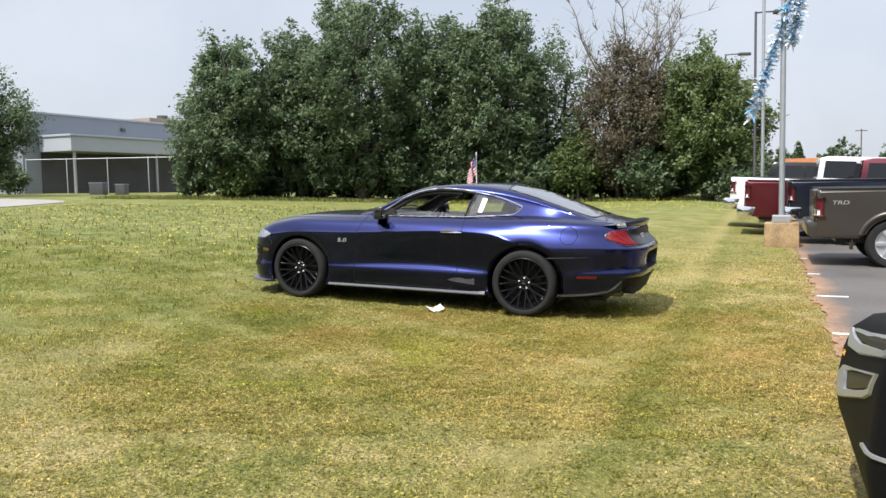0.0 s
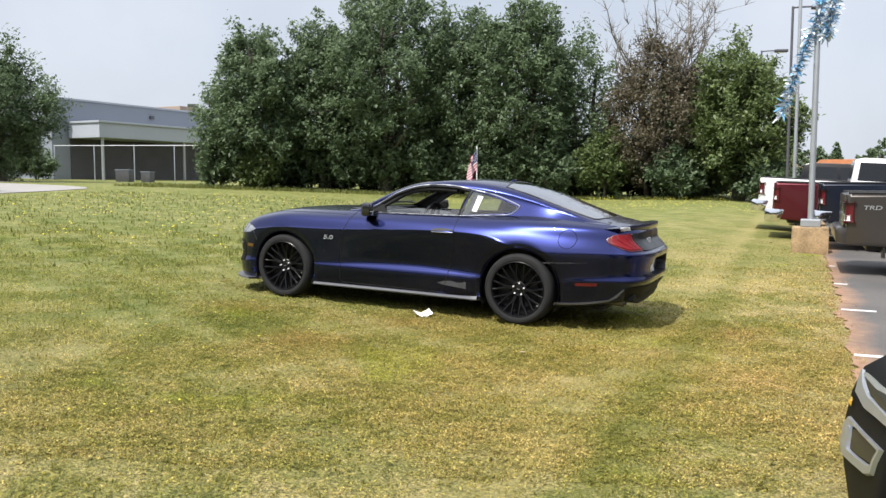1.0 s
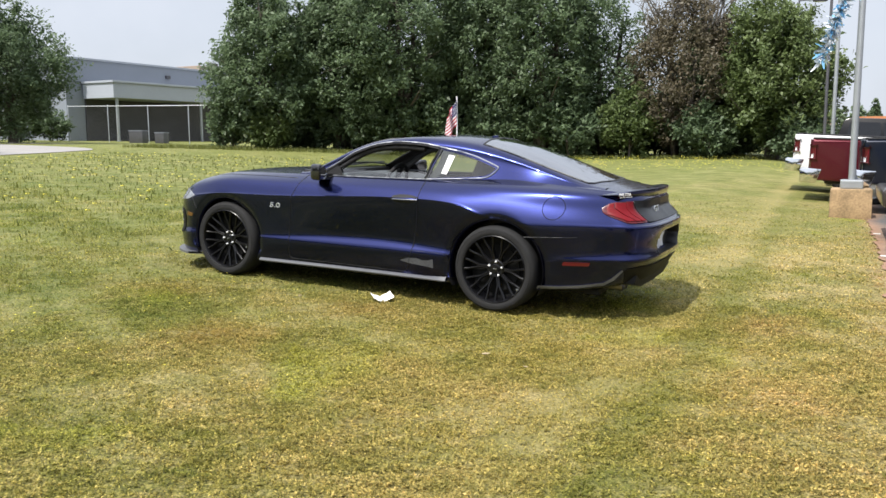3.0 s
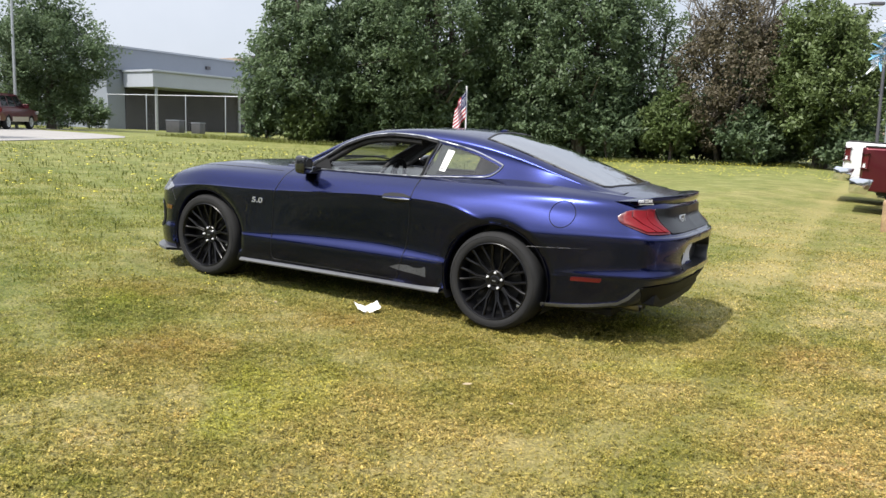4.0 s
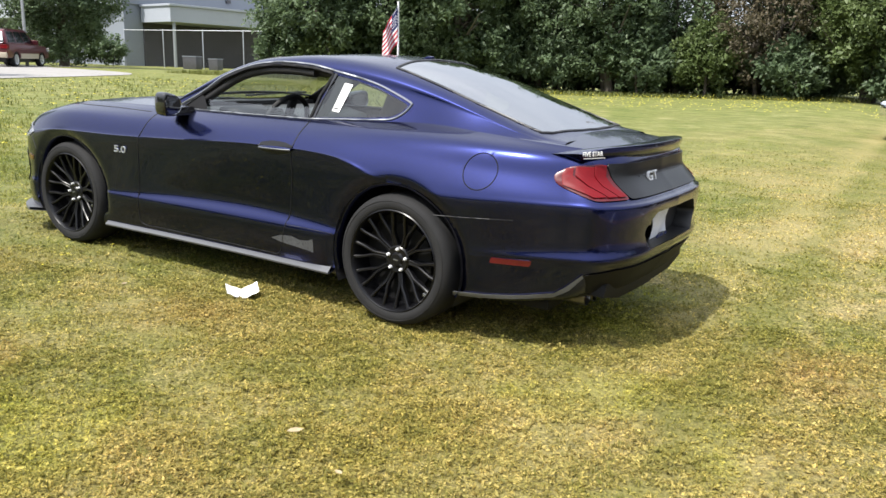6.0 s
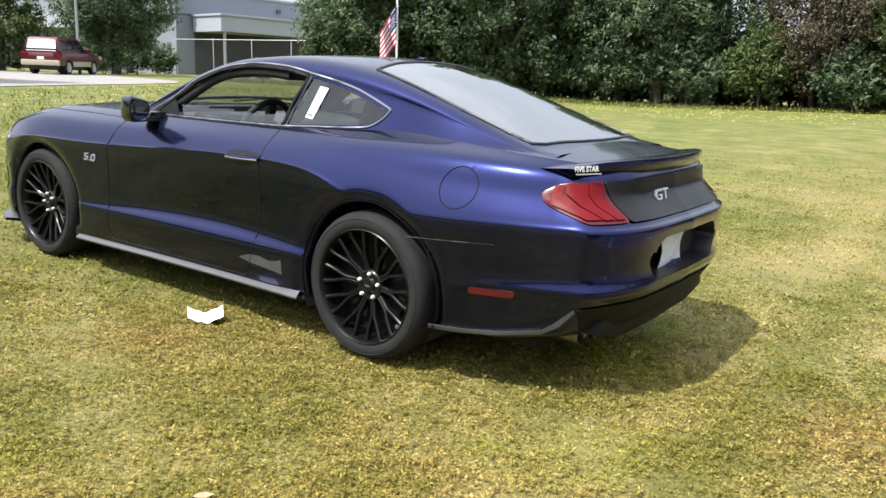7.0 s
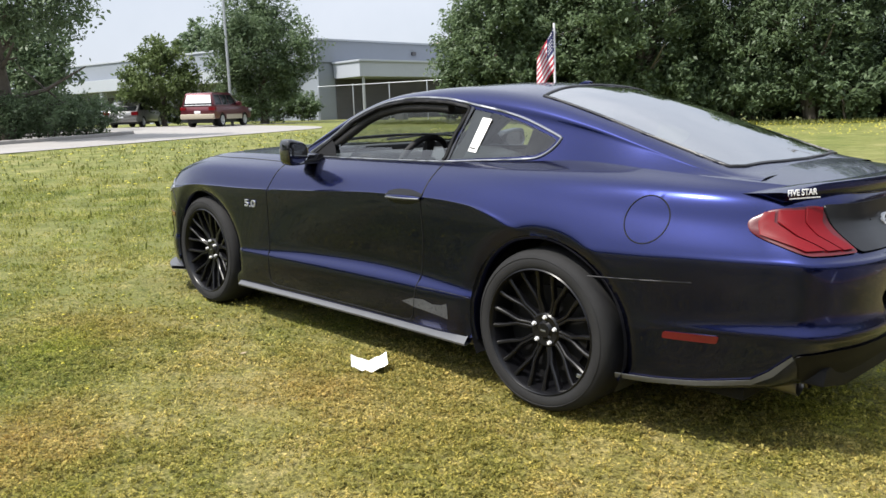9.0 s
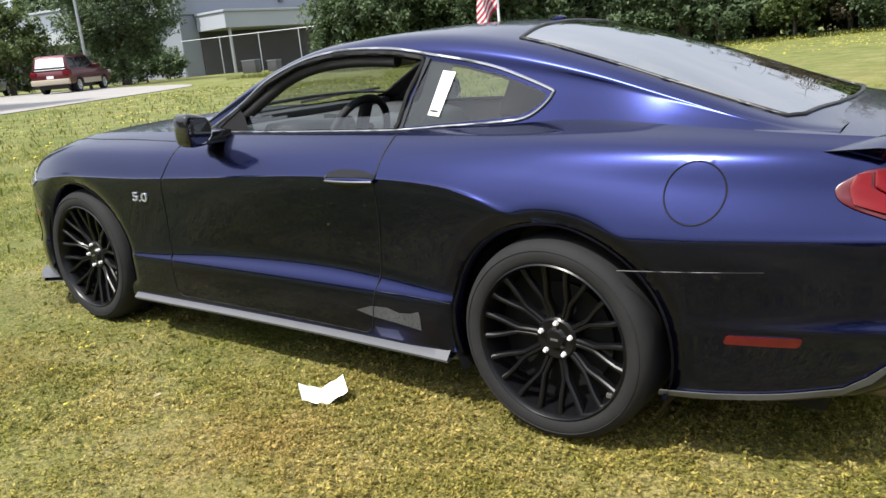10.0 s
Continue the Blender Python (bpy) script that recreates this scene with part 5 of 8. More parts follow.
# sill strips below the doors
for sd in (1, -1):
    bm = bmesh.new()
    rows2 = []
    for k in range(40):
        t = k / 39
        x = 0.42 + (2.31 - 0.42) * t
        base = onto(x, 0.215)
        y = (base.y if base else 0.86)
        flare = 0.008 * (1 - t) ** 2 + 0.002
        up = 0.050 * max(0.0, 1 - t * 9) ** 1.5
        z0 = 0.186 + 0.012 * (1 - t)
        rows2.append([bm.verts.new((x, sd * (y - 0.03), z0 + 0.012)), bm.verts.new((x, sd * (y + 0.018 + flare), z0)), bm.verts.new((x, sd * (y + 0.022 + flare), z0 + 0.010)), bm.verts.new((x, sd * (y + 0.004), z0 + 0.028 + up * 0.3)), bm.verts.new((x, sd * (y - 0.02), z0 + 0.030))])
    for r0, r1 in zip(rows2, rows2[1:]):
        for j in range(4):
            bm.faces.new((r0[j], r0[j + 1], r1[j + 1], r1[j]))
    part("sill_strip", bm, M["aero"], coupe, "grey side sill strip", 50)

# ---- front end ----
for sd in (1, -1):
    head = [(3.40, 0.752), (3.30, 0.778), (3.18, 0.760), (3.10, 0.728), (3.19, 0.690), (3.38, 0.668)]
    hl = skin("headlamp", head, M["coupelens"], "side", 0.006, label="clear headlamp in a dark surround", side=sd)
    skin("side_lamp", [(3.134, 0.557), (3.221, 0.565), (3.237, 0.528), (3.148, 0.526)], M["amber_dark"], "side", 0.004, hl, "small smoked amber lamp", side=sd)
for sd in (1, -1):
    vent = skin("bumper_vent", round_poly([(3.46, 0.60), (3.30, 0.585), (3.26, 0.50), (3.30, 0.36), (3.46, 0.33)], 0.03), M["matte"], "side", 0.005, label="matte black front bumper vent", side=sd)
    for z in (0.56, 0.47):
        skin("vent_trim", [(3.45, z + 0.010), (3.32, z + 0.004), (3.32, z - 0.008), (3.45, z - 0.004)], M["silver"], "side", 0.009, vent, "silver vent trim", side=sd)
skin("grille", round_poly([(-0.52, 0.66), (0.52, 0.66), (0.44, 0.50), (-0.44, 0.50)], 0.03), M["satin"], "front", 0.006, label="black front grille")
skin("lower_grille", round_poly([(-0.62, 0.40), (0.62, 0.40), (0.55, 0.26), (-0.55, 0.26)], 0.03), M["satin"], "front", 0.006, label="black lower air intake")
bm = bmesh.new()
pts_a = []
for k in range(41):
    t = 2 * k / 40 - 1
    ang = t * 1.25
    pts_a.append((3.63 - 0.46 * abs(t) ** 2.6, 0.895 * math.sin(ang) / math.sin(1.25)))
lo_ = [[bm.verts.new((x, y, z)) for x, y in pts_a] for z in (0.165, 0.185)]
back_ = [bm.verts.new((x - 0.16, y * 0.90, 0.19)) for x, y in pts_a]
back2 = [bm.verts.new((x - 0.16, y * 0.90, 0.165)) for x, y in pts_a]
for k in range(40):
    bm.faces.new((lo_[0][k], lo_[0][k + 1], lo_[1][k + 1], lo_[1][k]))
    bm.faces.new((lo_[1][k], lo_[1][k + 1], back_[k + 1], back_[k]))
    bm.faces.new((back2[k], back2[k + 1], lo_[0][k + 1], lo_[0][k]))
part("front_splitter", bm, M["aero"], coupe, "grey front splitter lip", 40)

# ---- handles, mirrors, badges, stickers ----
def pull(sd, parent):
    p0, p1 = onto(0.922, 0.846, sd, None, 0.007), onto(0.690, 0.852, sd, None, 0.007)
    bm = bmesh.new()
    n_ = 10
    rows3 = []
    for k in range(n_ + 1):
        t = k / n_
        c = p0.lerp(p1, t) + Vector((0, sd * 0.012 * math.sin(math.pi * t), 0))
        h, d = 0.008 + 0.005 * math.sin(math.pi * t), 0.009
        rows3.append([bm.verts.new(c + Vector((0, sd * a_ * d, b_ * h))) for a_, b_ in ((-1, -0.7), (0.4, -1), (1, -0.3), (1, 0.4), (0.3, 1), (-1, 0.8))])
    for r0, r1 in zip(rows3, rows3[1:]):
        for j in range(6):
            bm.faces.new((r0[j], r0[(j + 1) % 6], r1[(j + 1) % 6], r1[j]))
    bm.faces.new(rows3[0])
    bm.faces.new(rows3[-1])
    hd_ = part("door_handle", bm, M["blue"], parent, "indigo door handle with a bright edge", 50)
    bm = bmesh.new()
    tube_path(bm, [p0.lerp(p1, q / 8) + Vector((0, sd * (0.012 + 0.012 * math.sin(math.pi * q / 8)), -0.001)) for q in range(9)], 0.0040, 8)
    part("handle_trim", bm, M["silver"], hd_, "bright strip along the handle", 50)
    # flat black patch: the hollow's darkness is put into the colour
    skin("handle_cup_dark", round_poly([(0.940, 0.868), (0.870, 0.884), (0.770, 0.884), (0.700, 0.870), (0.690, 0.838), (0.770, 0.816), (0.870, 0.814), (0.940, 0.832)], 0.03), M["wheelblack"], "side", 0.0015, parent, "", sd, depth=0.0)


pull(1, door)
pull(-1, rdoor)


def mirror_cap(sd, parent):
    bm = bmesh.new()
    bmesh.ops.create_uvsphere(bm, u_segments=24, v_segments=14, radius=1.0)
    for v in bm.verts:
        x, y, z = v.co
        x, y, z = (math.copysign(abs(q) ** 0.48, q) for q in (x, y, z))
        sx = 0.085 if x > 0 else 0.030
        z2 = z * (0.064 + 0.008 * y)
        v.co = Vector((1.645 + x * sx - 0.03 * y, sd * (0.895 + y * 0.085), 1.022 + 1.05 * z2 + 0.010 * y))
    cap = part("mirror", bm, M["gloss"], parent, "black door mirror", 60)
    bm = bmesh.new()
    prism(bm, [(1.74, 0.958), (1.62, 0.958), (1.63, 1.010), (1.72, 1.015)], sd * 0.72, sd * 0.88, 0.010)
    part("mirror_foot", bm, M["gloss"], cap, smooth=40)
    bm = bmesh.new()
    lathe(bm, [(0.0, 0.0), (0.072, 0.0), (0.075, 0.004)], 24)
    for v in bm.verts:
        v.co = Vector((1.612 - v.co.y - 0.03 * v.co.x / 0.108, sd * (0.897 + v.co.x * 1.0), 1.022 + v.co.z * 0.74))
    part("mirror_glass", bm, M["mirrorglass"], cap, "mirror glass", smooth=40)


mirror_cap(1, door)
mirror_cap(-1, rdoor)


def letters(name, text, size, material, place, parent, depth=0.003, label="", shear=0.0, stretch=1.0):
    """Raised lettering; place: a matrix whose x runs along the text and whose z points out of the surface."""
    cu = bpy.data.curves.new(name, "FONT")
    cu.body, cu.size, cu.extrude, cu.bevel_depth = text, size, depth, 0.0008
    cu.align_x, cu.align_y, cu.shear = "CENTER", "CENTER", shear
    tmp = new(name, cu)
    me = bpy.data.meshes.new_from_object(tmp.evaluated_get(bpy.context.evaluated_depsgraph_get()))
    bpy.data.objects.remove(tmp)
    me.transform(place @ Matrix.Diagonal((stretch, 1, 1, 1)))
    me.materials.clear()
    me.materials.append(material)
    ob = new(name, me)
    ob.parent = parent
    if label:
        tagged(ob, label)
    return ob


def side_frame(x, z, sd=1, out=0.004):
    p = onto(x, z, sd, None, out)
    q, r = onto(x - 0.04, z, sd, None, out), onto(x, z + 0.04, sd, None, out)
    ex = (q - p).normalized() * sd          # text runs towards the tail on the left flank
    if sd == -1:
        ex = (p - q).normalized()
    ey = (r - p).normalized()
    ez = ex.cross(ey).normalized()
    m = Matrix((ex, ey, ez)).transposed().to_4x4()
    m.translation = p
    return m


for sd in (1, -1):
    letters("displacement_badge", "5.0", 0.060, M["brightwork"], side_frame(2.134, 0.705, sd, 0.003), coupe, 0.003, "chrome engine size badge", 0.1, 1.55)


def rear_frame(y, z, out=0.004):
    def hit(yy, zz):
        h = SIDE_BVH.ray_cast(Vector((-2, abs(yy), zz)), Vector((1, 0, 0)), 2)[0]
        return Vector((h.x - out, yy, zz))
    p, q, r = hit(y, z), hit(y - 0.05, z), hit(y, z + 0.03)
    ex, ey = (q - p).normalized(), (r - p).normalized()
    ez = ex.cross(ey).normalized()
    m = Matrix((ex, ey, ez)).transposed().to_4x4()
    m.translation = p
    return m


letters("rear_badge", "GT", 0.066, M["badge"], rear_frame(0.172, 0.860, 0.012), panel, 0.006, "chrome two-letter boot badge", 0.05, 1.6)
# white dealer sticker on the boot edge: two lines of lettering
ex = Vector((-0.095, -0.075, 0.010)).normalized()
ez = Vector((-0.62, 0.78, -0.10)).normalized()
ey = ez.cross(ex).normalized()
m = Matrix((ex, ey, ex.cross(ey))).transposed().to_4x4()
m.translation = Vector((-0.955, 0.651, 0.987))
letters("dealer_sticker", "FIVE STAR", 0.030, M["white"], m, spo, 0.0008, "white dealer name sticker", 0.0, 0.72)
bm = bmesh.new()
for k in range(16):
    box(bm, (-0.0030, -0.003, -0.0006), (0.0030, 0.003, 0.0008))
    for v in bm.verts[-8:]:
        v.co = m @ (Vector((-0.040 + 0.0064 * k, -0.019, 0)) + v.co * 0.72)
part("sticker_small_print", bm, M["white"], spo, "unreadable small white print")


def paper_strip(name, corners, out, material, parent, label):
    """A paper strip on the quarter glass between four (x, z) corners: top front, top rear, bottom rear, bottom front."""
    c = [Vector(q) for q in corners]
    vs, n_ = [], 8
    for k in range(n_ + 1):
        for side_ in (0, 1, 2):
            q = c[0].lerp(c[3], k / n_).lerp(c[1].lerp(c[2], k / n_), side_ / 2)
            vs.append(onto(q.x, q.y, 1, HOUSE_BVH, out))
    return link_mesh(name, vs, [(3 * k + j, 3 * k + j + 1, 3 * k + j + 4, 3 * k + j + 3) for k in range(n_) for j in (0, 1)], material, parent, label)


stick = paper_strip("window_sticker", [(0.556, 1.216), (0.500, 1.209), (0.540, 1.056), (0.590, 1.062)], 0.006, M["paper"], coupe, "narrow white paper window sticker")
paper_strip("print_bar", [(0.580, 1.080), (0.546, 1.076), (0.547, 1.070), (0.581, 1.074)], 0.009, M["satin"], stick, "unreadable dark print")
# grey patch ahead of the rear wheel: a reflection put into the colour
skin("reflection_patch", [(0.854, 0.335), (0.775, 0.362), (0.696, 0.367), (0.637, 0.354), (0.579, 0.360), (0.544, 0.373), (0.539, 0.347), (0.540, 0.298), (0.599, 0.305), (0.658, 0.310), (0.775, 0.319)], M["flank_reflection"], "side", 0.0015, label="grey patch painted for a reflection ahead of the wheel", depth=0.0)


# ---- wheels ----
def coupe_wheel(x, sd, width, face):
    """Rim, spokes and nuts built facing +y; sd turns it to the other side."""
    w = new("wheel")
    w.parent = coupe
    w.matrix_basis = pose(x, 0, HUB_Z, 0, 0, 0) @ (Matrix.Identity(4) if sd == 1 else pose(0, 0, 0, 0, 0, 180)) @ pose(0, 0, 0, 0, 17 if x else -4, 0)
    yo = face + 0.045          # outer plane of the tyre
    bm = bmesh.new()
    R = WHEEL_R
    lathe(bm, [(0.262, yo - 0.012), (0.270, yo - 0.003), (0.282, yo + 0.002), (0.300, yo + 0.005), (0.320, yo), (0.335, yo - 0.014), (0.343, yo - 0.032), (R, yo - 0.058), (R, yo - width + 0.06), (0.336, yo - width + 0.02), (0.30, yo - width), (0.262, yo - width + 0.01)], 72)
    tyre = part("tyre", bm, M["rubber"], w, "black low-profile tyre", 40)
    bm = bmesh.new()
    lathe(bm, [(0.312, yo + 0.0015), (0.314, yo + 0.0045), (0.316, yo + 0.0015)], 72)
    part("sidewall_rib", bm, M["rubber"], tyre)
    bm = bmesh.new()
    lathe(bm, [(0.268, yo - 0.008), (0.270, yo - 0.001), (0.265, yo + 0.003), (0.260, yo - 0.003), (0.255, yo - 0.020), (0.246, yo - 0.05), (0.242, yo - width + 0.03), (0.266, yo - width + 0.012)], 72)
    rim = part("rim", bm, M["wheelblack"], w, "gloss black alloy rim", 40)
    # added black plate stands in for the shade behind the spokes
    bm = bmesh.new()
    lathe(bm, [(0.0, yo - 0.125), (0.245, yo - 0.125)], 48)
    part("wheel_shade_plate", bm, M["matte"], w)
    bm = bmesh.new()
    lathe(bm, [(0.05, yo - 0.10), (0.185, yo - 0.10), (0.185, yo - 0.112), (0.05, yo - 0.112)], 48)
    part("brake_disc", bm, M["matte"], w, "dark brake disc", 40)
    # ten forked spokes
    for k in range(10):
        a0 = 2 * math.pi * k / 10
        bm = bmesh.new()
        for fork in (-1, 1):
            rows4 = []
            for r, off, hw, yy, dp in ((0.045, 0.0070, 0.0088, -0.056, 0.03), (0.100, 0.0066, 0.0076, -0.050, 0.03), (0.138, 0.0068, 0.0072, -0.040, 0.03), (0.160, 0.0130, 0.0078, -0.034, 0.028), (0.190, 0.0240, 0.0084, -0.027, 0.027), (0.225, 0.0345, 0.0088, -0.019, 0.026), (0.262, 0.0420, 0.0115, -0.012, 0.024)):
                c = Vector((r, fork * off))
                ring4 = []
                for u, v_ in ((-1, -1), (-1, 0.55), (-0.45, 1), (0.45, 1), (1, 0.55), (1, -1)):
                    px, pz = c.x, c.y + u * hw
                    yv = yo + yy + (0 if v_ > 0.9 else (-0.005 if v_ > 0 else -dp))
                    ring4.append(bm.verts.new((px * math.cos(a0) - pz * math.sin(a0), yv, px * math.sin(a0) + pz * math.cos(a0))))
                rows4.append(ring4)
            for r0, r1 in zip(rows4, rows4[1:]):
                for j in range(6):
                    bm.faces.new((r0[j], r0[(j + 1) % 6], r1[(j + 1) % 6], r1[j]))
        part("spoke", bm, M["wheelblack"], w, smooth=35)
    bm = bmesh.new()
    lathe(bm, [(0.077, yo - 0.087), (0.074, yo - 0.055), (0.066, yo - 0.048), (0.040, yo - 0.052), (0.034, yo - 0.046), (0.030, yo - 0.040), (0.0, yo - 0.038)], 40)
    cap = part("hub_cap", bm, M["wheelblack"], w, "black centre cap", 40)
    bm = bmesh.new()
    box(bm, (-0.014, yo - 0.0385, -0.004), (0.014, yo - 0.036, 0.004), 0.001)
    part("cap_emblem", bm, M["silver"], cap)
    for k in range(5):
        a0 = 2 * math.pi * (k + 0.25) / 5
        bm = bmesh.new()
        lathe(bm, [(0.0092, yo - 0.062), (0.0092, yo - 0.042), (0.007, yo - 0.035), (0.0, yo - 0.033)], 6, "y", (0.057 * math.cos(a0), 0, 0.057 * math.sin(a0)))
        part("lug_nut", bm, M["badge"], w, "bright lug nut", 40)
    a0 = math.radians(-150)
    bm = bmesh.new()
    box(bm, (0.252 * math.cos(a0) - 0.010, yo - 0.014, 0.252 * math.sin(a0) - 0.008), (0.252 * math.cos(a0) + 0.010, yo - 0.004, 0.252 * math.sin(a0) + 0.008), 0.002)
    part("balance_weight", bm, M["silver"], rim, "small silver balance weight")
    return w


for sd in (1, -1):
    coupe_wheel(0.0, sd, 0.275, 0.826)
    coupe_wheel(2.72, sd, 0.255, 0.832)

# ---- cabin ----
def seat(y, name="front_seat", x0=0.55):
    s = new(name)
    s.parent = coupe
    s.location = (x0, y, 0)
    bm = bmesh.new()
    box(bm, (0.0, -0.25, 0.36), (0.52, 0.25, 0.52), 0.05, 3)
    part("cushion", bm, M["cloth"], s, smooth=60)
    bm = bmesh.new()
    box(bm, (-0.08, -0.25, 0.46), (0.09, 0.25, 1.02), 0.06, 3, (0.9, 0.82))
    for v in bm.verts:
        v.co.x -= (v.co.z - 0.46) * 0.36
    part("backrest", bm, M["cloth"], s, smooth=60)
    bm = bmesh.new()
    box(bm, (-0.06, -0.13, 1.03), (0.05, 0.13, 1.21), 0.045, 3, (0.9, 0.85))
    for v in bm.verts:
        v.co.x -= (v.co.z - 0.46) * 0.34
    part("headrest", bm, M["cloth"], s, smooth=60)
    return s


tagged(seat(0.38), "black bucket seat")
tagged(seat(-0.38), "black bucket seat")
bm = bmesh.new()
box(bm, (-0.42, -0.55, 0.40), (-0.20, 0.55, 0.90), 0.05, 3, (0.7, 0.9))
part("rear_bench", bm, M["cloth"], coupe, "black rear bench", 60)
bm = bmesh.new()
prism(bm, [(1.36, 0.62), (1.33, 0.86), (1.40, 0.95), (1.60, 0.985), (1.90, 0.99), (1.90, 0.60)], -0.72, 0.72, 0.03)
part("dashboard", bm, M["dash"], coupe, "grey-black dashboard", 60)
bm = bmesh.new()
prism(bm, [(1.345, 0.90), (1.40, 1.005), (1.56, 1.015), (1.60, 0.975)], 0.18, 0.58, 0.02)
part("instrument_hood", bm, M["cloth"], coupe, "black instrument hood", 60)
bm = bmesh.new()
path = [(0.185 * math.cos(2 * math.pi * k / 28), 0.185 * math.sin(2 * math.pi * k / 28), 0) for k in range(29)]
tube_path(bm, path, 0.017, 8, False)
box(bm, (-0.17, -0.03, -0.02), (0.17, 0.03, 0.01), 0.01)
box(bm, (-0.07, -0.07, -0.03), (0.07, 0.07, 0.02), 0.025)
bm.transform(pose(1.20, 0.38, 0.93, 0, 68, 0))
part("steering_wheel", bm, M["cloth"], coupe, "black steering wheel", 60)
for sd in (1, -1):
    bm = bmesh.new()
    prism(bm, [(1.80, 0.40), (1.74, 0.975), (0.70, 0.985), (0.66, 0.40)], sd * 0.70, sd * 0.745, 0.012)
    part("door_card", bm, M["cloth"], door if sd == 1 else rdoor, "black inner door panel", 40)
bm = bmesh.new()
box(bm, (-0.75, -0.58, 0.96), (-0.20, 0.58, 0.99), 0.01)
part("parcel_shelf", bm, M["cloth"], coupe, "black parcel shelf")
bm = bmesh.new()
box(bm, (1.245, -0.13, 1.215), (1.275, 0.13, 1.285), 0.02)
part("inner_mirror", bm, M["satin"], coupe, smooth=40)
bm = bmesh.new()
box(bm, (1.02, 0.16, 1.265), (1.24, 0.54, 1.285), 0.008)
bm.transform(Matrix.Translation((1.13, 0, 1.275)) @ Matrix.Rotation(radians(20), 4, "Y") @ Matrix.Translation((-1.13, 0, -1.275)))
part("sun_visor", bm, M["dash"], coupe)
bm = bmesh.new()
prism(bm, [(0.37, 1.355), (0.46, 1.366), (0.40, 1.388), (0.365, 1.385)], -0.016, 0.016, 0.008)
part("roof_aerial", bm, M["blue"], coupe, "small roof aerial fin", 50)

# ---- parked vehicles ----
M["darkglass"] = plain("dark_vehicle_glass", (0.008, 0.009, 0.011), 0.08, coat=0.1, vary=0.1, spec=0.3)
M["alloy"] = plain("silver_alloy", (0.55, 0.56, 0.57), 0.3, metal=0.8, vary=0.08)
M["white_film"] = plain("white_cargo_sheet", (0.72, 0.72, 0.73), 0.5, vary=0.18, scale=3)


def road_wheel(parent, x, y, sd, r, width, rim_mat, spokes=6):
    w = new("wheel")
    w.parent = parent
    w.matrix_basis = pose(x, y, r, 0, 0, 0 if sd > 0 else 180)
    bm = bmesh.new()
    lathe(bm, [(r * 0.64, 0.0), (r * 0.72, 0.012), (r * 0.90, 0.008), (r * 0.97, -0.02), (r, -0.05), (r, 0.05 - width), (r * 0.95, 0.01 - width), (r * 0.64, -width)], 36)
    part("tyre", bm, M["rubber"], w, smooth=40)
    bm = bmesh.new()
    lathe(bm, [(r * 0.65, 0.004), (r * 0.62, 0.0), (r * 0.58, -0.03), (r * 0.2, -0.05), (r * 0.17, -0.02), (0.0, -0.018)], 36)
    for k in range(spokes):
        a = 2 * math.pi * k / spokes
        n0 = len(bm.verts)
        box(bm, (r * 0.12, -0.035, -r * 0.09), (r * 0.63, -0.002, r * 0.09), 0.008)
        bm.verts.ensure_lookup_table()
        for v in bm.verts[n0:]:
            v.co = Matrix.Rotation(a, 3, "Y") @ v.co
    part("rim", bm, rim_mat, w, smooth=40)
    return w


def arch(cx, r, z0, n=14, zc=0.38):
    """The lower edge of a body over a wheel, from front to back; z0: the sill's height."""
    a0 = math.asin(max(-0.9, min(0.9, (z0 - zc) / r)))
    return [(cx + r * math.cos(a), zc + r * math.sin(a)) for a in np.linspace(a0, math.pi - a0, n)]


def lower_body(v, outline, half, material, label="", bevel=0.05):
    bm = bmesh.new()
    prism(bm, outline, -half, half, bevel)
    return part("body", bm, material, v, label, 40)


def cabin(v, outline, half, lean, material, base, name="cab"):
    """The upper body: an outline pulled across and narrowed towards its top by lean for each metre."""
    bm = bmesh.new()
    prism(bm, outline, -half, half, 0.04)
    for q in bm.verts:
        q.co.y -= math.copysign(lean * max(0.0, q.co.z - base), q.co.y)
    return part(name, bm, material, v, smooth=40)


def pane(v, pts, half, lean, base, sd, name="side_window"):
    """A side window that lies on the leaning cabin side."""
    vs = [(x, sd * (half - lean * max(0.0, z - base) + 0.004), z) for x, z in pts]
    bm = bmesh.new()
    a = [bm.verts.new(p) for p in vs]
    b = [bm.verts.new((x, y - sd * 0.02, z)) for x, y, z in vs]
    bm.faces.new(a)
    for k in range(len(a)):
        bm.faces.new((a[k], a[(k + 1) % len(a)], b[(k + 1) % len(a)], b[k]))
    return part(name, bm, M["darkglass"], v)


def cross_pane(v, x0, z0, x1, z1, h0, h1, name):
    """A window across the vehicle, from its lower to its upper edge."""
    d = Vector((z1 - z0, 0, x0 - x1)).normalized() * 0.006
    if name == "rear_window":
        d = -d
    d = d if (d.x > 0) == (name == "windshield") else -d
    vs = [Vector(p) + d for p in ((x0, -h0, z0), (x0, h0, z0), (x1, h1, z1), (x1, -h1, z1))]
    return link_mesh(name, vs, [(0, 1, 2, 3)], M["darkglass"], v, "", False)


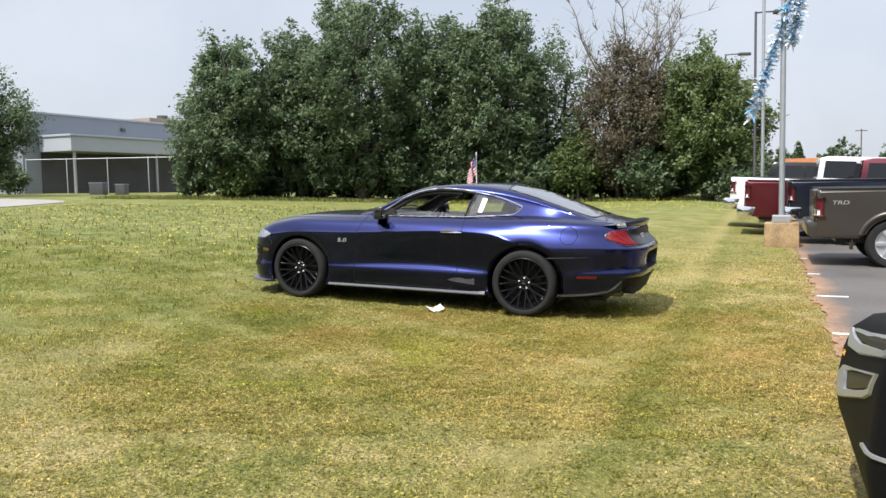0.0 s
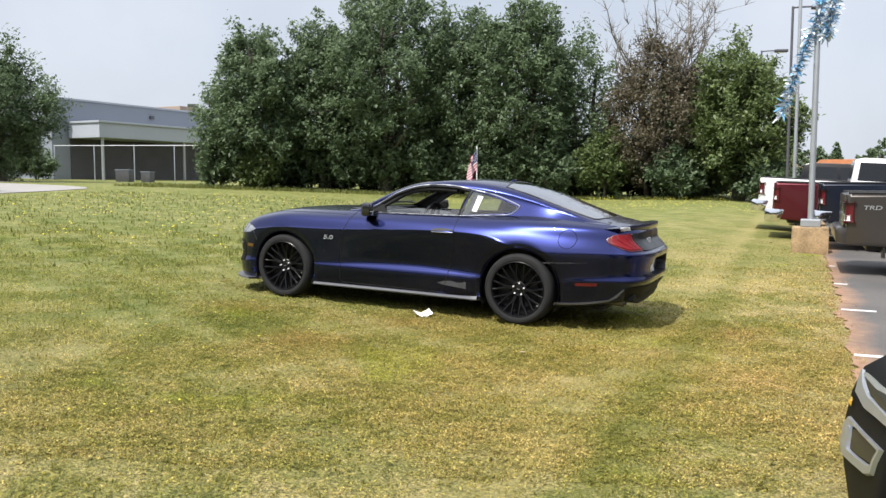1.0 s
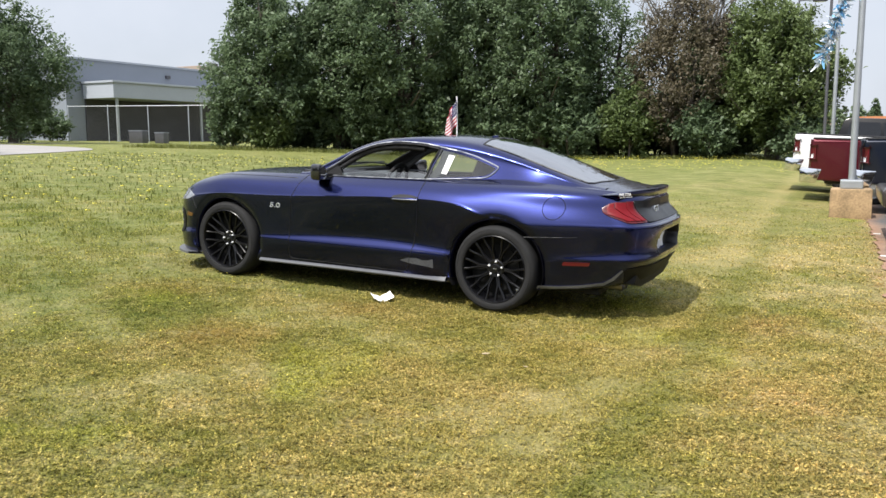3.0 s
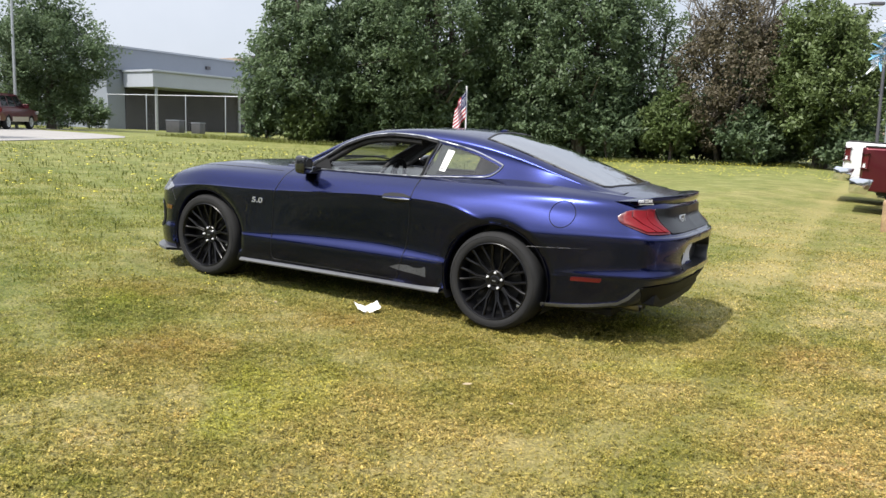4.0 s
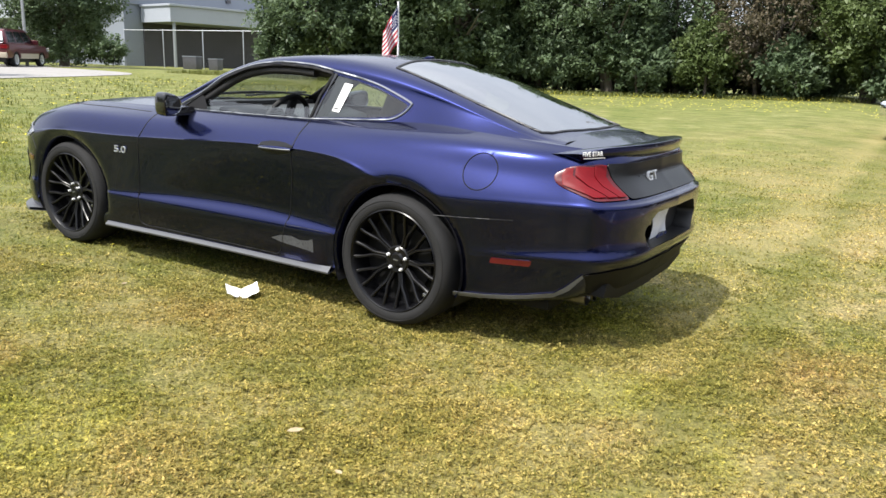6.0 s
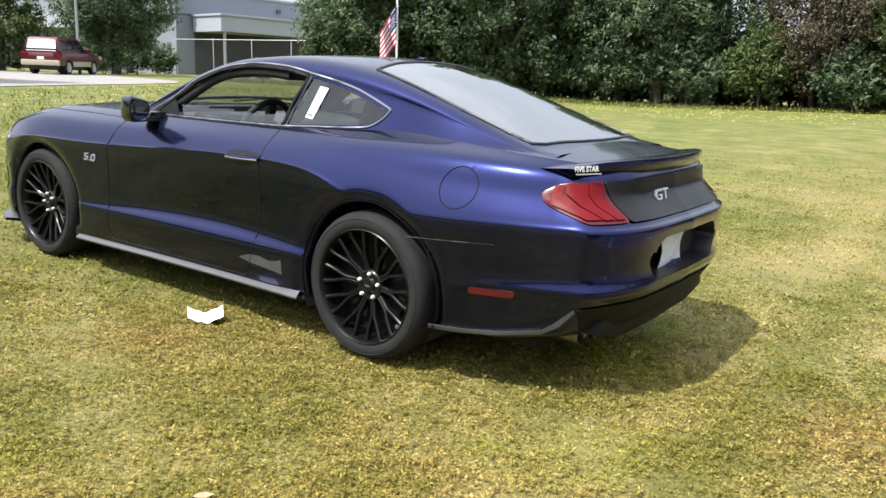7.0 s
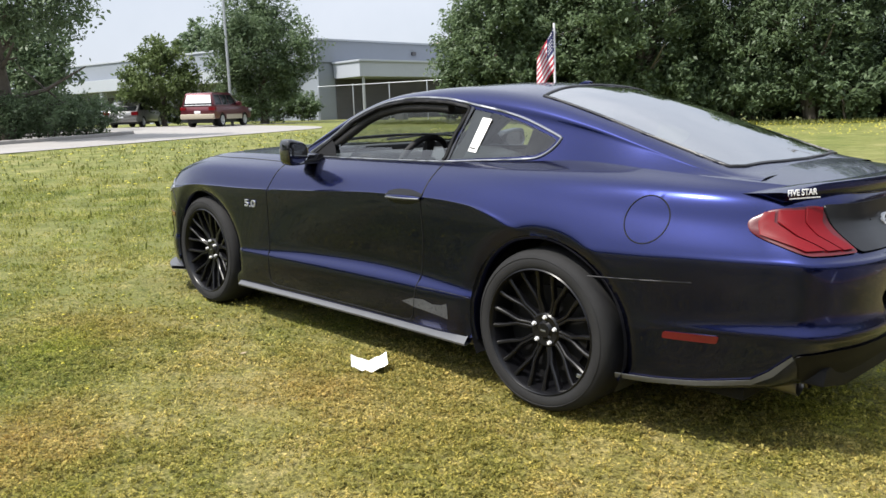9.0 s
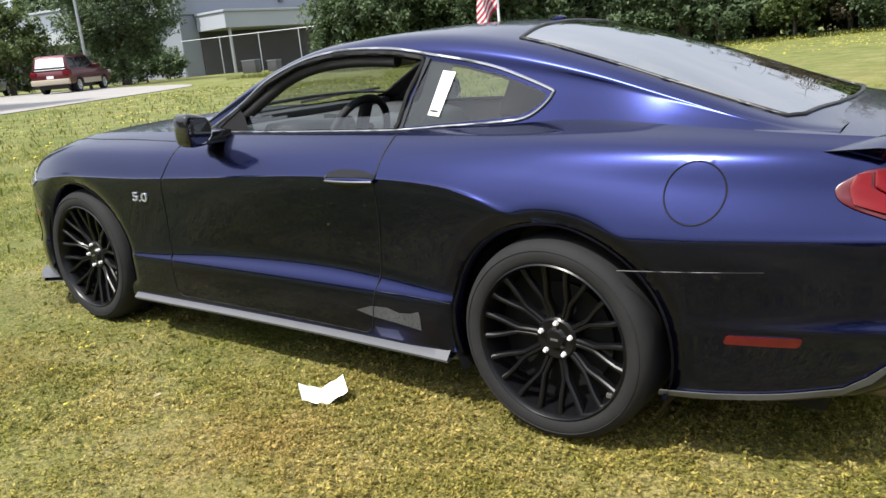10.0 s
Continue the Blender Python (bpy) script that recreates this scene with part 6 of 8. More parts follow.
def pickup(at, label, paint_, half=0.95, wheel_r=0.39, base=3.55, tail=1.15, nose=0.95, rail=1.20, sill=0.55, cab_h=1.82, cab=(1.05, 3.0), chrome_bumper=True, letters_=None, rim="alloy", flare=0.0, group="pickups in the car park"):
    """A pickup with its tail at -tail behind the rear axle; x ahead."""
    v = thing("pickup_truck", at, label, "pickup truck", group)
    r = wheel_r + 0.07
    hood_z = rail + 0.02
    out = [(-tail, sill + 0.02)] + [(-tail, rail), (-tail + 0.04, rail + 0.02), (cab[1] + 0.25, hood_z), (base + nose - 0.25, hood_z - 0.06), (base + nose, hood_z - 0.22), (base + nose, sill)] + arch(base, r, sill, 14, wheel_r) + arch(0, r, sill, 14, wheel_r)
    lower_body(v, out[::-1], half, M[paint_])
    cb = [(cab[0], rail), (cab[0] + 0.06, cab_h - 0.05), (cab[0] + 0.25, cab_h), (cab[1] - 0.75, cab_h), (cab[1] - 0.55, cab_h - 0.05), (cab[1] + 0.15, rail)]
    cabin(v, cb, half - 0.05, 0.20, M[paint_], rail)
    midx = (cab[0] + cab[1]) / 2 - 0.15
    for sd in (1, -1):
        pane(v, [(cab[0] + 0.14, rail + 0.06), (cab[0] + 0.18, cab_h - 0.12), (midx - 0.08, cab_h - 0.12), (midx - 0.06, rail + 0.06)], half - 0.05, 0.20, rail, sd)
        pane(v, [(midx + 0.06, rail + 0.06), (midx + 0.06, cab_h - 0.12), (cab[1] - 0.62, cab_h - 0.12), (cab[1] - 0.1, rail + 0.06)], half - 0.05, 0.20, rail, sd)
        lampb = bmesh.new()
        box(lampb, (-tail - 0.015, sd * (half - 0.16), rail - 0.40), (-tail + 0.10, sd * (half + 0.006), rail - 0.12), 0.035)
        tl = part("tail_lamp", lampb, M["trucklens"], v, "tall red tail lamp", 40)
        lampb = bmesh.new()
        box(lampb, (-tail - 0.020, sd * (half - 0.14), rail - 0.38), (-tail + 0.05, sd * (half + 0.009), rail - 0.30), 0.012)
        part("reversing_lamp", lampb, M["white"], tl, "white reversing lamp")
        for ax in (0, base):
            road_wheel(v, ax, sd * (half - 0.02), sd, wheel_r, 0.25, M[rim])
            if flare:
                bm = bmesh.new()
                pts = [(ax + (r + 0.02) * math.cos(a), sd * (half + 0.015), wheel_r + (r + 0.02) * math.sin(a)) for a in np.linspace(0.3, math.pi - 0.3, 24)]
                tube_path(bm, [(x, y - sd * 0.02, z) for x, y, z in pts], flare, 8)
                part("wheel_flare", bm, M[paint_], v, smooth=60)
        bm = bmesh.new()
        box(bm, (-0.58 * 1.0, sd * (half - 0.3), 0.30), (-0.55, sd * (half - 0.03), sill + 0.1), 0.008)
        part("mud_flap", bm, M["satin"], v)
        bm = bmesh.new()
        box(bm, (cab[1] - 0.35, sd * (half + 0.0), rail + 0.08), (cab[1] - 0.22, sd * (half + 0.24), rail + 0.30), 0.03)
        part("door_mirror", bm, M["satin"], v, smooth=40)
        bm = bmesh.new()
        prism(bm, [(-tail + 0.02, rail + 0.015), (cab[0] - 0.02, rail + 0.015), (cab[0] - 0.02, rail + 0.045), (-tail + 0.02, rail + 0.045)], sd * (half - 0.11), sd * (half - 0.005), 0.01)
        part("bed_rail_cap", bm, M["satin"], v)
        for hx in (midx - 0.12, cab[1] - 0.75):
            bm = bmesh.new()
            box(bm, (hx - 0.16, sd * (half - 0.005), rail - 0.10), (hx, sd * (half + 0.025), rail - 0.065), 0.01)
            part("door_handle", bm, M["satin"], v)
    bm = bmesh.new()
    box(bm, (-tail - 0.03, -(half - 0.19), sill + 0.16), (-tail + 0.02, half - 0.19, rail + 0.005), 0.02)
    tg = part("tailgate", bm, M[paint_], v, "", 40)
    bm = bmesh.new()
    box(bm, (-tail - 0.045, -0.13, rail - 0.20), (-tail - 0.02, 0.13, rail - 0.12), 0.01)
    part("tailgate_handle", bm, M["satin"], tg)
    bm = bmesh.new()
    if chrome_bumper:
        prism(bm, [(-tail - 0.18, sill - 0.04), (-tail - 0.20, sill + 0.22), (-tail - 0.15, sill + 0.27), (-tail + 0.24, sill + 0.25), (-tail + 0.14, sill - 0.05)], -half - 0.006, half + 0.006, 0.02)
    else:
        prism(bm, [(-tail - 0.13, sill + 0.06), (-tail - 0.15, sill + 0.24), (-tail - 0.11, sill + 0.28), (-tail + 0.03, sill + 0.28), (-tail + 0.03, sill + 0.02)], -half + 0.01, half - 0.01, 0.03)
    part("rear_bumper", bm, M["chrome"] if chrome_bumper else M[paint_], v, "chrome rear bumper" if chrome_bumper else "", 40)
    bm = bmesh.new()
    prism(bm, [(base + nose - 0.02, sill - 0.08), (base + nose + 0.13, sill - 0.05), (base + nose + 0.13, sill + 0.2), (base + nose - 0.02, sill + 0.22)], -half + 0.02, half - 0.02, 0.03)
    part("front_bumper", bm, M["chrome"] if chrome_bumper else M[paint_], v, smooth=40)
    bm = bmesh.new()
    box(bm, (-tail + 0.3, -half + 0.35, 0.38), (base + nose - 0.3, half - 0.35, sill + 0.1), 0.03)
    part("chassis", bm, M["satin"], v)
    cross_pane(v, cab[0] + 0.0, rail + 0.10, cab[0] + 0.05, cab_h - 0.12, half - 0.22, half - 0.30, "rear_window")
    cross_pane(v, cab[1] + 0.10, rail + 0.06, cab[1] - 0.50, cab_h - 0.08, half - 0.10, half - 0.24, "windshield")
    if letters_:
        for sd in (1, -1):
            m = Matrix.Translation((-0.74, sd * (half + 0.002), rail - 0.19)) @ Matrix(((-sd, 0, 0, 0), (0, 0, sd, 0), (0, 1, 0, 0), (0, 0, 0, 1)))
            letters("bed_badge", letters_, 0.085, M["alloy"], m, v, 0.002, "silver bed-side badge", 0.15, 1.5)
    return v


def lot_pose(s, d):
    """Parked tail-out: x runs from the edge into the car park."""
    p = lot(s, d)
    return rest(p.x, p.y, math.degrees(math.atan2(EDGE_ACROSS.y, EDGE_ACROSS.x)))


pickup(lot_pose(9.75, 1.20), "dark grey-brown metallic pickup backed up to the lawn", "grey_truck", 0.93, 0.385, 3.24, 1.08, 0.95, 1.22, 0.46, 1.80, (1.15, 2.9), False, "TRD", flare=0.045)
pickup(lot_pose(14.3, 1.05), "dark navy blue pickup backed up to the lawn", "navy_truck", 0.99, 0.40, 3.68, 1.22, 0.95, 1.35, 0.56, 1.93, (1.25, 3.1))
pickup(lot_pose(16.9, 0.10), "dark red pickup with a chrome bumper backed up to the lawn", "red_truck", 1.0, 0.40, 3.68, 1.22, 0.95, 1.31, 0.45, 1.90, (1.25, 3.1))
pickup(lot_pose(19.6, -0.30), "tall white crew-cab pickup with a chrome bumper", "white_truck", 1.01, 0.42, 3.95, 1.28, 0.95, 1.38, 0.55, 2.02, (0.85, 3.2))


def wagon(name, at, label, category, paint_, half, wheel_r, base, tail, nose, waist, sill, roof_z, roof_x, clad=None, sheet=False, rim="alloy", boot=0.0, hood_drop=0.0):
    """A closed vehicle: SUV or saloon. roof_x: rear lower, rear upper, front upper and front lower stations of the cabin."""
    v = thing(name, at, label, category)
    r = wheel_r + 0.06
    out = [(-tail, sill + 0.1), (-tail - 0.02, waist - 0.25), (-tail + 0.06, waist - boot), (roof_x[0], waist), (roof_x[3], waist + 0.01), (base + nose - 0.30, waist - 0.10 - hood_drop), (base + nose - 0.02, waist - 0.28 - hood_drop), (base + nose, sill + 0.05), (base + nose - 0.1, sill)] + arch(base, r, sill, 14, wheel_r) + arch(0, r, sill, 14, wheel_r) + [(-tail + 0.12, sill)]
    lower_body(v, out[::-1], half, M[paint_])
    cb = [(roof_x[0], waist), (roof_x[1], roof_z - 0.06), (roof_x[1] + 0.15, roof_z), (roof_x[2] - 0.2, roof_z), (roof_x[2], roof_z - 0.04), (roof_x[3], waist)]
    lean = 0.26
    cabin(v, cb, half - 0.05, lean, M[paint_], waist)
    xs = np.linspace(0.06, 0.95, 4)
    lo0, lo1, hi0, hi1 = roof_x[0], roof_x[3], roof_x[1], roof_x[2]
    for sd in (1, -1):
        for k in range(3):
            f0, f1 = xs[k] + 0.012, xs[k + 1] - 0.012
            z0, z1 = waist + 0.05, roof_z - 0.11
            def lx(f, z):
                t = (z - waist) / (roof_z - waist)
                a, b = lo0 + (hi0 - lo0) * t, lo1 + (hi1 - lo1) * t
                return a + (b - a) * f
            pane(v, [(lx(f0, z0), z0), (lx(f0, z1), z1), (lx(f1, z1), z1), (lx(f1, z0), z0)], half - 0.05, lean, waist, sd)
        for ax in (0, base):
            road_wheel(v, ax, sd * (half - 0.02), sd, wheel_r, 0.22, M[rim], 5)
        bm = bmesh.new()
        box(bm, (-tail - 0.03, sd * (half - 0.28), waist - 0.22), (-tail + 0.16, sd * (half + 0.004), waist - 0.06), 0.02)
        part("tail_lamp", bm, M["redlens"], v, "red tail lamp", 40)
        bm = bmesh.new()
        box(bm, (base + nose - 0.30, sd * (half - 0.34), waist - 0.30 - hood_drop), (base + nose + 0.005, sd * (half + 0.003), waist - 0.17 - hood_drop), 0.02)
        part("headlamp", bm, M["clearlens"], v, "clear headlamp", 40)
        bm = bmesh.new()
        box(bm, (roof_x[3] - 0.35, sd * (half - 0.02), waist + 0.02), (roof_x[3] - 0.2, sd * (half + 0.19), waist + 0.17), 0.03)
        part("door_mirror", bm, M[paint_], v, smooth=40)
        if clad:
            bm = bmesh.new()
            box(bm, (r + 0.02, sd * (half - 0.06), sill - 0.02), (base - r - 0.02, sd * (half + 0.012), sill + 0.22), 0.01)
            part("lower_cladding", bm, M[clad], v, "tan lower cladding")
    bm = bmesh.new()
    box(bm, (-tail + 0.3, -half + 0.25, 0.22), (base + nose - 0.3, half - 0.25, sill + 0.1), 0.03)
    part("chassis", bm, M["satin"], v)
    cross_pane(v, roof_x[0], waist + 0.05, roof_x[1] + 0.01, roof_z - 0.11, half - 0.16, half - 0.22, "rear_window")
    cross_pane(v, roof_x[3], waist + 0.05, roof_x[2] - 0.01, roof_z - 0.09, half - 0.12, half - 0.22, "windshield")
    bm = bmesh.new()
    prism(bm, [(-tail - 0.10, sill + 0.02), (-tail - 0.12, sill + 0.24), (-tail + 0.03, sill + 0.26), (-tail + 0.05, sill)], -half + 0.01, half - 0.01, 0.03)
    part("rear_bumper", bm, M[clad] if clad else M[paint_], v, smooth=40)
    bm = bmesh.new()
    box(bm, (-tail - 0.035, -0.16, waist - 0.38), (-tail - 0.015, 0.16, waist - 0.25), 0.005)
    part("rear_plate", bm, M["plate"], v, "pale number plate")
    if sheet:
        vs = [(roof_x[0] - 0.012, -half + 0.2, waist + 0.02), (roof_x[0] - 0.012, half - 0.2, waist + 0.02), (roof_x[1] - 0.01, half - 0.28, roof_z - 0.10), (roof_x[1] - 0.01, -half + 0.28, roof_z - 0.10)]
        link_mesh("window_sheet", vs, [(0, 1, 2, 3)], M["white_film"], v, "white sheet behind the rear window", False)
    return v


wagon("suv", lot_pose(22.6, 0.2), "black SUV parked beyond the pickups", "SUV", "black_suv", 0.98, 0.39, 2.95, 1.05, 0.95, 1.15, 0.45, 1.90, (-0.95, -0.75, 1.75, 2.4))
wagon("saloon_car", lot_pose(27.5, 0.6), "white saloon car parked far down the car park", "car", "white_truck", 0.90, 0.325, 2.74, 1.05, 0.92, 0.95, 0.30, 1.50, (-0.75, -0.05, 1.25, 2.05), boot=0.02)
wagon("suv", rest(-25.7, 40.2, 103, 0.0), "maroon SUV with tan lower cladding on the drive", "SUV", "maroon", 0.91, 0.36, 2.83, 0.95, 0.85, 1.08, 0.42, 1.74, (-0.88, -0.72, 1.55, 2.15), "tan", True)
wagon("saloon_car", rest(-32.2, 41.6, 113, 0.0), "grey metallic saloon car parked on the drive", "car", "sedan", 0.90, 0.325, 2.74, 1.05, 0.92, 0.93, 0.30, 1.42, (-0.75, -0.05, 1.25, 2.05), boot=0.02)
wagon("saloon_car", rest(-33.5, 28.5, 60, 0.0), "pale silver car behind the planted island", "car", "white_truck", 0.90, 0.325, 2.74, 1.05, 0.92, 0.93, 0.30, 1.46, (-0.75, -0.05, 1.25, 2.05), boot=0.02)


# the black SUV whose nose stands over the lawn's edge
def near_suv():
    p = lot(-1.80, 0.0)
    v = thing("suv", rest(p.x, p.y, math.degrees(math.atan2(-EDGE_ACROSS.y, -EDGE_ACROSS.x))), "glossy black SUV with a bright-edged grille at the lawn's edge", "SUV")
    # x ahead; the nose at +0.30
    half = 0.96
    nz = [(0.18, 0.20), (0.265, 0.28), (0.300, 0.38), (0.312, 0.47), (0.303, 0.56), (0.285, 0.72), (0.25, 0.86), (0.17, 0.95), (-0.04, 1.0), (-0.9, 1.10)]
    n_y = 61
    verts = []
    for x, z in nz:
        for k in range(n_y):
            t = 2 * k / (n_y - 1) - 1
            back = 0.30 * max(0.0, (-t - 0.50) / 0.50) ** 2.2 + 0.30 * max(0.0, (t - 0.70) / 0.30) ** 2.2
            top = float(curve_at([(-0.96, 0.76), (-0.6, 0.82), (-0.2, 0.875), (0.3, 0.95), (0.7, 1.01), (0.96, 0.97)], half * t))
            zz = z if z < 0.5 else 0.5 + (z - 0.5) * ((top - 0.5) / 0.5 if x > -0.5 else 1.0)
            verts.append((x - back * (1 if x > -0.5 else 0.2), half * t, zz))
    m = len(nz)
    nose = link_mesh("nose", verts, [(i * n_y + k, i * n_y + k + 1, (i + 1) * n_y + k + 1, (i + 1) * n_y + k) for i in range(m - 1) for k in range(n_y - 1)], M["suv_nose"], v, "black bonnet and bumper")
    bvh = BVHTree.FromPolygons(verts, [tuple(q.vertices) for q in nose.data.polygons])

    def face(name, outline, material, lift, parent=v, label="", ring=0.0):
        """A plate, or a rounded band along its outline, on the nose; outline in (y, z)."""
        pts = []
        ol = round_poly(outline, 0.04, 5)
        for a, b in ol:
            h = bvh.ray_cast(Vector((2, a, b)), Vector((-1, 0, 0)), 3)
            pts.append((h[0] + h[1].normalized() * (lift if h[1].x > 0 else -lift)) if h[0] else Vector((0, a, b)))
        bm = bmesh.new()
        if ring:
            tube_path(bm, pts + [pts[0]], ring, 8, False)
            return part(name, bm, material, parent, label, 60)
        ring_ = [bm.verts.new(a) for a in pts]
        c = bm.verts.new(sum(pts, Vector()) / len(pts) + Vector((lift, 0, 0)))
        for k in range(len(pts)):
            bm.faces.new((ring_[k], ring_[(k + 1) % len(pts)], c))
        return part(name, bm, material, parent, label)
    def lay(a, b, lift):
        h = bvh.ray_cast(Vector((2, a, b)), Vector((-1, 0, 0)), 3)
        n = h[1] if h[1] is None or h[1].x > 0 else -h[1]
        return h[0] + n * lift if h[0] else Vector((0.0, a, b))

    def band(name, outer, inner, parent, label, material="brightwork", closed=False):
        """A flat bright moulding between two rails of (y, z) points on the nose, with bevelled edges."""
        m_ = len(outer)
        rows5 = []
        bm = bmesh.new()
        steps = [(k, q / 4) for k in range(m_ if closed else m_ - 1) for q in range(4)] + ([] if closed else [(m_ - 2, 1.0)])
        for k, q in steps:
            o, i_ = (Vector(r[k]).lerp(Vector(r[(k + 1) % m_]), q) for r in (outer, inner))
            rows5.append([bm.verts.new(lay(*o.lerp(i_, f), h)) for f, h in ((0.0, 0.0), (0.12, 0.010), (0.88, 0.010), (1.0, 0.0))])
        for r0, r1 in list(zip(rows5, rows5[1:])) + ([(rows5[-1], rows5[0])] if closed else []):
            for q in range(3):
                bm.faces.new((r0[q], r0[q + 1], r1[q + 1], r1[q]))
        return part(name, bm, M[material], parent, label, 30)
    g = face("grille", [(-0.36, 0.745), (-0.03, 0.757), (0.27, 0.790), (0.68, 0.853), (0.62, 0.876), (0.14, 0.807), (-0.33, 0.752)], M["satin"], 0.004, label="black upper grille")
    band("grille_surround", [(-0.450, 0.742), (-0.440, 0.712), (-0.354, 0.676), (0.024, 0.714), (0.636, 0.820), (0.80, 0.872)], [(-0.430, 0.747), (-0.361, 0.744), (-0.214, 0.742), (0.0, 0.754), (0.600, 0.838), (0.76, 0.882)], g, "bright upper grille surround")
    band("grille_surround", [(-0.33, 0.758), (0.143, 0.816), (0.80, 0.912)], [(-0.33, 0.746), (0.143, 0.804), (0.80, 0.898)], g, "thin bright grille edge")
    b = face("lower_intake", [(-0.134, 0.610), (0.0, 0.640), (0.56, 0.745), (0.50, 0.692), (0.12, 0.600), (-0.12, 0.548)], M["satin"], 0.003, label="black lower air intake")
    band("intake_surround", [(-0.33, 0.600), (-0.46, 0.545), (-0.46, 0.470), (-0.30, 0.468), (0.10, 0.560), (0.421, 0.636), (0.562, 0.683), (0.613, 0.764), (0.0, 0.655)],
         [(-0.20, 0.600), (-0.17, 0.585), (-0.16, 0.560), (-0.12, 0.545), (0.12, 0.596), (0.40, 0.662), (0.52, 0.696), (0.575, 0.748), (0.0, 0.646)], b, "bright intake surround", closed=True)
    face("marker_lamp", [(-0.37, 0.660), (-0.30, 0.664), (-0.30, 0.640), (-0.37, 0.634)], M["orange"], 0.010, label="small amber lamp")
    face("headlamp", [(0.55, 0.945), (0.86, 0.985), (0.88, 0.935), (0.62, 0.910)], M["clearlens"], 0.006, label="clear swept-back headlamp")
    band("chin_trim", [(0.55, 0.520), (0.80, 0.545)], [(0.55, 0.508), (0.80, 0.530)], v, "thin bright lower trim")
    for sd in (1, -1):
        for ax in (-0.78, -3.55):
            road_wheel(v, ax, sd * (half - 0.02), sd, 0.38, 0.25, M["alloy"], 6)
    r = 0.44
    out = [(-4.55, 0.4), (-4.6, 0.95), (-4.5, 1.12), (-0.9, 1.09), (-0.5, 0.90), (-0.36, 0.62), (-0.30, 0.34)] + arch(-0.78, r, 0.30) + arch(-3.55, r, 0.30)
    lower_body(v, out[::-1], half - 0.004, M["black_suv"])
    cabin(v, [(-4.5, 1.12), (-4.25, 1.72), (-4.0, 1.78), (-2.2, 1.78), (-1.95, 1.74), (-1.15, 1.10)], half - 0.06, 0.25, M["black_suv"], 1.12)
    for sd in (1, -1):
        for a, b, c, d in ((-4.35, -3.45, -3.45, -4.2), (-3.38, -2.45, -2.45, -3.38), (-2.38, -1.4, -2.0, -2.38)):
            pane(v, [(a, 1.18), (b, 1.18), (c, 1.66), (d, 1.66)], half - 0.06, 0.25, 1.12, sd)
    cross_pane(v, -1.15, 1.18, -1.93, 1.70, half - 0.14, half - 0.22, "windshield")
    bm = bmesh.new()
    prism(bm, [(0.20, 0.29), (0.26, 0.33), (0.0, 0.34), (-0.3, 0.30)], -half + 0.22, half - 0.22, 0.01)
    part("chin_spoiler", bm, M["satin"], v)
    return v


near_suv()

# ---- trees and shrubs ----
def leaf_cloud(starts, ends, count, size, rng, spread=0.26):
    """Leaves round many short shoots, as bent diamond quads; arrays of verts and faces."""
    starts, ends = np.array(starts), np.array(ends)
    pick = rng.integers(0, len(starts), count)
    t = rng.random(count) ** 0.7
    ln = np.linalg.norm(ends - starts, axis=1)[pick]
    p = starts[pick] + (ends - starts)[pick] * t[:, None] + rng.normal(size=(count, 3)) * (spread * ln * (1.15 - 0.6 * t))[:, None]
    n = rng.normal(size=(count, 3)) * 0.7 + np.array((-0.15, -0.2, 0.75))
    n /= np.linalg.norm(n, axis=1)[:, None]
    a = np.cross(n, rng.normal(size=(count, 3)))
    a /= np.linalg.norm(a, axis=1)[:, None]
    b = np.cross(n, a)
    s = size * (0.55 + 0.9 * rng.random(count))[:, None]
    v = np.stack([p - a * s, p - b * s * 0.5 + n * s * 0.12, p + a * s - np.array((0, 0, 0.3)) * s, p + b * s * 0.5 + n * s * 0.12], 1)
    return v.reshape(-1, 3), np.arange(count * 4).reshape(-1, 4)


def quads(name, v, f, material, parent, label=""):
    me = bpy.data.meshes.new(name)
    n = len(f)
    me.vertices.add(len(v))
    me.vertices.foreach_set("co", np.ascontiguousarray(v, dtype=np.float32).ravel())
    k = f.shape[1]
    me.loops.add(n * k)
    me.loops.foreach_set("vertex_index", np.ascontiguousarray(f, dtype=np.int32).ravel())
    me.polygons.add(n)
    me.polygons.foreach_set("loop_start", np.arange(0, n * k, k, dtype=np.int32))
    me.update(calc_edges=True)
    me.materials.append(material)
    ob = new(name, me)
    ob.parent = parent
    if label:
        tagged(ob, label)
    return ob


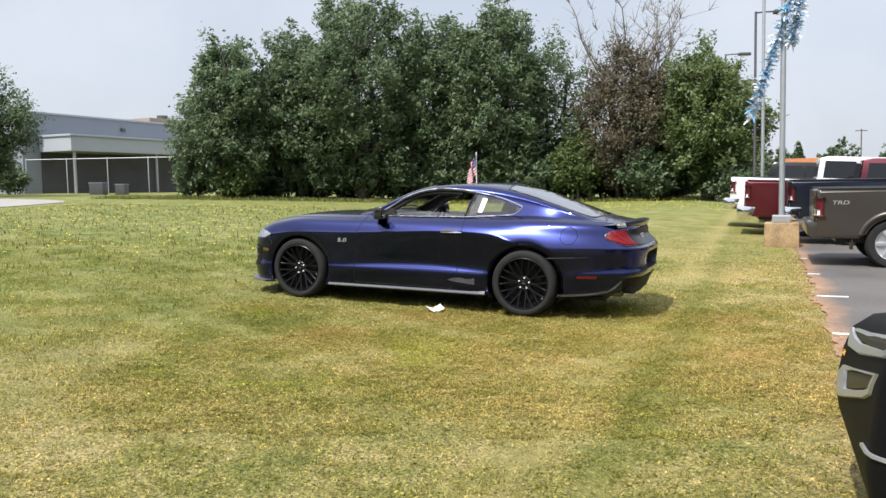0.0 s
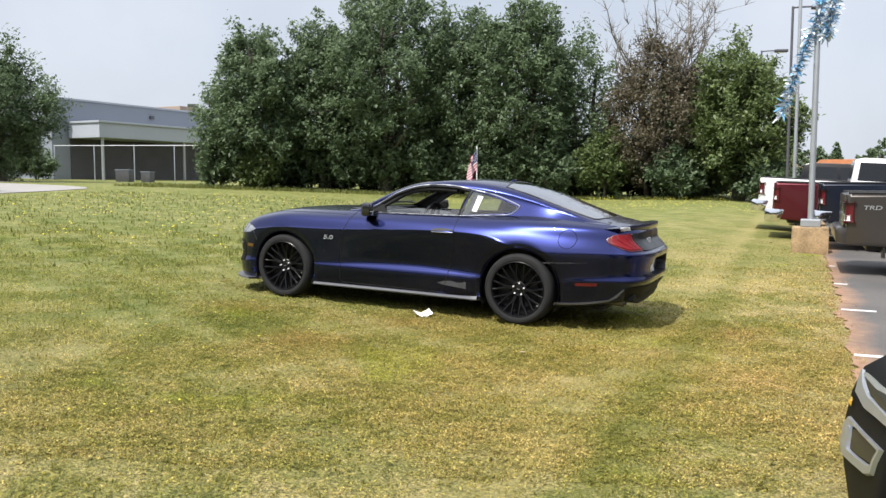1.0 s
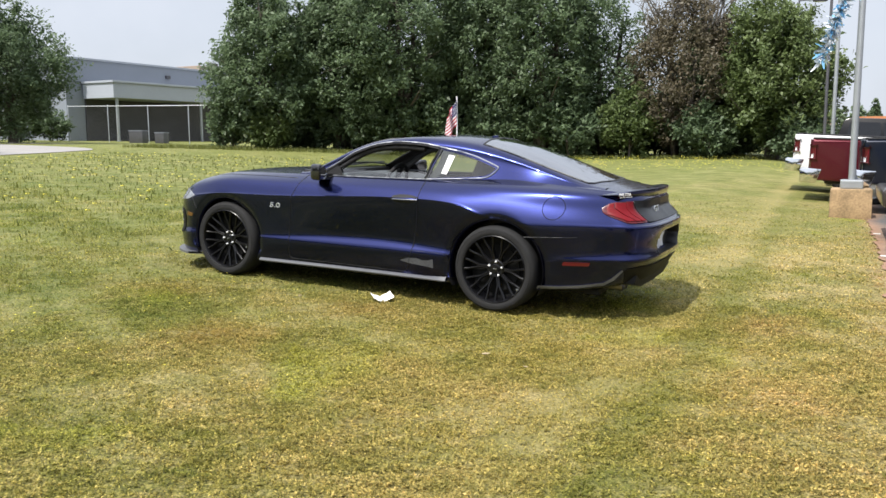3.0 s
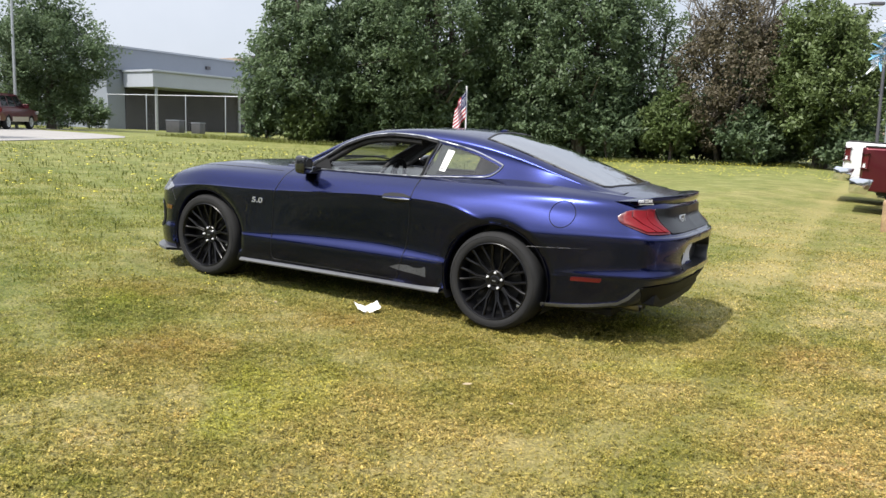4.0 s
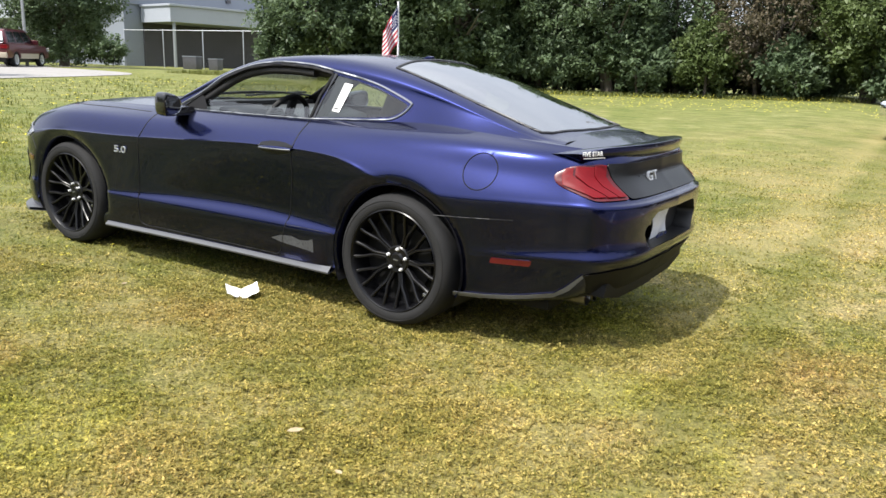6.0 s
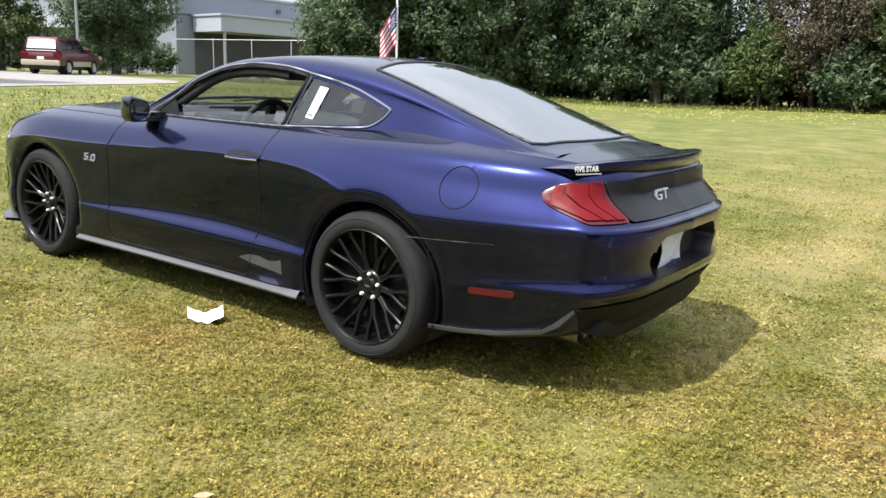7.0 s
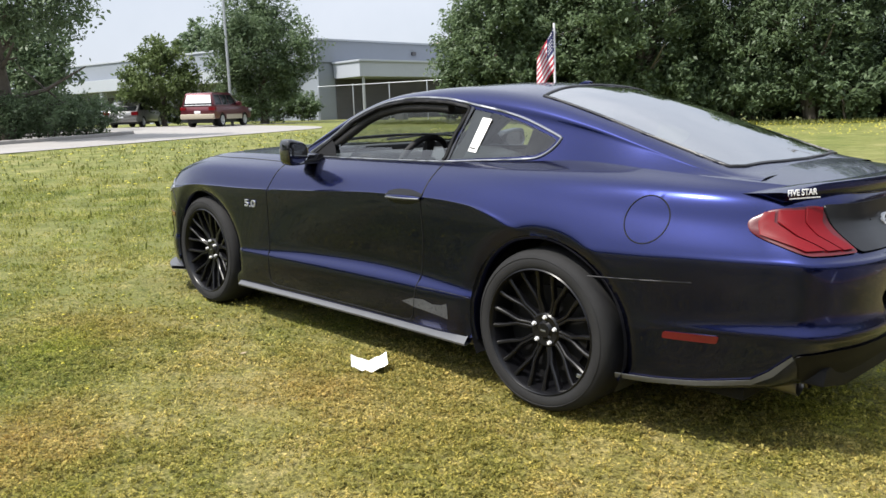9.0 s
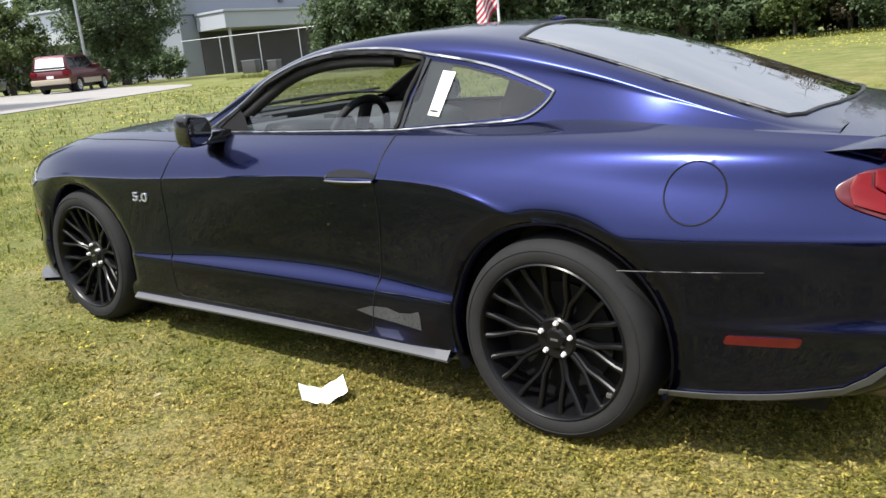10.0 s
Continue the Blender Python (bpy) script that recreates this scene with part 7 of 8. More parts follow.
def tree(name, x, y, height, spread, label, seed, leaf="leaf", count=16000, size=0.16, low=0.12, bark="bark", clumps=60, trunks=1, category="tree", taper=0.35, shoot=0.95):
    """A tapered trunk that forks into limbs, and a crown of uneven leaf clumps round them."""
    rng = np.random.default_rng(seed)
    t = thing(name, (x, y, ground_at(x, y)), label, category)
    bm = bmesh.new()
    tips = []
    for q in range(trunks):
        a0 = 6.28 * q / trunks + rng.random()
        lean = 0.0 if trunks == 1 else 0.16 * spread
        base = Vector((0.25 * math.cos(a0), 0.25 * math.sin(a0), -0.15)) if trunks > 1 else Vector((0, 0, -0.15))
        top = Vector((lean * 2.2 * math.cos(a0), lean * 2.2 * math.sin(a0), height * (0.72 + 0.1 * rng.random())))
        pts = [base.lerp(top, k / 7) + Vector(rng.normal(size=3) * 0.05 * height * 0.15) * (1 if 0 < k else 0) for k in range(8)]
        rr = 0.028 * height / math.sqrt(trunks)
        tube_path(bm, pts, [rr * (1.25 - 0.95 * k / 7) for k in range(8)], 8)
        for k in range(9):
            j = 1.6 + 5.2 * k / 9
            i = int(j)
            st = pts[i].lerp(pts[min(i + 1, 7)], j - i)
            ang = a0 + 2.4 * k + rng.random()
            ln = spread * (0.35 + 0.5 * rng.random()) * (1.05 - 0.08 * k)
            up = ln * (0.35 + 0.6 * rng.random())
            end = st + Vector((ln * math.cos(ang), ln * math.sin(ang), up))
            midp = st.lerp(end, 0.5) + Vector((0, 0, -0.08 * ln))
            tube_path(bm, [st, midp, end], [rr * 0.45, rr * 0.28, rr * 0.1], 6)
            tips.append(end)
            for _ in range(2):
                e2 = midp + Vector(rng.normal(size=3)) * ln * 0.35 + Vector((0, 0, ln * 0.25))
                tube_path(bm, [midp, midp.lerp(e2, 0.5), e2], [rr * 0.2, rr * 0.13, rr * 0.05], 5)
                tips.append(e2)
    part("trunk", bm, M[bark], t, smooth=60)
    st, en = [], []
    off = rng.random(3) * 50
    for k in range(clumps * 7):
        d = rng.normal(size=3)
        d[2] = d[2] * 0.9 + 0.1
        d /= np.linalg.norm(d)
        lump = 1.0 + 0.42 * noise.noise(Vector(d * 1.9 + off)) + 0.34 * noise.noise(Vector(d * 4.4 + off)) + 0.16 * noise.noise(Vector(d * 9.0 + off))
        f = lump * (0.42 + 0.58 * rng.random() ** 0.45) * 0.88
        mid_z = height * (0.46 + low * 0.5)
        c = np.array((spread * f * d[0], spread * f * d[1], mid_z + d[2] * f * (height - mid_z if d[2] > 0 else mid_z - low * height)))
        h = c[2] / height
        c[:2] *= (1.0 - taper * max(0.0, (h - 0.5) / 0.5)) * min(1.0, 0.72 + 0.9 * max(0.0, h))
        way = d * np.array((1, 1, 0.5)) + np.array((0, 0, 0.55)) + rng.normal(size=3) * 0.3
        way *= shoot * (0.6 + 0.8 * rng.random()) / np.linalg.norm(way)
        st.append(c - way * 0.5)
        en.append(c + way * 0.5)
    v, f = leaf_cloud(st, en, count, size, rng)
    v[:, 2] = np.maximum(v[:, 2], 0.03)
    quads("crown", v, f, M[leaf], t)
    return t


TREES = [
    # x, y, height, spread, leaf, seed, count, label
    (-11.3, 44.6, 8.6, 3.1, "leaf", 11, 36000, "rounded dense broadleaf tree at the lawn's edge"),
    (-8.0, 46.0, 9.6, 2.9, "leaf", 12, 34000, "tall dense broadleaf tree with glossy leaves"),
    (-4.5, 45.2, 11.7, 3.9, "leaf", 13, 48000, "tallest dense green broadleaf tree of the row"),
    (-0.6, 46.4, 10.6, 2.9, "leaf", 14, 34000, "dense green broadleaf tree with a pointed top"),
    (2.9, 45.0, 11.6, 3.1, "leaf", 15, 36000, "tall leafy green tree with an uneven top"),
    (13.6, 42.4, 7.9, 2.9, "leaf_lt", 17, 34000, "bright green leafy tree beside the car park"),
]
for x, y, h, sp, lf, sd, n, lb in TREES:
    tree("tree", x, y, h, sp, lb, sd, lf, n, 0.105, 0.0, clumps=70, trunks=3)
hd = tree("half_dead_tree", 9.6, 44.4, 8.8, 3.3, "half-dead grey-brown tree with bare top branches", 16, "leaf_br", 22000, 0.085, 0.0, clumps=52, trunks=4, taper=0.62)
rng_b = np.random.default_rng(77)
bm = bmesh.new()
for k in range(30):
    a0, ln = 6.28 * k / 30 + rng_b.random(), 2.2 + 3.4 * rng_b.random() ** 1.5
    p0 = Vector((1.2 * math.cos(a0), 0.6 * math.sin(a0), 5.0 + 1.8 * rng_b.random()))
    way = Vector((0.50 * math.cos(a0) + 0.12, 0.35 * math.sin(a0), 1.0)).normalized()
    if k % 3 == 0:                                   # a tall twiggy plume
        p0, way, ln = Vector((1.5 + 0.4 * math.cos(a0), 0.3 * math.sin(a0), 5.5)), Vector((0.10 * math.cos(a0) + 0.12, 0.1 * math.sin(a0), 1.0)).normalized(), 4.2 + 1.4 * rng_b.random()
    pts = [p0 + way * ln * q / 5 + Vector(rng_b.normal(size=3)) * 0.09 * q for q in range(6)]
    tube_path(bm, pts, [0.055, 0.044, 0.034, 0.024, 0.016, 0.007], 5)
    for q in range(1, 6):
        for _ in range(6):
            d2 = (way + Vector(rng_b.normal(size=3)) * 0.6).normalized() * (0.35 + 0.6 * rng_b.random())
            tube_path(bm, [pts[q], pts[q] + d2 * 0.5 + Vector(rng_b.normal(size=3)) * 0.05, pts[q] + d2], [0.016, 0.011, 0.005], 3)
tagged(part("bare_branch", bm, M["paleb"], hd, "bare grey dead branches", 60), kind="stuff")
tree("slender_tree", 6.2, 46.0, 9.0, 2.3, "thin grey-green tree with sparse leaves", 18, "leaf", 12000, 0.095, 0.0, clumps=50, trunks=2, taper=0.2)
tree("tree", 11.6, 45.6, 7.0, 2.8, "shaded green tree behind the brown one", 21, "leaf", 20000, 0.11, 0.0, clumps=60, trunks=3)
for x, y, h, sp, lf, sd, n in ((6.9, 43.2, 3.6, 1.5, "leaf_lt", 31, 5000), (-11.0, 43.6, 2.2, 1.0, "leaf_lt", 32, 2600), (-13.6, 44.6, 3.0, 1.1, "leaf", 33, 3200),
                               (14.6, 41.0, 2.6, 1.5, "leaf", 34, 4200), (4.2, 44.0, 3.0, 1.6, "leaf", 35, 4200), (10.4, 42.6, 2.6, 1.6, "leaf", 36, 4200),
                               (0.5, 45.6, 3.0, 2.4, "leaf", 37, 7000), (-3.2, 45.8, 3.0, 2.4, "leaf", 38, 7000), (-7.0, 46.0, 3.0, 2.4, "leaf", 39, 7000),
                               (2.4, 46.5, 3.4, 2.4, "leaf", 61, 6000), (-1.4, 47.4, 3.4, 2.6, "leaf", 62, 6000), (-5.2, 47.4, 3.4, 2.6, "leaf", 63, 6000), (-9.4, 47.2, 3.2, 2.4, "leaf", 64, 6000), (8.8, 46.6, 3.4, 2.6, "leaf", 65, 6000), (12.6, 45.4, 3.2, 2.4, "leaf", 66, 6000), (6.0, 47.6, 3.4, 2.4, "leaf", 67, 6000)):
    tree("shrub", x, y, h, sp, "leafy green shrub at the foot of the trees", sd, lf, n, 0.11, 0.0, clumps=26, trunks=3, category="shrub", shoot=0.6)
for k in range(9):
    tree("thicket_tree", -11.0 + 3.1 * k, 49.6 + 0.7 * (k % 2), 3.6 + 0.5 * (k % 3), 2.4, "shaded thicket tree behind the front row", 90 + k, "leaf", 6000, 0.16, 0.0, clumps=34, trunks=3)
for k in range(11):
    tree("shrub", -12.4 + 2.55 * k, 47.6 + 0.5 * (k % 2), 2.3 + 0.3 * (k % 3), 1.9, "dark leafy undergrowth shrub behind the trees", 140 + k, "leaf", 3200, 0.15, 0.0, clumps=26, trunks=3, category="shrub", shoot=0.6)
# trees by the building
for k, (x, y, h) in enumerate(((-28.6, 54.3, 2.0), (-30.2, 53.6, 2.3), (-32.0, 53.0, 1.8))):
    tree("shrub", x, y, h, 1.1, "dark green shrub by the wall of the building", 120 + k, "leaf", 3000, 0.10, 0.0, clumps=20, trunks=3, category="shrub", shoot=0.5)
tree("oak_tree", -26.7, 46.8, 8.2, 3.0, "broadleaf tree with layered boughs before the building", 41, "leaf", 30000, 0.10, 0.05, clumps=30, shoot=1.3, taper=0.5)
tree("small_tree", -31.1, 43.3, 5.0, 2.5, "small rounded green tree beside the drive", 42, "leaf_lt", 11000, 0.11, 0.1, clumps=36, shoot=0.7)
tree("pear_tree", -22.4, 25.6, 8.6, 3.4, "broad leafy tree growing on the planted island", 43, "leaf", 26000, 0.080, 0.34, clumps=44)
tree("tree", -62.0, 86.0, 11.4, 4.0, "distant green tree behind the roof", 44, "leaf", 8000, 0.24, 0.3, clumps=34)
tree("tree", -57.0, 87.0, 10.8, 4.0, "distant green tree behind the roof", 45, "leaf", 8000, 0.24, 0.3, clumps=34)
tree("tree", -36.0, 34.0, 8.5, 3.5, "leafy tree beyond the planted island", 46, "leaf", 12000, 0.16, 0.1, clumps=44)
tree("tree", -30.0, 33.0, 5.5, 2.4, "dark shrubby tree beyond the planted island", 47, "leaf", 9000, 0.13, 0.0, clumps=34)
for k in range(6):
    tree("hedge_bush", -22.2 - 0.5 * (k % 2), 19.6 + 1.85 * k, 1.7, 1.8, "clipped dense green bush on the planted island", 50 + k, "leaf", 6000, 0.06, 0.0, clumps=34, trunks=3, category="bush", shoot=0.4, taper=0.15)

# unseen woods added behind the camera to give the coupe's flank a dark skyline to mirror
def unseen_woods(radius, a0, a1, seed):
    rng = np.random.default_rng(seed)
    st, en = [], []
    for a in np.linspace(radians(a0), radians(a1), 560):
        r = radius + 9 * math.sin(3.1 * a) + 5 * rng.random()
        # taller past 285 degrees, to darken what the tail corner mirrors
        top = 8.0 + 2.2 * math.sin(11 * a) + 1.6 * math.sin(29 * a + 1) + (3.0 if a > radians(285) else 0.0)
        x, y = r * math.cos(a), r * math.sin(a)
        z = ground_at(x, y)
        for k in range(5):
            h = top * rng.random() ** 0.8
            w = Vector((rng.normal(), rng.normal(), 1.0)) * 0.8
            st.append(Vector((x, y, z + h)) - w)
            en.append(Vector((x, y, z + h)) + w)
    v, f = leaf_cloud(st, en, 30000, 0.6, rng, 0.45)
    return tagged(quads("unseen_woods", v, f, M["leaf"], None), "unseen belt of woods added for the coupe's reflections", "woods", kind="stuff")


unseen_woods(62, 172, 388, 301)

# ---- lamp posts, signs of the yard, tinsel, flags ----
def lamp_post(x, y, height, label, material="galv", block=True, arm=(-0.9, 0.0), r=0.058):
    t = thing("street_lamp", (x, y, ground_at(x, y)), label, "lamp post", "lamp posts", rz=-21.4)
    base = 0.0
    if block:
        bm = bmesh.new()
        box(bm, (-0.33, -0.33, -0.1), (0.33, 0.33, 0.50), 0.035, 2, (0.985, 0.985))
        for v in bm.verts:
            v.co += Vector((noise.noise(v.co * 7), noise.noise(v.co * 7 + Vector((9, 0, 0))), 0)) * 0.012
        part("footing", bm, M["blockcon"], t, "stained concrete footing", 40)
        bm = bmesh.new()
        box(bm, (-0.18, -0.18, 0.50), (0.18, 0.18, 0.65), 0.02)
        part("base_cover", bm, M["galv"], t, "galvanised base cover")
        base = 0.6
    bm = bmesh.new()
    tube_path(bm, [(0, 0, base), (0, 0, height)], [r, r * 0.8], 14)
    part("pole", bm, M[material], t, smooth=40)
    ax, ay = arm
    bm = bmesh.new()
    tube_path(bm, [(0, 0, height - 0.05), (ax * 0.35, ay * 0.35, height - 0.02), (ax, ay, height)], 0.035, 8)
    part("arm", bm, M[material], t, smooth=60)
    bm = bmesh.new()
    box(bm, (-0.36, -0.17, -0.10), (0.36, 0.17, 0.07), 0.05, 3)
    bm.transform(pose(ax * 1.3, ay * 1.3, height, 0, 0, math.degrees(math.atan2(ay, ax))))
    head = part("lamp_head", bm, M["darksteel"], t, "grey lamp head", 50)
    bm = bmesh.new()
    box(bm, (-0.22, -0.12, -0.125), (0.22, 0.12, -0.095), 0.01)
    bm.transform(pose(ax * 1.3, ay * 1.3, height, 0, 0, math.degrees(math.atan2(ay, ax))))
    part("lamp_glass", bm, M["white"], head)
    return t


POLE = (6.95, 17.1)
lamp_post(*POLE, 9.0, "galvanised lamp post on a stained concrete footing", arm=(0.9, 0.4))
lamp_post(10.45, 27.2, 8.6, "galvanised lamp post farther down the car park", arm=(0.8, 0.3), block=False)
lamp_post(13.05, 34.8, 8.2, "thin dark lamp post far down the car park", "darksteel", False, (0.8, 0.3), 0.06)
lamp_post(17.0, 50.0, 8.5, "thin lamp post far down the car park", "darksteel", False, (0.8, 0.3), 0.06)


def garland(start, end, sag, label, seed):
    """Blue and silver foil streamers on a cord, twisted in the wind."""
    rng = np.random.default_rng(seed)
    t = thing("tinsel_garland", tuple(start), label, "garland")
    a, b = Vector((0, 0, 0)), Vector(end) - Vector(start)
    path = [a.lerp(b, k / 30) + Vector((0, 0, -sag * math.sin(math.pi * k / 30))) for k in range(31)]
    bm = bmesh.new()
    tube_path(bm, path, 0.006, 5)
    part("cord", bm, M["galv"], t)
    for mat, lb, cnt in (("tinsel_b", "blue foil strips", 260), ("tinsel_w", "silver foil strips", 420)):
        vs, fs = [], []
        for k in range(cnt):
            f = rng.random() * 29.99
            i = int(f)
            p = path[i].lerp(path[i + 1], f - i)
            ln = 0.10 + 0.13 * rng.random()
            d = Vector((rng.normal() * 0.7, rng.normal() * 0.7, -0.35 + rng.normal() * 0.5)).normalized() * ln
            w = d.cross(Vector(rng.normal(size=3))).normalized() * 0.022
            q = len(vs)
            m_ = p + d * 0.5 + w * 0.6
            vs += [p - w, p + w, m_ + w, m_ - w, p + d + w * 0.4, p + d - w * 0.4]
            fs += [(q, q + 1, q + 2, q + 3), (q + 3, q + 2, q + 4, q + 5)]
        ob = link_mesh("foil", vs, fs, M[mat], t, lb, False)
        tagged(ob, kind="stuff")
    return t


garland((POLE[0] + 0.35, POLE[1] - 0.15, 5.9), (POLE[0] - 0.62, POLE[1] + 0.1, 2.75), 0.05, "blue and silver foil garland hung on the lamp post", 5)
garland((POLE[0] + 0.40, POLE[1] - 0.15, 6.2), (POLE[0] + 0.12, POLE[1] - 0.1, 4.2), 0.10, "blue and silver foil garland hung on the lamp post", 6)

# the small flag clipped to the far door
def cloth_flag(name, label, base, top_h, pole_r, w, h, furl, seed, stripes=True, yaw=0.0, category="flag", sagging=0.25, dark=None):
    t = thing(name, base, label, category, rz=yaw)
    bm = bmesh.new()
    tube_path(bm, [(0, 0, 0), (0, 0, top_h)], pole_r, 8)
    part("staff", bm, M["white"] if dark is None else M["galv"], t, "white plastic staff" if dark is None else "tall metal staff", 60)
    rows, cols = 13, 20
    pts = {}
    for i in range(rows + 1):
        for j in range(cols + 1):
            u, v_ = j / cols, i / rows
            x = w * u * furl
            y = 0.16 * w * math.sin(9 * u + 2.2 * v_) * u ** 0.5
            z = top_h - pole_r * 3 - h * v_ - sagging * h * u * (1.2 - 0.3 * v_)
            pts[i, j] = (x, y, z)
    sets = {}
    for i in range(rows):
        for j in range(cols):
            if dark is not None:
                key = dark
            elif i < 7 and j < 8:
                key = "flag_blue"
            else:
                key = "flag_red" if i % 2 == 0 else "flag_white"
            sets.setdefault(key, []).append((i, j))
    nm = {"flag_blue": "canton", "flag_red": "red_stripes", "flag_white": "white_stripes"}
    for key, cells in sets.items():
        vs, fs = [], []
        for i, j in cells:
            q = len(vs)
            vs += [pts[i, j], pts[i, j + 1], pts[i + 1, j + 1], pts[i + 1, j]]
            fs.append((q, q + 1, q + 2, q + 3))
        bm = bmesh.new()
        bv = [bm.verts.new(p) for p in vs]
        for f in fs:
            bm.faces.new([bv[q] for q in f])
        bmesh.ops.remove_doubles(bm, verts=bm.verts, dist=1e-5)
        bmesh.ops.solidify(bm, geom=bm.faces[:], thickness=0.0015)
        part(nm.get(key, "cloth"), bm, M[key], t, smooth=70)
    if dark is None:
        vs, fs = [], []
        for a in range(5):
            for b in range(6):
                i, j = 0.7 + 1.3 * a, 0.6 + 1.25 * b
                p = Vector(pts[int(i), int(j)]).lerp(Vector(pts[int(i) + 1, int(j) + 1]), 0.5)
                for sg in (1, -1):
                    q = len(vs)
                    s_ = 0.0045
                    vs += [p + Vector((-s_, sg * 0.003, 0)), p + Vector((0, sg * 0.003, s_)), p + Vector((s_, sg * 0.003, 0)), p + Vector((0, sg * 0.003, -s_))]
                    fs.append((q, q + 1, q + 2, q + 3))
        ob = link_mesh("stars", vs, fs, M["flag_white"], t, "", False)
        tagged(ob, kind="stuff")
    return t


fb = CAR_POSE @ Vector((1.10, -0.665, 1.30))
cloth_flag("car_flag", "small striped flag on a white staff clipped to the coupe", tuple(fb), 0.45, 0.007, 0.36, 0.26, 0.30, 3, yaw=200, sagging=0.6)

# flagpole by the building with a dark flag and a striped one above it
fp = thing("flagpole", (-26.2, 43.0, ground_at(-26.2, 43.0)), "tall aluminium flagpole before the building", "flagpole")
bm = bmesh.new()
tube_path(bm, [(0, 0, 0), (0, 0, 13.0)], [0.085, 0.05], 12)
part("mast", bm, M["galv"], fp, smooth=60)
bm = bmesh.new()
bmesh.ops.create_uvsphere(bm, u_segments=12, v_segments=8, radius=0.12, matrix=Matrix.Translation((0, 0, 13.1)))
part("ball", bm, M["galv"], fp, smooth=60)
cloth_flag("flag", "dark flag drooping on the flagpole", (-26.2, 43.0, ground_at(-26.2, 43) + 6.9), 2.5, 0.03, 2.6, 1.3, 0.75, 8, yaw=205, dark="flag_blue", sagging=0.9)
cloth_flag("flag", "striped flag above the dark one on the flagpole", (-26.2, 43.0, ground_at(-26.2, 43) + 9.4), 3.0, 0.03, 3.0, 1.7, 0.7, 9, yaw=205, sagging=0.7)

# crumpled paper on the lawn beside the coupe
pp = thing("crumpled_paper", (-0.085, 8.93, ground_at(-0.085, 8.93) + 0.012), "crumpled white paper lying on the grass", "paper", rz=30)
bm = bmesh.new()
g_ = [[bm.verts.new((0.088 * (2 * a / 10 - 1), 0.046 * (2 * b / 6 - 1) + 0.004 * math.sin(1.1 * a),
                     0.036 * abs(2 * a / 10 - 1) ** 1.3 + 0.034 * b / 6 + 0.0025 * math.sin(1.9 * a + 1.3 * b))) for b in range(7)] for a in range(11)]
for a in range(10):
    for b in range(6):
        bm.faces.new((g_[a][b], g_[a + 1][b], g_[a + 1][b + 1], g_[a][b + 1]))
ob = part("sheet", bm, M["paper"], pp, smooth=25)
# a dead leaf or two near the path
for x, y, rz, s in ((0.81, 7.31, 30, 0.032), (-0.75, 8.83, 80, 0.022), (1.05, 7.05, 140, 0.018)):
    lf = bmesh.new()
    vs = [lf.verts.new((s * a, s * b, 0.05 + 0.25 * s * abs(b) + 0.1 * s * a * a)) for a, b in ((-1, 0), (-0.5, 0.5), (0.2, 0.6), (1, 0.05), (0.2, -0.55), (-0.5, -0.45))]
    c = lf.verts.new((0, 0, 0.045))
    for k in range(6):
        lf.faces.new((vs[k], vs[(k + 1) % 6], c))
    ob = part("dead_leaf", lf, M["deadleaf"], None, "", 60)
    ob.matrix_basis = rest(x, y, rz)
    tagged(ob, "dry tan leaf lying on the grass", "leaf", "dead leaves")

# utility boxes by the fence
for x, y, w, h in ((-22.6, 53.8, 0.9, 0.75), (-21.1, 53.9, 0.6, 0.65)):
    t = thing("utility_box", (x, y, ground_at(x, y)), "small grey utility box before the fence", "utility box", "utility boxes")
    bm = bmesh.new()
    box(bm, (-w / 2, -0.4, -0.05), (w / 2, 0.4, h), 0.04)
    part("cabinet", bm, M["darksteel"], t, smooth=40)
    bm = bmesh.new()
    box(bm, (-w / 2 - 0.03, -0.43, h), (w / 2 + 0.03, 0.43, h + 0.05), 0.015)
    part("lid", bm, M["panel"], t, smooth=40)

# houses and trees far beyond the car park
def far_house(x, y, w, d, h, wall, roof, rz, label):
    t = thing("house", (x, y, ground_at(x, y) - 0.2), label, "house", rz=rz)
    bm = bmesh.new()
    box(bm, (-w / 2, -d / 2, 0), (w / 2, d / 2, h), 0.02)
    part("wall", bm, M[wall], t)
    bm = bmesh.new()
    prism(bm, [(-w / 2 - 0.5, h), (w / 2 + 0.5, h), (w / 2 - 2.5, h + 2.2), (-w / 2 + 2.5, h + 2.2)], -d / 2 - 0.5, d / 2 + 0.5, 0.03)
    part("roof", bm, M[roof], t)
    for k in range(4):
        bm = bmesh.new()
        xx = -w / 2 + w * (k + 0.5) / 4
        box(bm, (xx - 0.6, -d / 2 - 0.05, 1.0), (xx + 0.6, -d / 2 + 0.02, 2.4), 0.02)
        part("window", bm, M["darkglass"], t)


far_house(86, 198, 13, 9, 4.6, "tan", "brick", -25, "low distant house with an orange roof")
far_house(72, 200, 10, 9, 4.2, "fascia", "roofing", -22, "low distant house with a tan roof")
far_house(104, 194, 15, 9, 4.4, "fascia", "panel", -26, "low distant house with a grey roof")
for k, (x, y, h, sp) in enumerate(((79, 205, 9.0, 3.5), (87, 212, 10.5, 2.0), (91, 212, 10.5, 2.0), (100, 208, 11.5, 5.5), (113, 205, 10.5, 6), (124, 205, 11, 6), (136, 205, 11.5, 7), (150, 200, 11, 7), (70, 210, 9, 5), (60, 210, 9, 6))):
    tree("tree", x, y, h, sp, "distant green tree beyond the car park", 70 + k, "leaf", 3000, 0.4, 0.1, clumps=26)
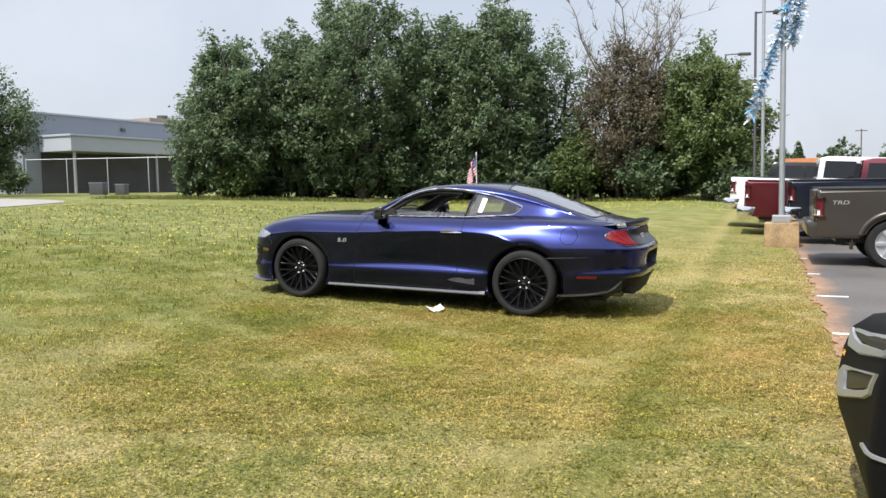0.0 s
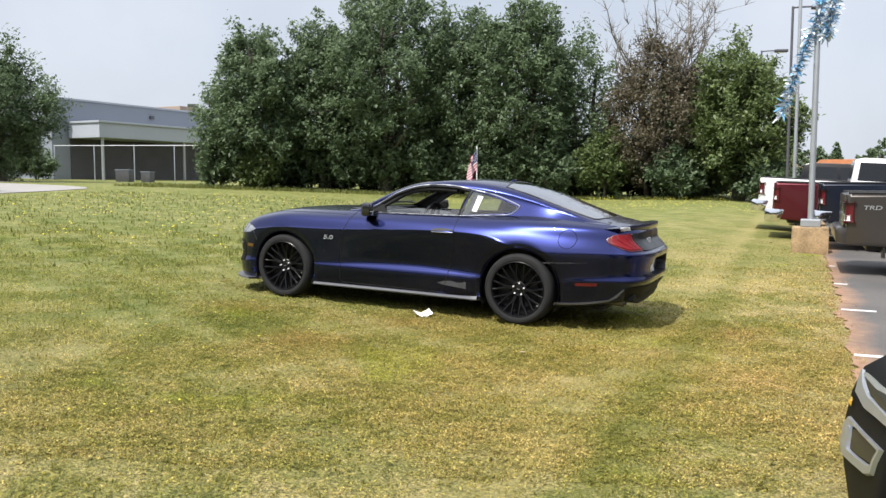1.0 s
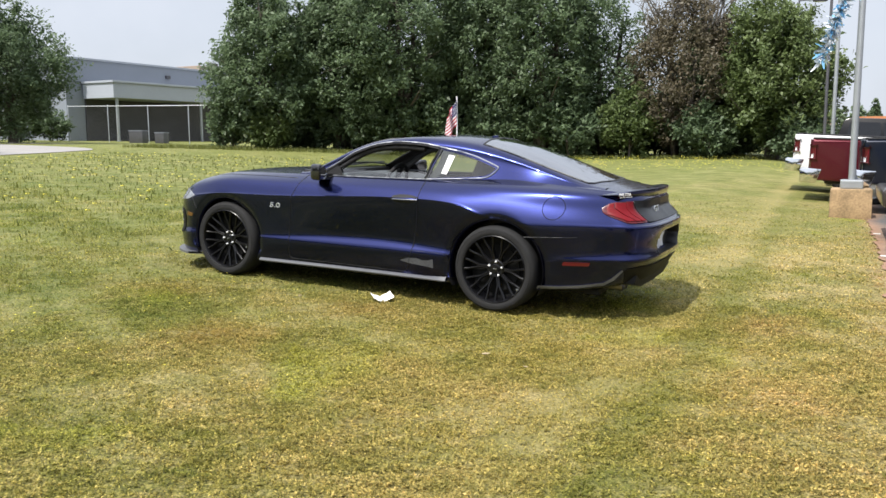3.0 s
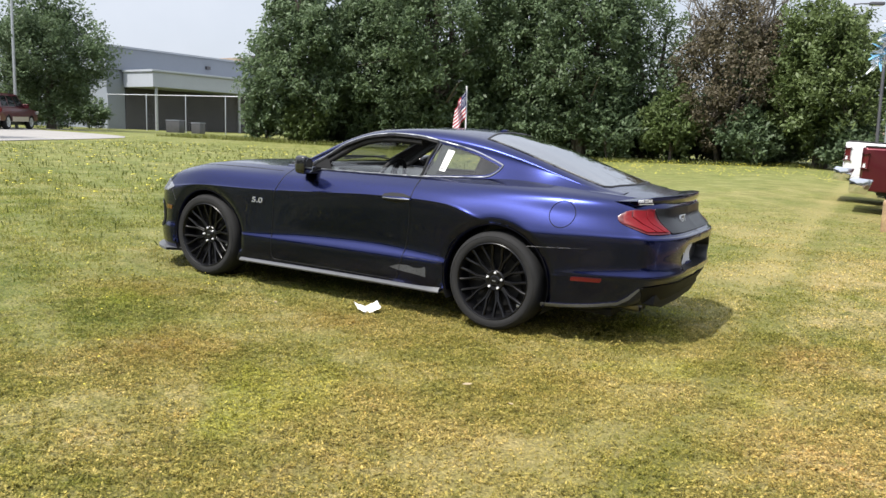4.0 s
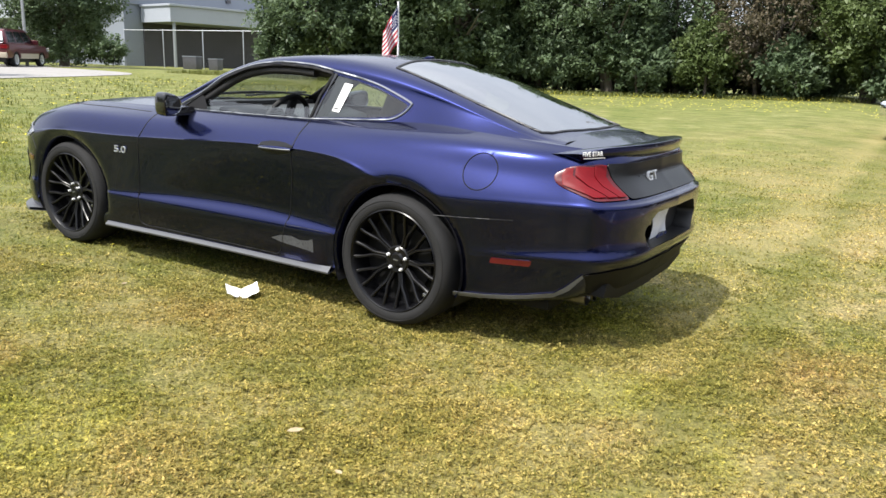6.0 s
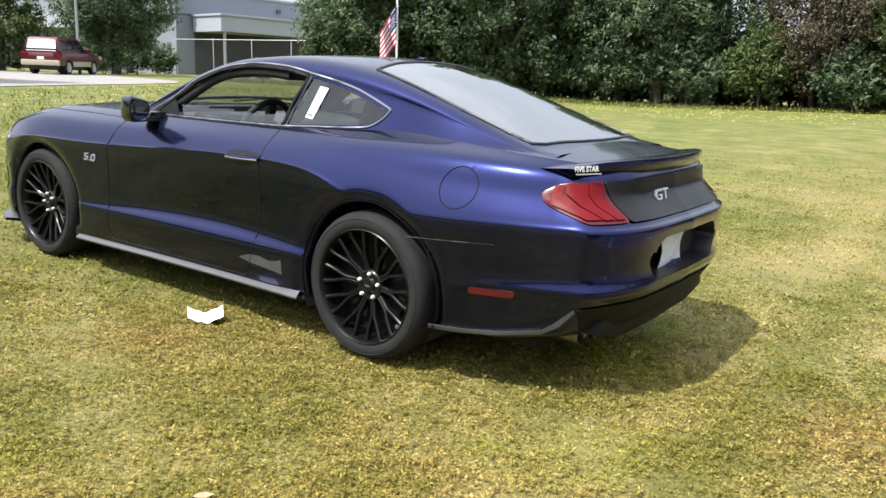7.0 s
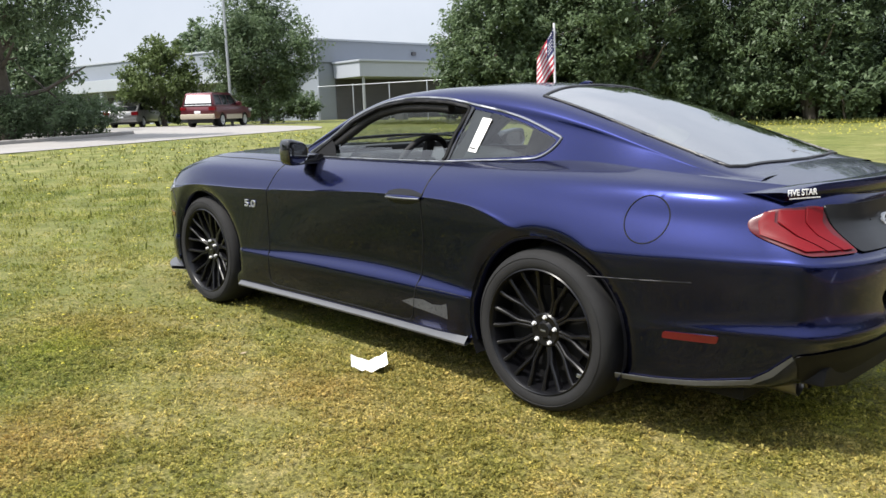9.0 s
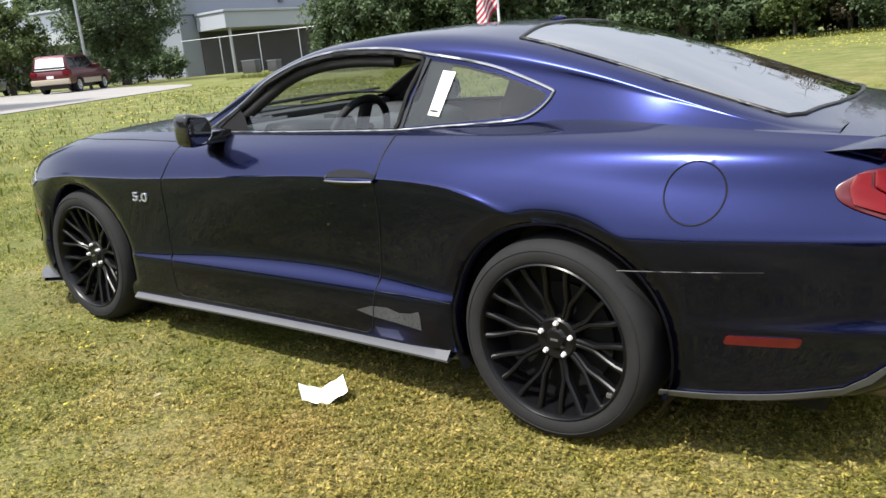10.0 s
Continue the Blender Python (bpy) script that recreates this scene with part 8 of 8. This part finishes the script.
for x, y, h in ((96, 190, 13), (120, 190, 16)):
    t = thing("utility_pole", (x, y, ground_at(x, y)), "distant wooden utility pole with a crossbar", "utility pole", "utility poles")
    bm = bmesh.new()
    tube_path(bm, [(0, 0, 0), (0, 0, h)], 0.14, 8)
    part("pole", bm, M["bark"], t, smooth=60)
    bm = bmesh.new()
    box(bm, (-1.4, -0.07, h - 0.5), (1.4, 0.07, h - 0.32), 0.01)
    part("crossbar", bm, M["bark"], t)

# ---- grass blades, weeds and flowers: stuff on the lawn ----
def inside_lawn(x, y, margin=0.0):
    d = (x - EDGE_AT[0]) * EDGE_ON.y - (y - EDGE_AT[1]) * EDGE_ON.x
    return d < -margin


def blades(name, xs, ys, height, width, seed, material, label, lean=0.7):
    """One bent blade, two faces, at every place given."""
    rng = np.random.default_rng(seed)
    n = len(xs)
    z = turf(xs, ys)
    a = rng.random(n) * 2 * math.pi
    h = height * (0.45 + 0.9 * rng.random(n))
    tilt = lean * rng.random(n)
    dx, dy = np.cos(a), np.sin(a)
    wx, wy = -dy * width, dx * width
    base = np.stack([xs, ys, z - 0.004], 1)
    side = np.stack([wx, wy, np.zeros(n)], 1) * (0.6 + 0.8 * rng.random(n))[:, None]
    mid = base + np.stack([dx * h * tilt * 0.35, dy * h * tilt * 0.35, h * np.maximum(0.4, 0.7 - 0.15 * tilt)], 1)
    tip = base + np.stack([dx * h * tilt, dy * h * tilt, h * np.maximum(0.35, 1 - 0.35 * tilt)], 1)
    v = np.stack([base - side, base + side, mid + side * 0.8, mid - side * 0.8, tip], 1).reshape(-1, 3)
    me = bpy.data.meshes.new(name)
    me.vertices.add(n * 5)
    me.vertices.foreach_set("co", v.astype(np.float32).ravel())
    k = np.arange(n)[:, None] * 5
    quad, tri = k + np.array([[0, 1, 2, 3]]), k + np.array([[3, 2, 4]])
    loops = np.concatenate([quad, tri], 1).astype(np.int32).ravel()
    me.loops.add(len(loops))
    me.loops.foreach_set("vertex_index", loops)
    me.polygons.add(2 * n)
    st = (np.arange(n)[:, None] * 7 + np.array([[0, 4]])).astype(np.int32).ravel()
    me.polygons.foreach_set("loop_start", st)
    me.update(calc_edges=True)
    me.materials.append(material)
    ob = new(name, me)
    return tagged(ob, label, "grass", kind="stuff")


def scatter(seed, n, x0, x1, y0, y1, clump=0.0, keep=None):
    rng = np.random.default_rng(seed)
    x, y = x0 + (x1 - x0) * rng.random(n), y0 + (y1 - y0) * rng.random(n)
    if clump:
        cell = np.sin(x * 3.1 + 1.7 * np.sin(y * 2.3)) + np.sin(y * 3.7 + 1.3 * np.sin(x * 2.9)) + 0.8 * np.sin(x * 9.1 + y * 7.7) + 0.8 * np.sin(y * 10.3 - x * 6.1)
        fine = np.sin(x * 71 + 2.6 * np.sin(y * 23 + 5 * np.sin(x * 2.1))) * np.sin(y * 67 + 2.6 * np.sin(x * 27 + 5 * np.sin(y * 1.7)))
        ok = rng.random(n) < np.clip(0.55 + clump * cell + 0.55 * fine, 0.05, 1)
        x, y = x[ok], y[ok]
    ok = inside_lawn(x, y, 0.10 - 0.30 * rng.random(len(x)) ** 3)
    if keep is not None:
        ok &= rng.random(len(x)) < keep(x, y)
    return x[ok], y[ok]


near = lambda x, y: np.clip((x + 0.62 * y + 0.9) / 1.6, 0, 1) * np.clip((y - 2.0) / 1.4, 0, 1)     # thins out beyond the view
def leaflets(name, xs, ys, size, rise, seed, label):
    """Small matted leaves at every place given, heaped on the clumps and lying low in the hollows."""
    rng = np.random.default_rng(seed)
    n = len(xs)
    heap = np.clip(0.55 - np.abs(value_noise(xs * 9.0, ys * 12.0, 1)) + 0.35 * value_noise(xs * 21, ys * 23, 9), 0.0, 1.0)
    p = np.stack([xs, ys, turf(xs, ys) + 0.002 + rise * rng.random(n) * (0.25 + 1.1 * heap)], 1)
    nrm = rng.normal(size=(n, 3)) * 0.55 + np.array((0, 0, 1.0))
    nrm /= np.linalg.norm(nrm, axis=1)[:, None]
    a = np.cross(nrm, rng.normal(size=(n, 3)))
    a /= np.linalg.norm(a, axis=1)[:, None]
    b = np.cross(nrm, a)
    s = size * (0.6 + 0.9 * rng.random(n))[:, None]
    v = np.stack([p - a * s, p - b * s * 0.45, p + a * s - nrm * s * 0.15, p + b * s * 0.45], 1).reshape(-1, 3)
    ob = quads(name, v, np.arange(n * 4).reshape(-1, 4), M["blade"], None)
    return tagged(ob, label, "grass", kind="stuff")


leaflets("lawn_grass", *scatter(11, 620000, -2.4, 3.7, 4.6, 9.2, 0.20, near), 0.0074, 0.028, 12, "short matted grass and weeds beside the coupe")
leaflets("lawn_grass", *scatter(13, 240000, -7.0, 6.0, 3.0, 14.0, 0.30, near), 0.0105, 0.032, 14, "short matted grass and weeds on the lawn")
blades("lawn_grass", *scatter(1, 260000, -6.4, 5.0, 2.6, 9.6, 0.16, near), 0.019, 0.0030, 1, M["blade"], "short mown grass blades on the near lawn", 2.2)
blades("lawn_grass", *scatter(2, 200000, -10.5, 9.0, 9.0, 21.0, 0.16, lambda x, y: np.clip((21.0 - y) / 7.0, 0.0, 1.0)), 0.024, 0.0075, 2, M["blade"], "short mown grass blades on the middle lawn", 2.4)
blades("lawn_grass", *scatter(3, 40000, -19.0, 13.0, 17.0, 40.0, 0.35, lambda x, y: np.clip((-2.0 - x) / 6.0, 0.0, 1.0)), 0.030, 0.009, 3, M["blade"], "grass blades on the far lawn", 2.4)
# small darker tufts all over the near lawn
def tufts(seed, n, per, spread, *area):
    cx, cy = scatter(seed, n, *area)
    rng = np.random.default_rng(seed + 500)
    x = np.repeat(cx, per) + rng.normal(size=len(cx) * per) * spread
    y = np.repeat(cy, per) + rng.normal(size=len(cx) * per) * spread
    ok = inside_lawn(x, y, 0.0)
    return x[ok], y[ok]


blades("grass_tufts", *tufts(21, 4500, 12, 0.018, -4.5, 5.0, 3.0, 11.0, 0.5), 0.030, 0.0032, 21, M["tuft"], "small thicker tufts in the lawn", 2.0)
# taller tufts to the left, where the mower missed
left = lambda x, y: (x < -1.6 - 0.12 * y)
blades("tall_grass", *scatter(4, 52000, -9.0, -1.5, 4.0, 17.0, 0.45, left), 0.050, 0.0042, 4, M["blade"], "taller unmown grass tufts", 1.5)
blades("tall_weeds", *scatter(5, 30000, -18.0, 13.5, 41.5, 46.0, 0.3), 0.18, 0.012, 5, M["weed"], "tall weeds at the foot of the trees", 0.6)
blades("weeds", *scatter(6, 15000, -15.0, -1.0, 11.0, 34.0, 0.5), 0.085, 0.010, 6, M["weed"], "weeds scattered on the far lawn", 1.4)


def flowers(name, xs, ys, lift, r, seed, label):
    rng = np.random.default_rng(seed)
    n = len(xs)
    z = land(xs, ys) + lift * (0.6 + 0.6 * rng.random(n))
    rr = r * (0.7 + 0.6 * rng.random(n))
    p = np.stack([xs, ys, z], 1)
    v = []
    for k in range(6):
        a = k * math.pi / 3
        v.append(p + np.stack([rr * math.cos(a), rr * math.sin(a) * 0.9, rr * 0.35 * math.cos(2 * a + 1)], 1))
    v = np.stack(v, 1).reshape(-1, 3)
    ob = quads(name, v, np.arange(n * 6).reshape(-1, 6), M["flower"], None)
    return tagged(ob, label, "flowers", kind="stuff")


flowers("yellow_flowers", *scatter(7, 900, -14.0, -1.0, 13.0, 33.0, 0.45, lambda x, y: x < -0.2 * y + 1.0), 0.13, 0.030, 7, "small yellow flowers scattered in the grass")
flowers("yellow_flowers", *scatter(8, 1300, -2.0, 12.0, 29.0, 41.0, 0.45), 0.16, 0.026, 8, "yellow flowers in the weeds below the trees")
flowers("yellow_flowers", *scatter(9, 500, -5.0, -1.0, 5.0, 14.0, 0.45), 0.06, 0.009, 9, "tiny yellow flowers in the lawn")
